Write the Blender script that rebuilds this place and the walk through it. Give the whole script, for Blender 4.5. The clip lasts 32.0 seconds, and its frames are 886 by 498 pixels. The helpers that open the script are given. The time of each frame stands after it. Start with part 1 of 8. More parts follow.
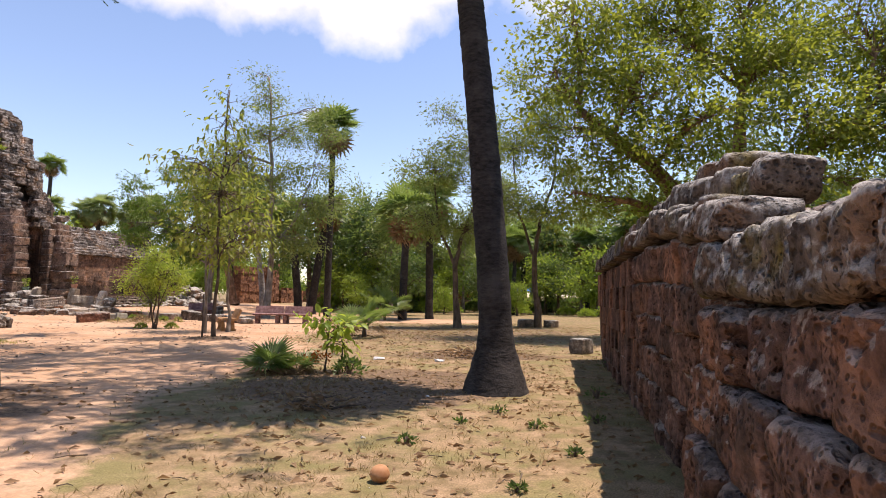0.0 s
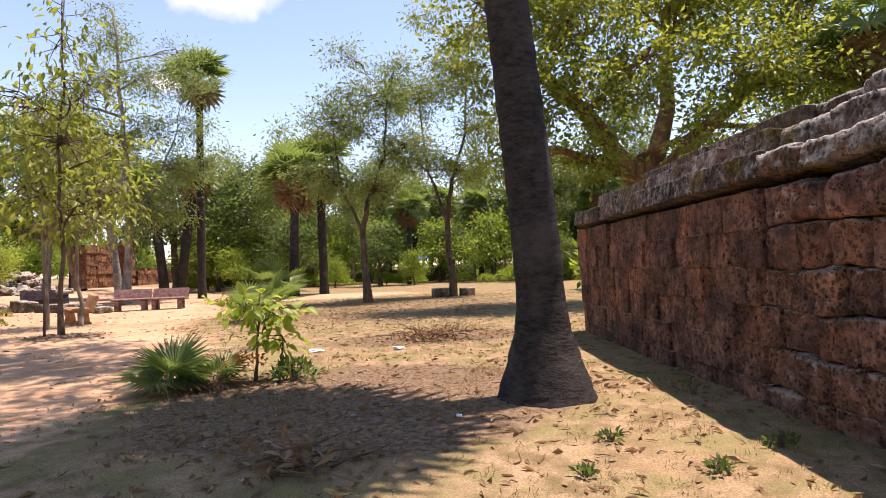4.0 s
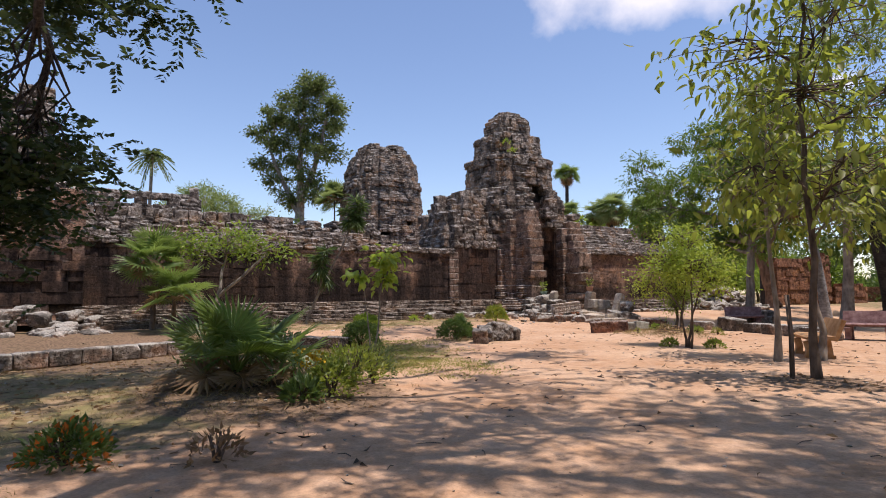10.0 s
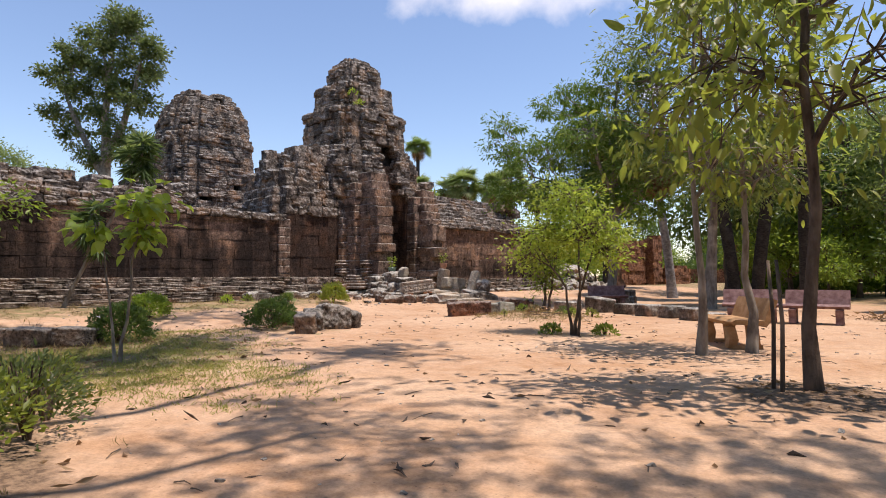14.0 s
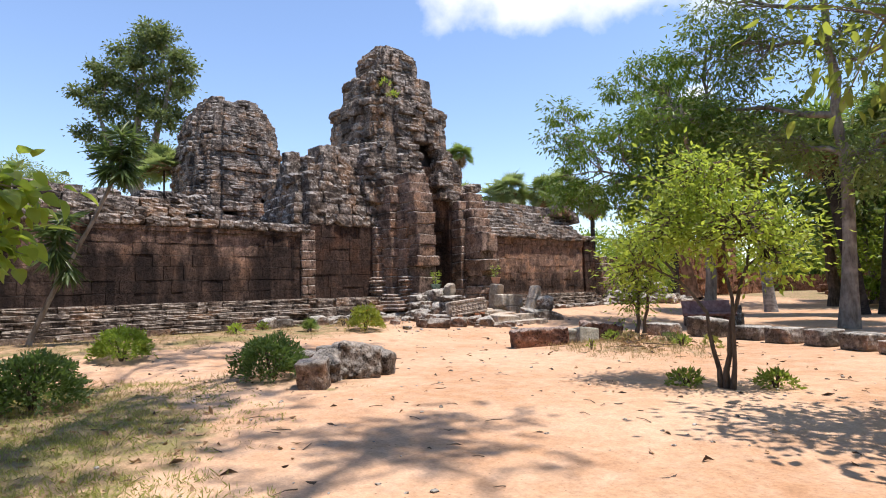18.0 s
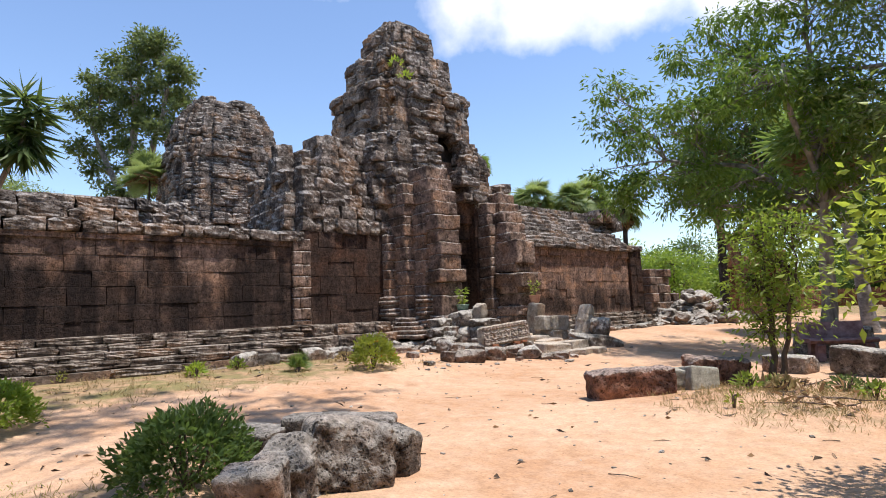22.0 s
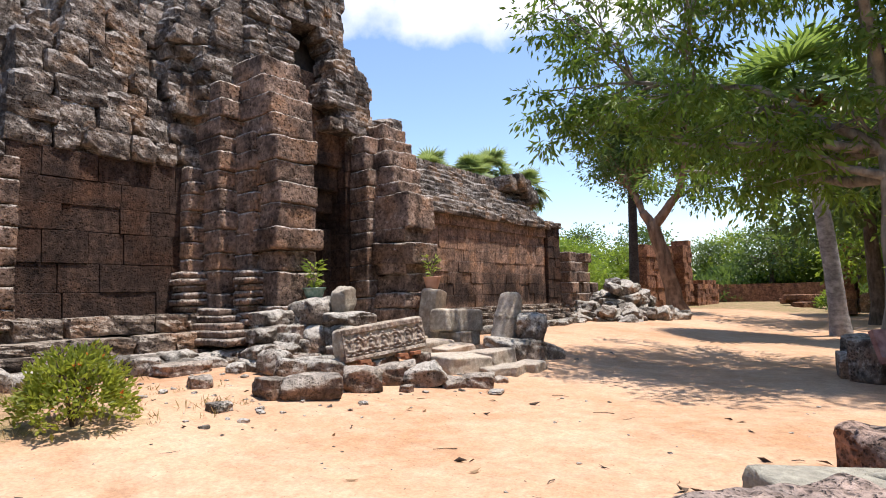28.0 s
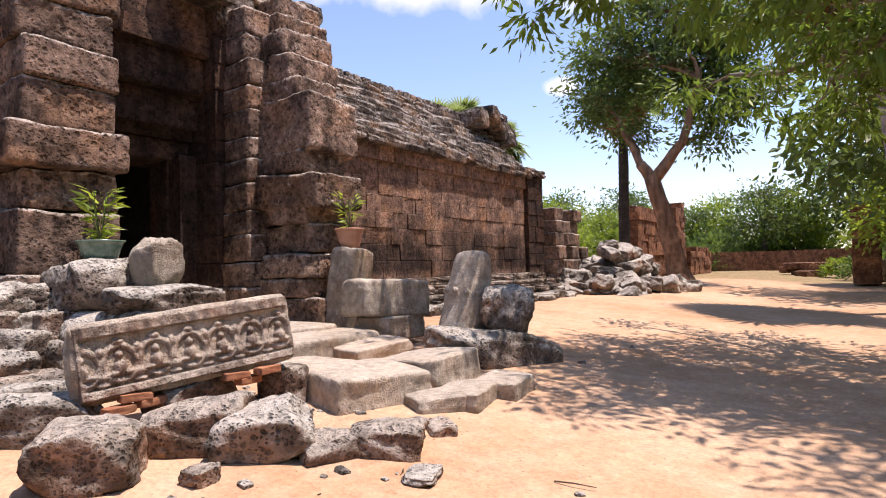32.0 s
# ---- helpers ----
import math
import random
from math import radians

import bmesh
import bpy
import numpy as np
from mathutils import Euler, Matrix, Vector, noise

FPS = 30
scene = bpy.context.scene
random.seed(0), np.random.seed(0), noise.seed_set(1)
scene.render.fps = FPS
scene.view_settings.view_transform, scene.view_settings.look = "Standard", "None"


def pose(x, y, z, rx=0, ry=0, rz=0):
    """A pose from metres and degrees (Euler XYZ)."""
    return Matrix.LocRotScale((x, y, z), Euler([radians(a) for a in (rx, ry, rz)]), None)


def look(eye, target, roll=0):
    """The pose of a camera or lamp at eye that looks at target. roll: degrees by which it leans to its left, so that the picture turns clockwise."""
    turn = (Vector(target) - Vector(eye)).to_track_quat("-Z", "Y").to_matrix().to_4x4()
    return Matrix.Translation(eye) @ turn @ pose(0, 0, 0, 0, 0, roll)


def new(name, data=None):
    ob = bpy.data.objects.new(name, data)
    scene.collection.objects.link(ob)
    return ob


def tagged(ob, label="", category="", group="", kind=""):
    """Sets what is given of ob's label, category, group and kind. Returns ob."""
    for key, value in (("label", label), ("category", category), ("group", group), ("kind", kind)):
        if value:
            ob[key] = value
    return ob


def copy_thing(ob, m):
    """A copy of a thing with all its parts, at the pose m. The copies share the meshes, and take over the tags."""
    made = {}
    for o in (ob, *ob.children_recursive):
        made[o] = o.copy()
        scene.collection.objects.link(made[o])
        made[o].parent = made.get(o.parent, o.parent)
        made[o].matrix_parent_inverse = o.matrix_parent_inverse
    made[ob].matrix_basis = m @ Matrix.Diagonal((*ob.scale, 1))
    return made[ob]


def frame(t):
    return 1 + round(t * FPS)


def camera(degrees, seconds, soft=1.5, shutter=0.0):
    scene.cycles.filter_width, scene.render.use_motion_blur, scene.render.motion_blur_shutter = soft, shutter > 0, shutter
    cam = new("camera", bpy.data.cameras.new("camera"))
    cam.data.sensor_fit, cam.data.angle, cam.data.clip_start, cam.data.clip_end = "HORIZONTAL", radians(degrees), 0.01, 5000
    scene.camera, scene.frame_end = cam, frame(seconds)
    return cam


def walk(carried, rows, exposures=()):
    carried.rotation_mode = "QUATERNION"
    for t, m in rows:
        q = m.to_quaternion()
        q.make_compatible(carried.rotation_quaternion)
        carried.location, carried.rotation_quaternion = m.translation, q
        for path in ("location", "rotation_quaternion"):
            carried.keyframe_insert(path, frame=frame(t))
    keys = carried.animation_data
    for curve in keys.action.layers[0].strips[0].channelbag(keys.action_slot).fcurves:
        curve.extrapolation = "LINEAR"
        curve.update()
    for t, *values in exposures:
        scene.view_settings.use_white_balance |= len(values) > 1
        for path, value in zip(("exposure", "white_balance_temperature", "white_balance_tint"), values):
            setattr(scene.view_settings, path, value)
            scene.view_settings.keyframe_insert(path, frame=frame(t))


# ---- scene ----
cam = camera(74.4, 32.0, soft=1.0)
PATH = [
    (0, (-0.438, 1.551, 1.496), (-0.466, 3.545, 1.656), 0.8),
    (0.5, (-0.655, 1.813, 1.468), (-0.451, 3.796, 1.637), 0.4),
    (1, (-0.892, 2.161, 1.44), (-0.427, 4.105, 1.505), 0.0),
    (1.5, (-1.08, 2.616, 1.393), (-0.545, 4.542, 1.454), 1.3),
    (2, (-1.303, 3.074, 1.368), (-0.664, 4.968, 1.404), 1.3),
    (2.5, (-1.466, 3.551, 1.354), (-0.785, 5.43, 1.41), -0.1),
    (4.5, (-2.149, 5.324, 1.46), (-1.976, 7.315, 1.535), -2.1),
    (5, (-2.336, 5.807, 1.448), (-2.466, 7.796, 1.615), -1.2),
    (5.5, (-2.587, 6.249, 1.447), (-2.988, 8.202, 1.61), -1.0),
    (6, (-2.821, 6.617, 1.461), (-3.5, 8.495, 1.575), -3.3),
    (6.5, (-3.081, 6.958, 1.472), (-4.072, 8.691, 1.594), 0.0),
    (7, (-3.327, 7.328, 1.445), (-4.382, 9.021, 1.581), -0.5),
    (7.5, (-3.524, 7.648, 1.515), (-4.786, 9.18, 1.765), -0.2),
    (8, (-3.694, 7.933, 1.451), (-5.059, 9.384, 1.638), -0.1),
    (8.5, (-4.064, 8.506, 1.433), (-5.395, 9.989, 1.605), -1.6),
    (9, (-4.429, 8.974, 1.45), (-5.829, 10.392, 1.616), 0.1),
    (9.5, (-4.772, 9.41, 1.447), (-6.136, 10.866, 1.587), -1.2),
    (10, (-5.02, 9.705, 1.46), (-6.502, 11.037, 1.622), -0.7),
    (10.5, (-5.308, 10.018, 1.424), (-6.782, 11.363, 1.556), 0.1),
    (11, (-5.698, 10.434, 1.433), (-7.149, 11.803, 1.583), 1.5),
    (11.5, (-6.04, 10.864, 1.408), (-7.482, 12.238, 1.589), 1.3),
    (12, (-6.517, 11.331, 1.411), (-7.913, 12.755, 1.563), -1.2),
    (12.5, (-6.87, 11.671, 1.391), (-8.287, 13.079, 1.496), -1.5),
    (13, (-7.144, 12.187, 1.389), (-8.393, 13.749, 1.427), -2.1),
    (13.5, (-7.491, 12.751, 1.32), (-8.759, 14.291, 1.452), -0.9),
    (14, (-7.955, 13.326, 1.267), (-9.049, 14.997, 1.36), -0.3),
    (14.5, (-8.364, 13.966, 1.242), (-9.38, 15.686, 1.345), -1.7),
    (16.5, (-9.525, 15.367, 1.374), (-10.513, 17.1, 1.516), -1.1),
    (17, (-9.863, 15.782, 1.401), (-11.031, 17.395, 1.587), -0.5),
    (17.5, (-10.216, 16.23, 1.419), (-11.237, 17.946, 1.532), -2.2),
    (18, (-10.594, 16.622, 1.429), (-11.803, 18.208, 1.57), -1.7),
    (18.5, (-10.939, 17.033, 1.444), (-12.136, 18.633, 1.515), -0.9),
    (19, (-11.356, 17.401, 1.417), (-12.742, 18.835, 1.558), -0.9),
    (19.5, (-11.762, 17.766, 1.41), (-13.239, 19.114, 1.461), 0.5),
    (20, (-12.187, 18.165, 1.426), (-13.735, 19.431, 1.412), 0.2),
    (20.5, (-12.496, 18.538, 1.49), (-14.004, 19.851, 1.552), -0.1),
    (21, (-13.008, 19.02, 1.464), (-14.513, 20.329, 1.604), -3.3),
    (21.5, (-13.286, 19.362, 1.516), (-14.757, 20.703, 1.72), -2.8),
    (22, (-13.677, 19.897, 1.516), (-14.915, 21.454, 1.725), -2.5),
    (22.5, (-14.033, 20.42, 1.488), (-15.27, 21.983, 1.649), -1.0),
    (23, (-14.359, 21.004, 1.451), (-15.452, 22.673, 1.586), -2.2),
    (23.5, (-14.655, 21.417, 1.499), (-15.963, 22.925, 1.621), -1.2),
    (24, (-14.976, 21.786, 1.525), (-16.327, 23.26, 1.593), -5.7),
    (24.5, (-15.282, 22.237, 1.533), (-16.695, 23.646, 1.664), -3.9),
    (25, (-15.516, 22.663, 1.531), (-16.824, 24.159, 1.753), -2.0),
    (25.5, (-15.809, 23.191, 1.461), (-17.001, 24.777, 1.714), -0.6),
    (26, (-16.106, 23.755, 1.498), (-17.132, 25.463, 1.672), 0.5),
    (26.5, (-16.284, 24.169, 1.492), (-17.197, 25.939, 1.674), 1.4),
    (28.5, (-17.765, 26.431, 1.451), (-18.692, 28.198, 1.584), -1.8),
    (29, (-18.003, 26.958, 1.434), (-18.911, 28.739, 1.494), -0.5),
    (29.5, (-18.175, 27.56, 1.454), (-18.974, 29.393, 1.431), -2.5),
    (30, (-18.403, 28.115, 1.465), (-19.295, 29.905, 1.493), -1.8),
    (30.5, (-18.512, 28.696, 1.455), (-19.359, 30.507, 1.449), -1.2),
    (31, (-18.641, 29.313, 1.451), (-19.44, 31.146, 1.411), -0.5),
    (31.5, (-18.842, 29.922, 1.397), (-19.649, 31.752, 1.387), -0.1),
    (32, (-19.0, 30.493, 1.336), (-19.851, 32.302, 1.396), -1.5),
]
walk(cam, [(t, look(eye, target, roll)) for t, eye, target, roll in PATH], [(0.0, 0.62, 7050, 24), (1.0, 0.78, 7250, 26), (2.0, 1.04, 7400, 27), (4.5, 0.91, 7300, 28), (6.0, 0.43, 6950, 26), (7.0, 0.42, 6700, 22), (8.0, 0.32, 6550, 21), (9.0, 0.27, 6550, 20), (10.0, 0.27, 6600, 21), (11.0, 0.94, 6950, 20), (12.0, 0.8, 6900, 23), (13.0, 0.6, 6750, 21), (14.0, 0.4, 6750, 19), (17.0, 0.65, 6700, 16), (18.0, 0.7, 6500, 17), (19.0, 0.7, 6450, 18), (20.0, 0.46, 6450, 20), (21.0, 0.6, 6350, 17), (22.0, 0.62, 6400, 15), (24.0, 0.52, 6350, 17), (26.0, 0.83, 6400, 15), (29.0, 0.75, 6650, 19), (31.0, 0.84, 6850, 26), (32.0, 0.79, 6850, 26)])

# ---------------------------------------------------------------- sky, sun
SUN_TO = Vector((0.27, 0.07, 0.96)).normalized()
world = bpy.data.worlds.new("sky")
scene.world = world
world.use_nodes = True
wn, wl = world.node_tree.nodes, world.node_tree.links
wn.clear()
sky = wn.new("ShaderNodeTexSky")
sky.sky_type = "NISHITA"
sky.sun_disc = False
sky.sun_elevation = math.asin(SUN_TO.z)
sky.sun_rotation = math.atan2(SUN_TO.x, SUN_TO.y)
sky.air_density, sky.dust_density, sky.ozone_density = 1.1, 0.1, 3.2
bg = wn.new("ShaderNodeBackground")
bg.inputs["Strength"].default_value = 0.142
wout = wn.new("ShaderNodeOutputWorld")
way = wn.new("ShaderNodeTexCoord").outputs["Generated"]


def cloud_patch(az, el, size, soft):
    """One bank of cloud: a soft disc round a direction of the sky."""
    d = Vector((math.sin(radians(az)) * math.cos(radians(el)), math.cos(radians(az)) * math.cos(radians(el)), math.sin(radians(el))))
    dot = wn.new("ShaderNodeVectorMath")
    dot.operation = "DISTANCE"
    flat = wn.new("ShaderNodeMapping")
    flat.inputs["Scale"].default_value = (1, 1, 1.7)
    wl.new(way, flat.inputs["Vector"])
    wl.new(flat.outputs[0], dot.inputs[0])
    dot.inputs[1].default_value = (d.x, d.y, d.z * 1.7)
    m = wn.new("ShaderNodeMapRange")
    m.inputs["From Min"].default_value, m.inputs["From Max"].default_value = size + soft, size
    wl.new(dot.outputs["Value"], m.inputs["Value"])
    return m.outputs[0]


def world_math(op, a, b):
    n = wn.new("ShaderNodeMath")
    n.operation = op
    for socket, value in zip(n.inputs, (a, b)):
        if isinstance(value, bpy.types.NodeSocket):
            wl.new(value, socket)
        else:
            socket.default_value = value
    return n.outputs[0]


cover = None
for az, el, size, soft in ((-8.5, 27.0, 0.05, 0.13), (-2.5, 31.0, 0.06, 0.12), (-18.0, 28.5, 0.06, 0.14), (-29.0, 29.0, 0.07, 0.15), (-13.2, 16.6, 0.012, 0.035), (8.0, 34.0, 0.1, 0.2), (-45.0, 36.0, 0.08, 0.15)):
    c = cloud_patch(az, el, size, soft)
    cover = c if cover is None else world_math("MAXIMUM", cover, c)
puff = wn.new("ShaderNodeTexNoise")
puff.inputs["Scale"].default_value, puff.inputs["Detail"].default_value, puff.inputs["Roughness"].default_value = 9.0, 6.0, 0.55
wl.new(way, puff.inputs["Vector"])
cloud = wn.new("ShaderNodeMapRange")
cloud.inputs["From Min"].default_value, cloud.inputs["From Max"].default_value = 0.72, 1.12
wl.new(world_math("ADD", puff.outputs["Fac"], world_math("MULTIPLY", cover, 0.62)), cloud.inputs["Value"])
blend = wn.new("ShaderNodeMix")
blend.data_type = "RGBA"
wl.new(world_math("MULTIPLY", cloud.outputs[0], 0.86), blend.inputs[0])
wl.new(sky.outputs[0], blend.inputs[6])
blend.inputs[7].default_value = (6.2, 6.3, 6.5, 1)
wl.new(blend.outputs[2], bg.inputs[0])
wl.new(bg.outputs[0], wout.inputs[0])

sun_data = bpy.data.lights.new("sun", "SUN")
sun_data.energy, sun_data.angle, sun_data.color = 4.4, radians(0.53), (1.0, 0.95, 0.87)
sun = new("sun", sun_data)
sun.matrix_world = look((0, 0, 60), Vector((0, 0, 60)) - SUN_TO)


# ---------------------------------------------------------------- materials
class Nodes:
    """A small helper to write a material's nodes."""

    def __init__(self, name):
        self.mat = bpy.data.materials.new(name)
        self.mat.use_nodes = True
        self.t = self.mat.node_tree
        self.bsdf = self.t.nodes["Principled BSDF"]
        self.out = self.t.nodes["Material Output"]

    def node(self, kind, **inputs):
        n = self.t.nodes.new("ShaderNode" + kind)
        for key, value in inputs.items():
            self.put(n, key, value)
        return n

    def put(self, n, key, value):
        socket = n.inputs[int(key[1:])] if key[0] == "i" and key[1:].isdigit() else n.inputs[key]
        if isinstance(value, bpy.types.NodeSocket):
            self.t.links.new(value, socket)
        else:
            socket.default_value = value

    def place(self):
        return self.node("NewGeometry").outputs["Position"]

    def scaled(self, vec, s):
        m = self.node("Mapping", Vector=vec)
        m.inputs["Scale"].default_value = s
        return m.outputs[0]

    def noise(self, vec, scale, detail=4.0, rough=0.55, out="Fac"):
        return self.node("TexNoise", Vector=vec, Scale=scale, Detail=detail, Roughness=rough).outputs[out]

    def voronoi(self, vec, scale, out="Distance", feature="F1"):
        n = self.node("TexVoronoi", Vector=vec, Scale=scale)
        n.feature = feature
        return n.outputs[out]

    def ramp(self, fac, *stops):
        n = self.node("ValToRGB", Fac=fac)
        e = n.color_ramp.elements
        while len(e) < len(stops):
            e.new(0.5)
        for el, (pos, col) in zip(e, stops):
            el.position = pos
            el.color = (*col, 1) if isinstance(col, tuple) else (col, col, col, 1)
        return n.outputs[0]

    def mix(self, fac, a, b, mode="MIX"):
        n = self.node("Mix")
        n.data_type, n.blend_type = "RGBA", mode
        for sock, value in ((n.inputs[0], fac), (n.inputs[6], a), (n.inputs[7], b)):
            if isinstance(value, bpy.types.NodeSocket):
                self.t.links.new(value, sock)
            elif isinstance(value, tuple):
                sock.default_value = (*value, 1)
            else:
                sock.default_value = value
        return n.outputs[2]

    def math(self, op, a, b=0.0, clamp=False):
        n = self.node("Math", i0=a, i1=b)
        n.operation, n.use_clamp = op, clamp
        return n.outputs[0]

    def bump(self, height, strength=0.5, distance=0.02, normal=None):
        n = self.node("Bump", Height=height, Strength=strength, Distance=distance)
        if normal is not None:
            self.put(n, "Normal", normal)
        return n.outputs[0]

    def finish(self, color, rough=0.9, normal=None, spec=0.3):
        self.put(self.bsdf, "Base Color", color if isinstance(color, bpy.types.NodeSocket) else (*color, 1))
        self.put(self.bsdf, "Roughness", rough)
        self.put(self.bsdf, "Specular IOR Level", spec)
        if normal is not None:
            self.put(self.bsdf, "Normal", normal)
        return self.mat


def stone_material(name, dark, mid, light, rust, stain=0.0, pit=26.0, lichen=0.5, moss=None, rough_pits=1.0, each=0.62, mottle=1.0, bare=0.0, reach=(1.0, 3.9), moss_from=0.58):
    """Weathered laterite or sandstone: pits, mottled crust, lichen on upward faces, rust patches and dark runs of damp."""
    n = Nodes(name)
    p = n.place()
    info = n.node("ObjectInfo").outputs["Random"]
    med, mott, fine = n.noise(p, 3.2, 5, 0.62), n.noise(p, 12.0, 6, 0.72), n.noise(p, 45, 3, 0.7)
    col = n.mix(n.ramp(med, (0.36, 0.0), (0.64, 1.0)), dark, mid)
    col = n.mix(n.math("MULTIPLY", n.ramp(n.noise(p, 1.4, 4), (0.5, 0.0), (0.66, 1.0)), 0.8), col, rust)
    tone = n.math("MULTIPLY_ADD", info, each)
    n.t.nodes[-1].inputs[2].default_value = 0.97 - each / 2
    col = n.mix(1.0, col, tone, "MULTIPLY")
    geo = n.node("NewGeometry")
    up = n.node("SeparateXYZ", Vector=geo.outputs["Normal"]).outputs["Z"]
    crust = n.math("MULTIPLY", n.ramp(n.math("ADD", n.math("MULTIPLY", up, 0.75), n.math("ADD", n.math("MULTIPLY", med, 0.5), n.math("MULTIPLY", mott, 0.9))), (0.72 + bare, 0.0), (1.2 + bare, 1.0)), lichen, True)
    col = n.mix(crust, col, light)
    if stain:
        runs = n.noise(n.scaled(p, (1.0, 1.0, 0.22)), 0.8, 4, 0.55)
        z = n.node("SeparateXYZ", Vector=p).outputs["Z"]
        level = n.math("DIVIDE", n.math("SUBTRACT", z, n.math("MULTIPLY", n.math("SUBTRACT", runs, 0.5), 6.5)), 8.0)
        foot = n.ramp(n.math("DIVIDE", z, 8.0), (reach[0] / 8, 0.0), ((reach[0] + 0.3) / 8, 1.0))
        soak = n.math("MULTIPLY", foot, n.ramp(level, ((reach[1] - 1.1) / 8, 1.0), (reach[1] / 8, 0.0)))
        streak = n.ramp(n.noise(n.scaled(p, (1.0, 1.0, 0.08)), 3.4, 3, 0.6), (0.3, 0.8), (0.6, 1.0))
        col = n.mix(n.math("MULTIPLY", n.math("MULTIPLY", soak, streak), stain, True), col, (0.0145, 0.0112, 0.0105))
    if moss:
        col = n.mix(n.math("MULTIPLY", n.ramp(n.noise(p, 1.7, 5), (moss_from, 0.0), (moss_from + 0.1, 1.0)), 0.75), col, moss)
    col = n.mix(1.0, col, n.ramp(mott, (0.32, 1 - 0.66 * mottle), (0.5, 0.97), (0.68, 1 + 0.5 * mottle)), "MULTIPLY")
    shift = n.node("VectorMath", i0=n.noise(p, 9.0, 2, 0.5, "Color"), i1=(0.06, 0.06, 0.06))
    shift.operation = "MULTIPLY"
    bent = n.node("VectorMath", i0=p, i1=shift.outputs[0]).outputs[0]
    hole = n.mix(1.0, n.ramp(n.voronoi(bent, pit), (0.14, 0.0), (0.36, 1.0)), n.ramp(n.voronoi(bent, pit * 2.3), (0.16, 0.1), (0.36, 1.0)), "MULTIPLY")
    where = n.ramp(n.noise(p, 4.0, 3), (0.34, 0.0), (0.56, rough_pits))
    pitted = n.mix(where, (1.0, 1.0, 1.0), hole)
    col = n.mix(0.8, col, n.mix(1.0, col, n.ramp(pitted, (0.0, 0.22), (1.0, 1.0)), "MULTIPLY"))
    height = n.math("ADD", n.math("MULTIPLY", pitted, 0.8), n.math("ADD", n.math("MULTIPLY", mott, 0.8), n.math("MULTIPLY", fine, 0.25)))
    return n.finish(col, 0.93, n.bump(height, 1.0, 0.045), 0.12)


LATERITE = stone_material("laterite", (0.165, 0.11, 0.083), (0.4, 0.255, 0.185), (0.42, 0.38, 0.33), (0.46, 0.26, 0.16), 0.95, 24.0, 0.6, each=0.34, bare=0.14)
SUNLATERITE = stone_material("dry_laterite", (0.15, 0.1, 0.077), (0.37, 0.235, 0.168), (0.42, 0.38, 0.33), (0.38, 0.21, 0.12), 0.9, 24.0, 0.6, each=0.34, bare=0.12, reach=(1.0, 2.7))
STAINED = stone_material("damp_laterite", (0.14, 0.088, 0.065), (0.34, 0.205, 0.142), (0.34, 0.3, 0.26), (0.34, 0.16, 0.085), 0.84, 20.0, 0.4, each=0.34, bare=0.22, reach=(0.9, 5.6))
TOWER = stone_material("tower_stone", (0.1, 0.08, 0.066), (0.3, 0.238, 0.19), (0.47, 0.44, 0.395), (0.36, 0.21, 0.115), 0.0, 15.0, 0.6, (0.05, 0.04, 0.034), moss_from=0.5)
PLINTH = stone_material("plinth_stone", (0.115, 0.086, 0.067), (0.265, 0.2, 0.155), (0.45, 0.4, 0.33), (0.33, 0.19, 0.11), 0.0, 20.0, 0.55, (0.05, 0.038, 0.03), each=0.5, bare=0.1, moss_from=0.5)
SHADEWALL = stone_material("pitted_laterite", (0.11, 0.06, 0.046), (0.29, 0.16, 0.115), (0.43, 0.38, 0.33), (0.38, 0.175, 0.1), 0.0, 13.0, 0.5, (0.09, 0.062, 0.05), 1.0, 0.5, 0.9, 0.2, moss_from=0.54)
COPING = stone_material("lichened_coping", (0.1, 0.075, 0.06), (0.24, 0.19, 0.155), (0.44, 0.42, 0.38), (0.27, 0.15, 0.09), 0.0, 15.0, 0.8, (0.2, 0.155, 0.035), 1.0, 0.4, 0.9, 0.06)
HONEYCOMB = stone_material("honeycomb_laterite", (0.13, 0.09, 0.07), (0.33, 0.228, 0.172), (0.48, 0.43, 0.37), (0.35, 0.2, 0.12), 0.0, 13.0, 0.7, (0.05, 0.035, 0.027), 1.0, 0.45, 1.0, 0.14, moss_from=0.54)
RUBBLE = stone_material("rubble_stone", (0.14, 0.11, 0.088), (0.32, 0.26, 0.21), (0.5, 0.475, 0.415), (0.38, 0.22, 0.135), 0.0, 17.0, 0.75, (0.075, 0.064, 0.052), 1.0, 0.5, 0.7, moss_from=0.51)
BOULDER = stone_material("laterite_boulder", (0.13, 0.085, 0.064), (0.3, 0.205, 0.155), (0.43, 0.4, 0.34), (0.34, 0.2, 0.125), 0.0, 20.0, 0.7, (0.08, 0.066, 0.053), 0.8, 0.45, 0.8, 0.05, moss_from=0.53)
DARKRUBBLE = stone_material("dark_rubble", (0.085, 0.068, 0.055), (0.2, 0.165, 0.135), (0.32, 0.3, 0.265), (0.23, 0.14, 0.09), 0.0, 20.0, 0.6)
SANDSTONE = stone_material("sandstone", (0.33, 0.27, 0.21), (0.5, 0.43, 0.34), (0.56, 0.5, 0.41), (0.42, 0.29, 0.19), 0.0, 40.0, 0.45, None, 0.3, 0.4, 0.5)
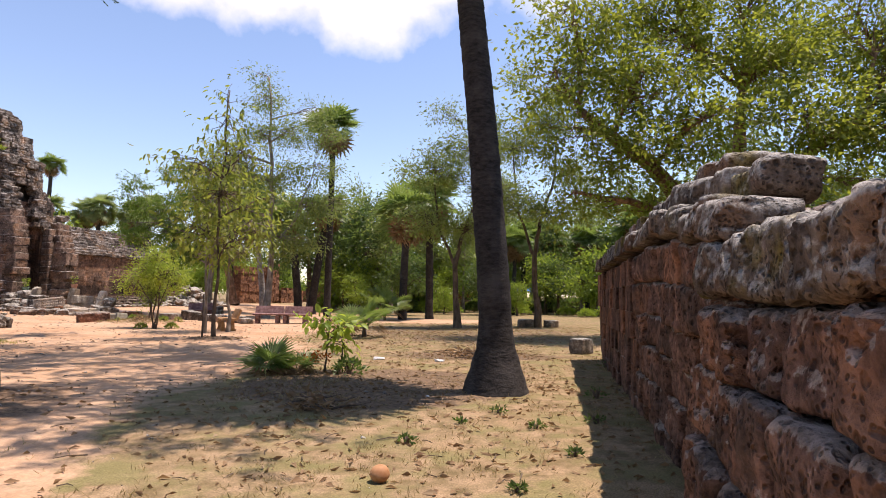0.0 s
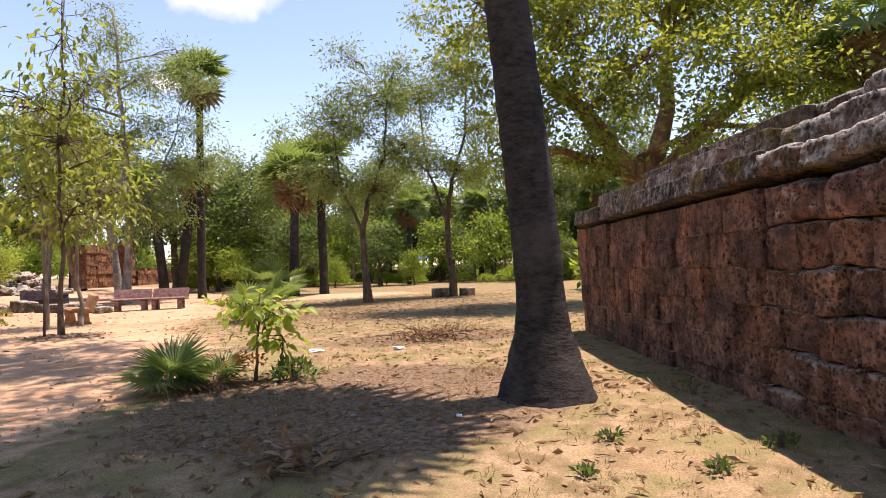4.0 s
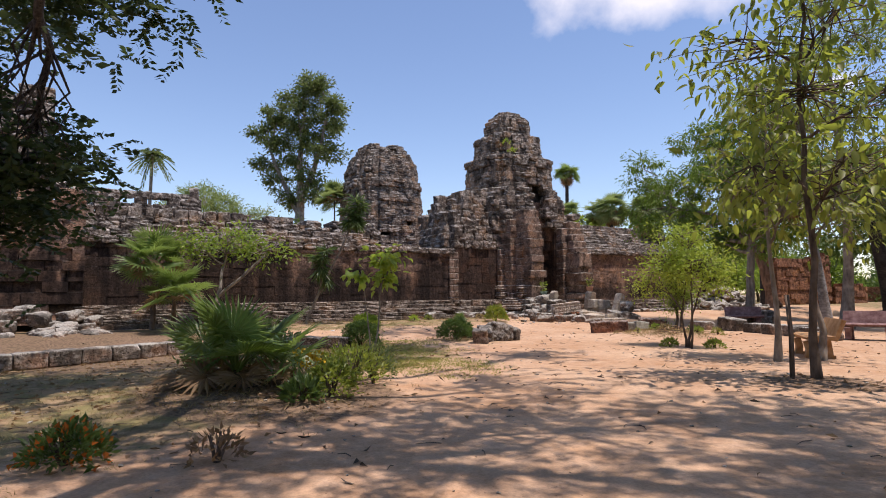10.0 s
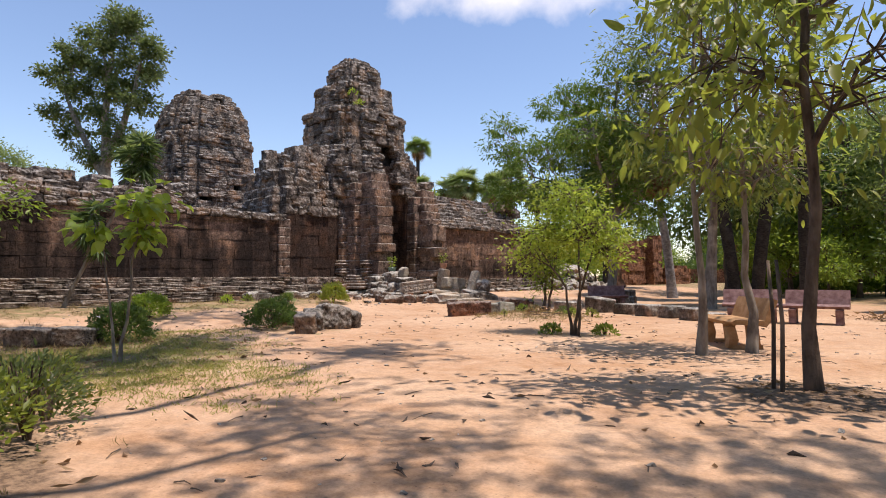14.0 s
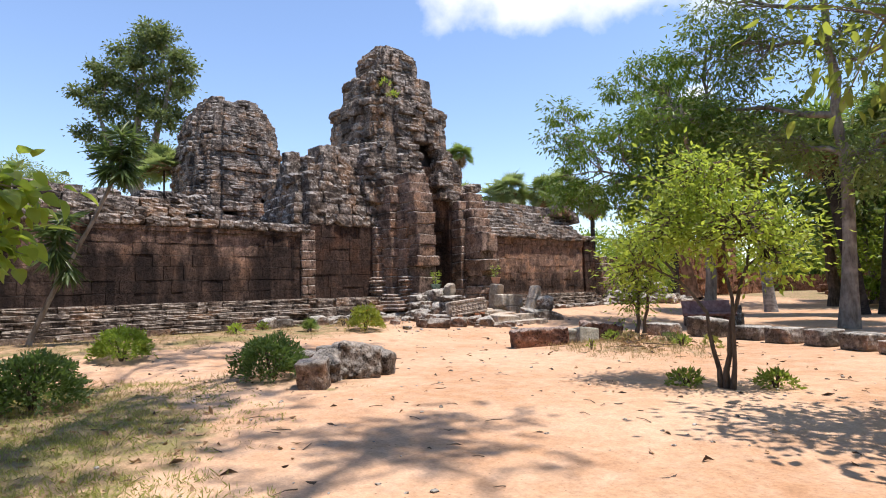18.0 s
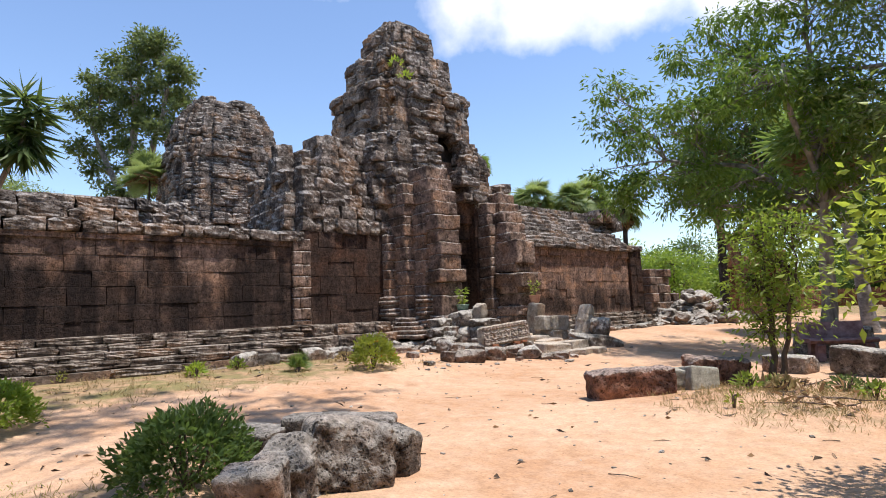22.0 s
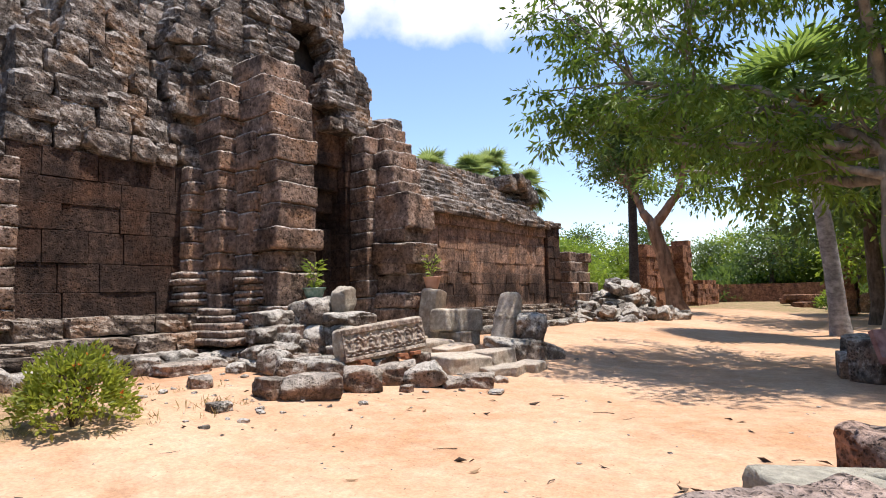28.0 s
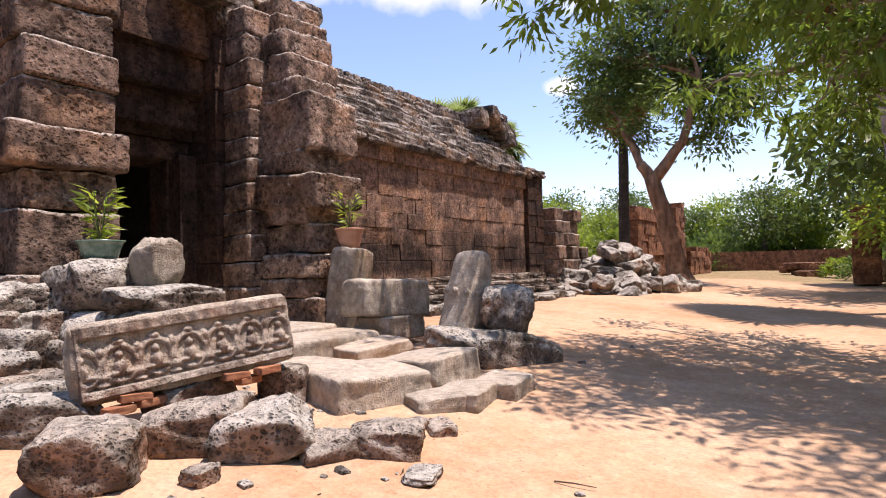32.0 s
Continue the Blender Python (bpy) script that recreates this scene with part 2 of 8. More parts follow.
CARVED = stone_material("carved_sandstone", (0.24, 0.18, 0.14), (0.42, 0.34, 0.27), (0.52, 0.46, 0.38), (0.4, 0.25, 0.17), 0.0, 44.0, 0.5, (0.14, 0.105, 0.085), 0.3, 0.3, 0.6, moss_from=0.52)
GREYSLAB = stone_material("grey_sandstone", (0.25, 0.235, 0.185), (0.39, 0.37, 0.295), (0.47, 0.45, 0.37), (0.3, 0.27, 0.21), 0.0, 50.0, 0.3, None, 0.12, 0.3, 0.45)
PITTED = stone_material("pitted_boulder", (0.085, 0.066, 0.053), (0.22, 0.175, 0.138), (0.36, 0.34, 0.3), (0.28, 0.165, 0.095), 0.0, 16.0, 0.6, (0.04, 0.033, 0.028), 1.0, 0.3, 1.0, moss_from=0.54)
FARBRICK = stone_material("red_laterite", (0.14, 0.068, 0.043), (0.33, 0.155, 0.088), (0.36, 0.24, 0.17), (0.38, 0.18, 0.085), 0.0, 18.0, 0.4)


def bark_material(name, a, b, scale=6.0, stretch=0.25, depth=0.03):
    n = Nodes(name)
    p = n.place()
    v = n.scaled(p, (1, 1, stretch))
    grain, blot = n.noise(v, scale, 6, 0.65), n.noise(p, 2.2, 4)
    col = n.mix(n.ramp(grain, (0.35, 0.0), (0.66, 1.0)), a, b)
    col = n.mix(n.ramp(blot, (0.5, 0.0), (0.72, 0.6)), col, tuple(min(1, c * 1.7) for c in b))
    h = n.math("ADD", grain, n.math("MULTIPLY", n.noise(p, 40, 3), 0.3))
    return n.finish(col, 0.9, n.bump(h, 0.9, depth), 0.2)


BARK_GREY = stone_material("grey_bark", (0.06, 0.054, 0.053), (0.13, 0.12, 0.118), (0.2, 0.19, 0.185), (0.12, 0.095, 0.085), 0.0, 18.0, 0.6, None, 0.8, 0.62, 0.9)
BARK_PALM = bark_material("palm_bark", (0.018, 0.016, 0.015), (0.06, 0.053, 0.048), 9.0, 2.5, 0.02)
BARK_BROWN = bark_material("brown_bark", (0.055, 0.038, 0.027), (0.15, 0.11, 0.08), 9.0, 0.3)
BARK_PALE = bark_material("pale_bark", (0.12, 0.095, 0.075), (0.3, 0.26, 0.21), 7.0, 0.3, 0.01)
BARK_ASH = bark_material("ash_grey_bark", (0.14, 0.135, 0.135), (0.34, 0.33, 0.33), 7.0, 1.6, 0.012)
BARK_FIG = bark_material("fig_bark", (0.12, 0.065, 0.035), (0.3, 0.17, 0.1), 6.0, 0.2, 0.04)


def leaf_material(name, a, b, c, through_col, gloss=0.45):
    n = Nodes(name)
    r = n.node("NewGeometry").outputs["Random Per Island"]
    col = n.ramp(r, (0.0, a), (0.45, b), (0.82, b), (1.0, c))
    n.put(n.bsdf, "Base Color", col)
    n.put(n.bsdf, "Roughness", gloss)
    n.put(n.bsdf, "Specular IOR Level", 0.35)
    tr = n.node("BsdfTranslucent", Color=(*through_col, 1))
    mix = n.node("MixShader", Fac=0.48, i1=n.bsdf.outputs[0], i2=tr.outputs[0])
    n.t.links.new(mix.outputs[0], n.out.inputs[0])
    return n.mat


LEAF = leaf_material("leaf_green", (0.075, 0.125, 0.022), (0.14, 0.215, 0.034), (0.24, 0.3, 0.055), (0.36, 0.48, 0.05))
LEAF_OLIVE = leaf_material("leaf_olive", (0.075, 0.11, 0.024), (0.14, 0.19, 0.038), (0.24, 0.26, 0.055), (0.34, 0.43, 0.06))
LEAF_SPRAY = leaf_material("leaf_spray", (0.08, 0.14, 0.025), (0.15, 0.235, 0.038), (0.28, 0.36, 0.065), (0.16, 0.25, 0.03))
LEAF_BRIGHT = leaf_material("leaf_bright", (0.12, 0.19, 0.028), (0.21, 0.31, 0.045), (0.34, 0.4, 0.07), (0.5, 0.6, 0.07))
LEAF_YELLOW = leaf_material("leaf_yellow_green", (0.1, 0.13, 0.022), (0.16, 0.2, 0.035), (0.3, 0.29, 0.05), (0.4, 0.45, 0.05))
LEAF_DARK = leaf_material("leaf_dark", (0.04, 0.07, 0.022), (0.075, 0.12, 0.036), (0.13, 0.17, 0.055), (0.16, 0.24, 0.045))
LEAF_FEATHER = leaf_material("feathery_leaf", (0.03, 0.05, 0.02), (0.055, 0.085, 0.03), (0.1, 0.13, 0.045), (0.06, 0.09, 0.025))
LEAF_HANG = leaf_material("hanging_leaf", (0.075, 0.105, 0.024), (0.145, 0.19, 0.04), (0.29, 0.28, 0.055), (0.38, 0.44, 0.06))
LEAF_GREAT = leaf_material("leaf_dull_green", (0.045, 0.062, 0.03), (0.095, 0.125, 0.05), (0.19, 0.215, 0.09), (0.2, 0.26, 0.07))
# Grey-green leaf paled in its colour to stand in for distant haze.
LEAF_HAZED = leaf_material("hazed_leaf", (0.11, 0.16, 0.07), (0.19, 0.25, 0.1), (0.3, 0.34, 0.15), (0.34, 0.42, 0.12))
LEAF_GREY = leaf_material("leaf_grey_green", (0.085, 0.12, 0.038), (0.15, 0.195, 0.06), (0.24, 0.27, 0.09), (0.32, 0.4, 0.085))
LEAF_DRACAENA = leaf_material("dracaena_leaf", (0.035, 0.065, 0.022), (0.075, 0.12, 0.04), (0.17, 0.22, 0.085), (0.14, 0.2, 0.045), 0.35)
LEAF_PALM = leaf_material("palm_leaf", (0.065, 0.11, 0.035), (0.13, 0.19, 0.06), (0.23, 0.28, 0.1), (0.24, 0.34, 0.065), 0.4)
LEAF_DEAD = leaf_material("dead_leaf", (0.17, 0.1, 0.055), (0.36, 0.235, 0.13), (0.58, 0.43, 0.26), (0.25, 0.15, 0.07), 0.8)
GRASS = leaf_material("yellow_green_grass", (0.17, 0.19, 0.05), (0.3, 0.3, 0.09), (0.42, 0.37, 0.15), (0.35, 0.36, 0.08), 0.8)
STRAW = leaf_material("dry_grass", (0.19, 0.17, 0.055), (0.39, 0.28, 0.14), (0.5, 0.39, 0.22), (0.3, 0.24, 0.1), 0.8)
FLOWER = leaf_material("orange_flower", (0.55, 0.1, 0.02), (0.7, 0.2, 0.03), (0.8, 0.4, 0.05), (0.5, 0.15, 0.03), 0.7)
PETAL = leaf_material("yellow_leaf", (0.6, 0.35, 0.02), (0.72, 0.45, 0.03), (0.8, 0.5, 0.05), (0.6, 0.4, 0.03), 0.7)


def plain_material(name, a, b, rough=0.8, scale=8.0, bump=0.3, spec=0.3):
    n = Nodes(name)
    p = n.place()
    g = n.noise(p, scale, 5, 0.6)
    col = n.mix(n.ramp(g, (0.35, 0.0), (0.65, 1.0)), a, b)
    return n.finish(col, rough, n.bump(n.math("ADD", g, n.math("MULTIPLY", n.noise(p, 60, 3), 0.4)), bump, 0.008), spec)


RED_BENCH = plain_material("worn_red_terrazzo", (0.13, 0.06, 0.052), (0.27, 0.16, 0.145), 0.6, 7.0)
ORANGE_BENCH = plain_material("worn_orange_concrete", (0.33, 0.17, 0.07), (0.5, 0.3, 0.15), 0.75, 6.0)
BRICK = plain_material("fired_brick", (0.24, 0.09, 0.045), (0.4, 0.18, 0.095), 0.9, 14.0)
TERRACOTTA = plain_material("terracotta", (0.4, 0.2, 0.13), (0.55, 0.31, 0.21), 0.8, 5.0)
GLAZE = plain_material("green_glaze", (0.05, 0.12, 0.08), (0.2, 0.28, 0.22), 0.25, 9.0, 0.1, 0.6)
SOIL = plain_material("dark_soil", (0.05, 0.035, 0.025), (0.12, 0.085, 0.06), 0.95, 12.0, 0.8)
TARP = plain_material("blue_tarp", (0.02, 0.13, 0.45), (0.04, 0.22, 0.62), 0.5, 3.0)
WHITEWASH = plain_material("pale_plaster", (0.4, 0.4, 0.4), (0.6, 0.6, 0.58), 0.8, 4.0)
# Inner masses coloured dark: the shade in gaps and openings is painted in.
DARKCORE = plain_material("dark_shade_core", (0.04, 0.032, 0.027), (0.09, 0.07, 0.06), 0.95, 5.0)
NUT = plain_material("palm_fruit", (0.35, 0.16, 0.07), (0.5, 0.27, 0.13), 0.7, 9.0)
PLASTIC = plain_material("pale_litter", (0.5, 0.5, 0.5), (0.75, 0.75, 0.74), 0.6, 6.0)
SLATE = plain_material("dark_slate", (0.03, 0.04, 0.06), (0.07, 0.085, 0.12), 0.5, 8.0)


def ground_material():
    n = Nodes("sandy_ground")
    p = n.place()
    at = n.node("Attribute")
    at.attribute_name = "cover"
    cover = n.node("SeparateColor", Color=at.outputs["Color"])
    grassy, litter = cover.outputs[0], cover.outputs[1]
    big, med, fine = n.noise(p, 0.35, 4), n.noise(p, 2.6, 6, 0.6), n.noise(p, 30, 5, 0.7)
    sand = n.mix(n.ramp(big, (0.35, 0.0), (0.65, 1.0)), (0.45, 0.26, 0.145), (0.56, 0.37, 0.235))
    sand = n.mix(n.ramp(med, (0.42, 0.0), (0.7, 0.55)), sand, (0.6, 0.42, 0.29))
    sand = n.mix(n.ramp(n.noise(p, 1.1, 5), (0.55, 0.0), (0.75, 0.5)), sand, (0.36, 0.19, 0.1))
    grain = n.ramp(fine, (0.3, 0.72), (0.6, 1.0))
    sand = n.mix(1.0, sand, grain, "MULTIPLY")
    sand = n.mix(1.0, sand, n.ramp(n.noise(p, 7.0, 5, 0.68), (0.34, 0.84), (0.6, 1.04)), "MULTIPLY")
    sand = n.mix(1.0, sand, n.ramp(n.voronoi(p, 11.0), (0.05, 0.55), (0.12, 1.0)), "MULTIPLY")
    turf = n.mix(n.ramp(n.noise(p, 3.5, 6, 0.65), (0.38, 0.0), (0.62, 1.0)), (0.2, 0.145, 0.07), (0.43, 0.295, 0.175))
    turf = n.mix(n.math("MULTIPLY", n.ramp(n.noise(p, 1.3, 5, 0.6), (0.46, 0.0), (0.6, 1.0)), 0.8), turf, (0.235, 0.21, 0.085))
    turf = n.mix(n.ramp(n.noise(p, 0.9, 4), (0.54, 0.0), (0.7, 0.7)), turf, (0.42, 0.28, 0.16))
    turf = n.mix(n.ramp(n.noise(n.scaled(p, (1, 1.6, 1)), 60, 3, 0.7), (0.4, 0.55), (0.6, 0.0)), turf, (0.07, 0.055, 0.03))
    edge = n.math("ADD", grassy, n.math("MULTIPLY", n.math("SUBTRACT", med, 0.5), 1.1))
    col = n.mix(n.ramp(edge, (0.36, 0.0), (0.62, 1.0)), sand, turf)
    duff = n.mix(n.ramp(n.noise(p, 16, 5, 0.7), (0.4, 0.0), (0.6, 1.0)), (0.075, 0.05, 0.035), (0.24, 0.16, 0.1))
    edge2 = n.math("ADD", litter, n.math("MULTIPLY", n.math("SUBTRACT", n.noise(p, 1.7, 5), 0.5), 1.0))
    col = n.mix(n.ramp(edge2, (0.4, 0.0), (0.66, 0.9)), col, duff)
    h = n.math("ADD", n.math("MULTIPLY", med, 1.0), n.math("MULTIPLY", fine, 0.25))
    return n.finish(col, 0.97, n.bump(n.math("ADD", h, n.math("MULTIPLY", n.noise(p, 9.0, 4, 0.6), 0.5)), 0.6, 0.04), 0.1)


GROUND = ground_material()

# ---------------------------------------------------------------- the plan
ANGLE = radians(10.4)
ALONG = Vector((math.sin(ANGLE), math.cos(ANGLE), 0))    # along the temple's front
OUT = Vector((math.cos(ANGLE), -math.sin(ANGLE), 0))     # away from the front
TURN = 90 - 10.4                                          # the turn that lays x along the front
WALL_V = -32.35


def spot(u, v, z=0.0):
    return ALONG * u + OUT * v + Vector((0, 0, z))


def plan(x, y):
    p = Vector((x, y, 0))
    return p.dot(ALONG), p.dot(OUT)


def smooth(a, b, x):
    t = min(1.0, max(0.0, (x - a) / (b - a)))
    return t * t * (3 - 2 * t)


MOUNDS = ((-15.3, 29.3, 1.7, 0.16), (-14.0, 13.7, 2.2, 0.12), (-8.1, 20.5, 1.0, 0.08), (0.4, 10.6, 1.6, 0.06), (-6.9, 8.8, 2.0, 0.12),
          (-18.6, 22.8, 1.6, 0.08))


def ground_z(x, y):
    u, v = plan(x, y)
    z = 0.38 * smooth(-24.5, -30.5, v) * smooth(-14, 2, u)
    for mx, my, r, h in MOUNDS:
        z += h * math.exp(-((x - mx) ** 2 + (y - my) ** 2) / (r * r))
    return z + 0.03 * noise.noise((x * 0.35, y * 0.35, 0)) + 0.012 * noise.noise((x * 1.7, y * 1.7, 5))


# ---------------------------------------------------------------- building helpers
def mesh_of(name, verts, faces, material=None, smooth_faces=False):
    me = bpy.data.meshes.new(name)
    me.from_pydata(verts, [], faces)
    if material:
        me.materials.append(material)
    if smooth_faces:
        me.polygons.foreach_set("use_smooth", [True] * len(me.polygons))
    me.update()
    return me


def as_mesh(name, bm, material, smooth_faces=False):
    me = bpy.data.meshes.new(name)
    bm.to_mesh(me)
    bm.free()
    me.materials.append(material)
    if smooth_faces:
        me.polygons.foreach_set("use_smooth", [True] * len(me.polygons))
    return me


def under(parent, name, me, m=None, label=""):
    ob = new(name, me)
    ob.parent = parent
    if m is not None:
        ob.matrix_basis = m
    return tagged(ob, label)


def thing(name, m, label, category, group="", kind=""):
    ob = new(name)
    ob.matrix_basis = m
    return tagged(ob, label, category, group, kind)


def rough_block(seed, n=2, soft=0.045, jitter=0.03, facets=0, material=None, pits=0.0):
    """A unit block with worn corners, n cuts a side; facets chip it into a boulder and pits sink small hollows."""
    rnd = random.Random(seed)
    bm = bmesh.new()
    bmesh.ops.create_cube(bm, size=1.0)
    bmesh.ops.subdivide_edges(bm, edges=bm.edges[:], cuts=n, use_grid_fill=True)
    off = Vector((rnd.uniform(0, 90), rnd.uniform(0, 90), rnd.uniform(0, 90)))
    chips = [(Vector((rnd.choice((-0.5, 0.5)), rnd.choice((-0.5, 0.5)), rnd.choice((-0.5, 0.5)))), rnd.uniform(0.02, 0.14) * (1 if facets or material is TOWER else 0.35)) for _ in range(3)]
    skew = [rnd.uniform(-0.05, 0.05) * (1 if facets else 0.25) for _ in range(3)]
    planes = []
    for _ in range(facets):
        d = Vector((rnd.gauss(0, 1), rnd.gauss(0, 1), rnd.gauss(0.25, 0.8))).normalized()
        planes.append((d, (abs(d.x) + abs(d.y) + abs(d.z)) * 0.5 * rnd.uniform(0.66, 0.84)))
    for v in bm.verts:
        c = v.co.copy()
        k = sum(abs(abs(x) - 0.5) < 1e-4 for x in c)
        if n == 2:
            for i in range(3):
                if abs(abs(c[i]) - 0.1667) < 0.01:
                    c[i] = math.copysign(0.5 - soft * 2.2, c[i])
            if k == 2:
                c = Vector([x * (1 - soft) if abs(abs(x) - 0.5) < 0.01 else x for x in c])
            elif k == 3:
                c *= 1 - soft * 1.7
        else:
            r = soft * 2.2
            s = Vector([math.copysign(max(0, abs(x) - (0.5 - r)), x) for x in c])
            if s.length > r:
                c -= s.normalized() * (s.length - r)
        for q, amount in chips:
            c -= q * 2 * amount * max(0, 1 - (v.co - q).length / 0.36)
        for d, far_off in planes:
            c -= d * max(0, c.dot(d) - far_off) * 0.93
        c.x += skew[0] * c.z + skew[1] * c.y * 0.5
        c.z += skew[2] * c.x * 0.7
        d = noise.noise_vector(c * 2.4 + off) * jitter
        if n > 2:
            d += noise.noise_vector(c * 6 + off) * jitter * 0.55 + noise.noise_vector(c * 14 + off) * jitter * 0.4
        if pits:
            w = noise.voronoi(c * 5 + off)[0][0]
            d -= c.normalized() * pits * max(0, 0.4 - w) / 0.4
        v.co = c + d
    return as_mesh("block", bm, material, n > 5)


def eroded_stone(m, material, seed, cell=0.03, edge=0.03, wave=0.03, pit=0.03, deep_cell=0.08, comb=12):
    """A block of the size that m holds, worn in real measure: rounded arrises, a swell shared with its neighbours and honeycomb pits. Returns mesh and place."""
    size = m.to_scale()
    rigid = Matrix.LocRotScale(m.to_translation(), m.to_quaternion(), None)
    back = rigid.to_3x3().inverted()
    off = Vector((seed * 3.7, seed * 1.3, 0))
    half = size / 2
    counts = [max(2, int(size[i] / (deep_cell if i == 1 else cell))) for i in range(3)]
    index, verts, faces = {}, [], []

    def corner(i, j, k):
        key = (i, j, k)
        if key not in index:
            c = Vector([-half[a] + size[a] * key[a] / counts[a] for a in range(3)])
            out = Vector([(-1 if key[a] == 0 else 1 if key[a] == counts[a] else 0) for a in range(3)]).normalized()
            r = edge * (1 + 0.8 * noise.noise((rigid @ c) * 5 + off))
            s = Vector([math.copysign(max(0, abs(c[a]) - (half[a] - r)), c[a]) for a in range(3)])
            if s.length > r:
                c -= s.normalized() * (s.length - r)
            w = rigid @ c
            c += back @ (noise.noise_vector(w * 1.5) * wave + noise.noise_vector(w * 7 + off) * wave * 0.45)
            gate = min(1, max(0, 0.72 + 1.4 * noise.noise(w * 1.9)))
            hole = max(0, 0.4 - noise.voronoi(w * comb)[0][0]) / 0.4 + 0.45 * max(0, 0.42 - noise.voronoi(w * 25)[0][0]) / 0.42
            c -= out * pit * hole * gate
            index[key] = len(verts)
            verts.append(c)
        return index[key]

    for a, b, c in ((0, 1, 2), (1, 2, 0), (2, 0, 1)):
        for side in (0, counts[c]):
            for i in range(counts[a]):
                for j in range(counts[b]):
                    q = []
                    for di, dj in ((0, 0), (1, 0), (1, 1), (0, 1)):
                        k = [0, 0, 0]
                        k[a], k[b], k[c] = i + di, j + dj, side
                        q.append(corner(*k))
                    faces.append(q if side else q[::-1])
    return mesh_of("eroded_stone", verts, faces, material, True), rigid


BLOCKS = {}


def block_mesh(material, seed, fine=False, boulder=False):
    key = (material.name, seed, fine, boulder)
    if key not in BLOCKS:
        rough = material in (TOWER, PLINTH)
        worn = 0.024 if rough else 0.01
        if fine:
            BLOCKS[key] = rough_block(seed * 7 + len(BLOCKS), 12, 0.03 if boulder else (0.04 if material is SHADEWALL else 0.022), 0.05 if boulder else 0.02, 9 if boulder else 0, material, 0.02)
        else:
            BLOCKS[key] = rough_block(seed * 7 + len(BLOCKS), 5 if rough else 2, worn, 0.036 if rough else 0.018, 0, material)
    return BLOCKS[key]


def joined(name, pieces, material):
    """Many block pieces (matrix, seed) as one mesh."""
    verts, faces = [], []
    for m, seed in pieces:
        src = block_mesh(material, seed % 8)
        base = len(verts)
        verts += [m @ v.co for v in src.vertices]
        faces += [[base + i for i in p.vertices] for p in src.polygons]
    return mesh_of(name, verts, faces, material)


def box_at(u, v, z, su, sv, sz, rnd=None, wob=0.012, tilt=0.0):
    """The matrix of a block whose base centre lies at u, v, z of the temple's plan."""
    a = (rnd.uniform(-1, 1) * tilt, rnd.uniform(-1, 1) * tilt, rnd.uniform(-1, 1) * tilt * 1.5) if rnd else (0, 0, 0)
    o = Vector((rnd.uniform(-wob, wob), rnd.uniform(-wob, wob), 0)) if rnd else Vector()
    return Matrix.Translation(spot(u, v, z + sz / 2) + o) @ pose(0, 0, 0, a[0], a[1], TURN + a[2]) @ Matrix.Diagonal((su, sv, sz, 1))


def course_wall(parent, u0, u1, v_face, z0, z1, depth, rows, length, material, rnd, name="stone_block", ragged=0.0, proud=0.014, skip=None, tilt=None):
    """Courses of blocks from u0 to u1, with their front on v_face; returns the count."""
    n = 0
    share = [rnd.uniform(0.8, 1.2) for _ in range(rows)]
    z = z0
    for r in range(rows):
        u = u0
        z += h if r else 0
        h = (z1 - z0) * share[r] / sum(share)
        while u < u1 - 0.05:
            w = min(length * rnd.uniform(0.65, 1.35), u1 - u)
            if u1 - u - w < 0.22:
                w = u1 - u
            p = rnd.uniform(-proud, proud)
            if not (skip and skip(u + w / 2, z + h / 2)) and not (ragged and r == rows - 1 and rnd.random() < ragged):
                seed = rnd.randrange(8)
                m = (box_at(u + w / 2, v_face - depth / 2 + p, z, w - (0.012 if material is TOWER else 0.004), depth, h + (0.03 if material is TOWER else -0.004), rnd, 0.003, tilt if tilt is not None else 2.2 if material is TOWER else 0.25))
                me = block_mesh(material, seed)
                if material is HONEYCOMB:
                    me, m = eroded_stone(m, material, seed, 0.04, 0.022, 0.02, 0.022, 0.12)
                under(parent, name, me, m)
                n += 1
            u += w
    return n


def tube(points, radii, sides=8, close=True):
    """A tapered tube through the points, as verts and faces."""
    verts, faces = [], []
    for i, (p, r) in enumerate(zip(points, radii)):
        a = points[max(0, i - 1)]
        b = points[min(len(points) - 1, i + 1)]
        d = (b - a).normalized()
        side = d.cross(Vector((0.13, 0.99, 0.05)) if abs(d.y) < 0.9 else Vector((1, 0, 0))).normalized()
        other = d.cross(side)
        for k in range(sides):
            q = 2 * math.pi * k / sides
            verts.append(p + (side * math.cos(q) + other * math.sin(q)) * r)
    for i in range(len(points) - 1):
        for k in range(sides):
            a, b = i * sides + k, i * sides + (k + 1) % sides
            faces.append((a, b, b + sides, a + sides))
    if close:
        faces.append(tuple(range((len(points) - 1) * sides, len(points) * sides)))
    return verts, faces


def add_tube(store, points, radii, sides=6):
    v, f = tube(points, radii, sides)
    base = len(store[0])
    store[0].extend(v)
    store[1].extend([tuple(i + base for i in q) for q in f])


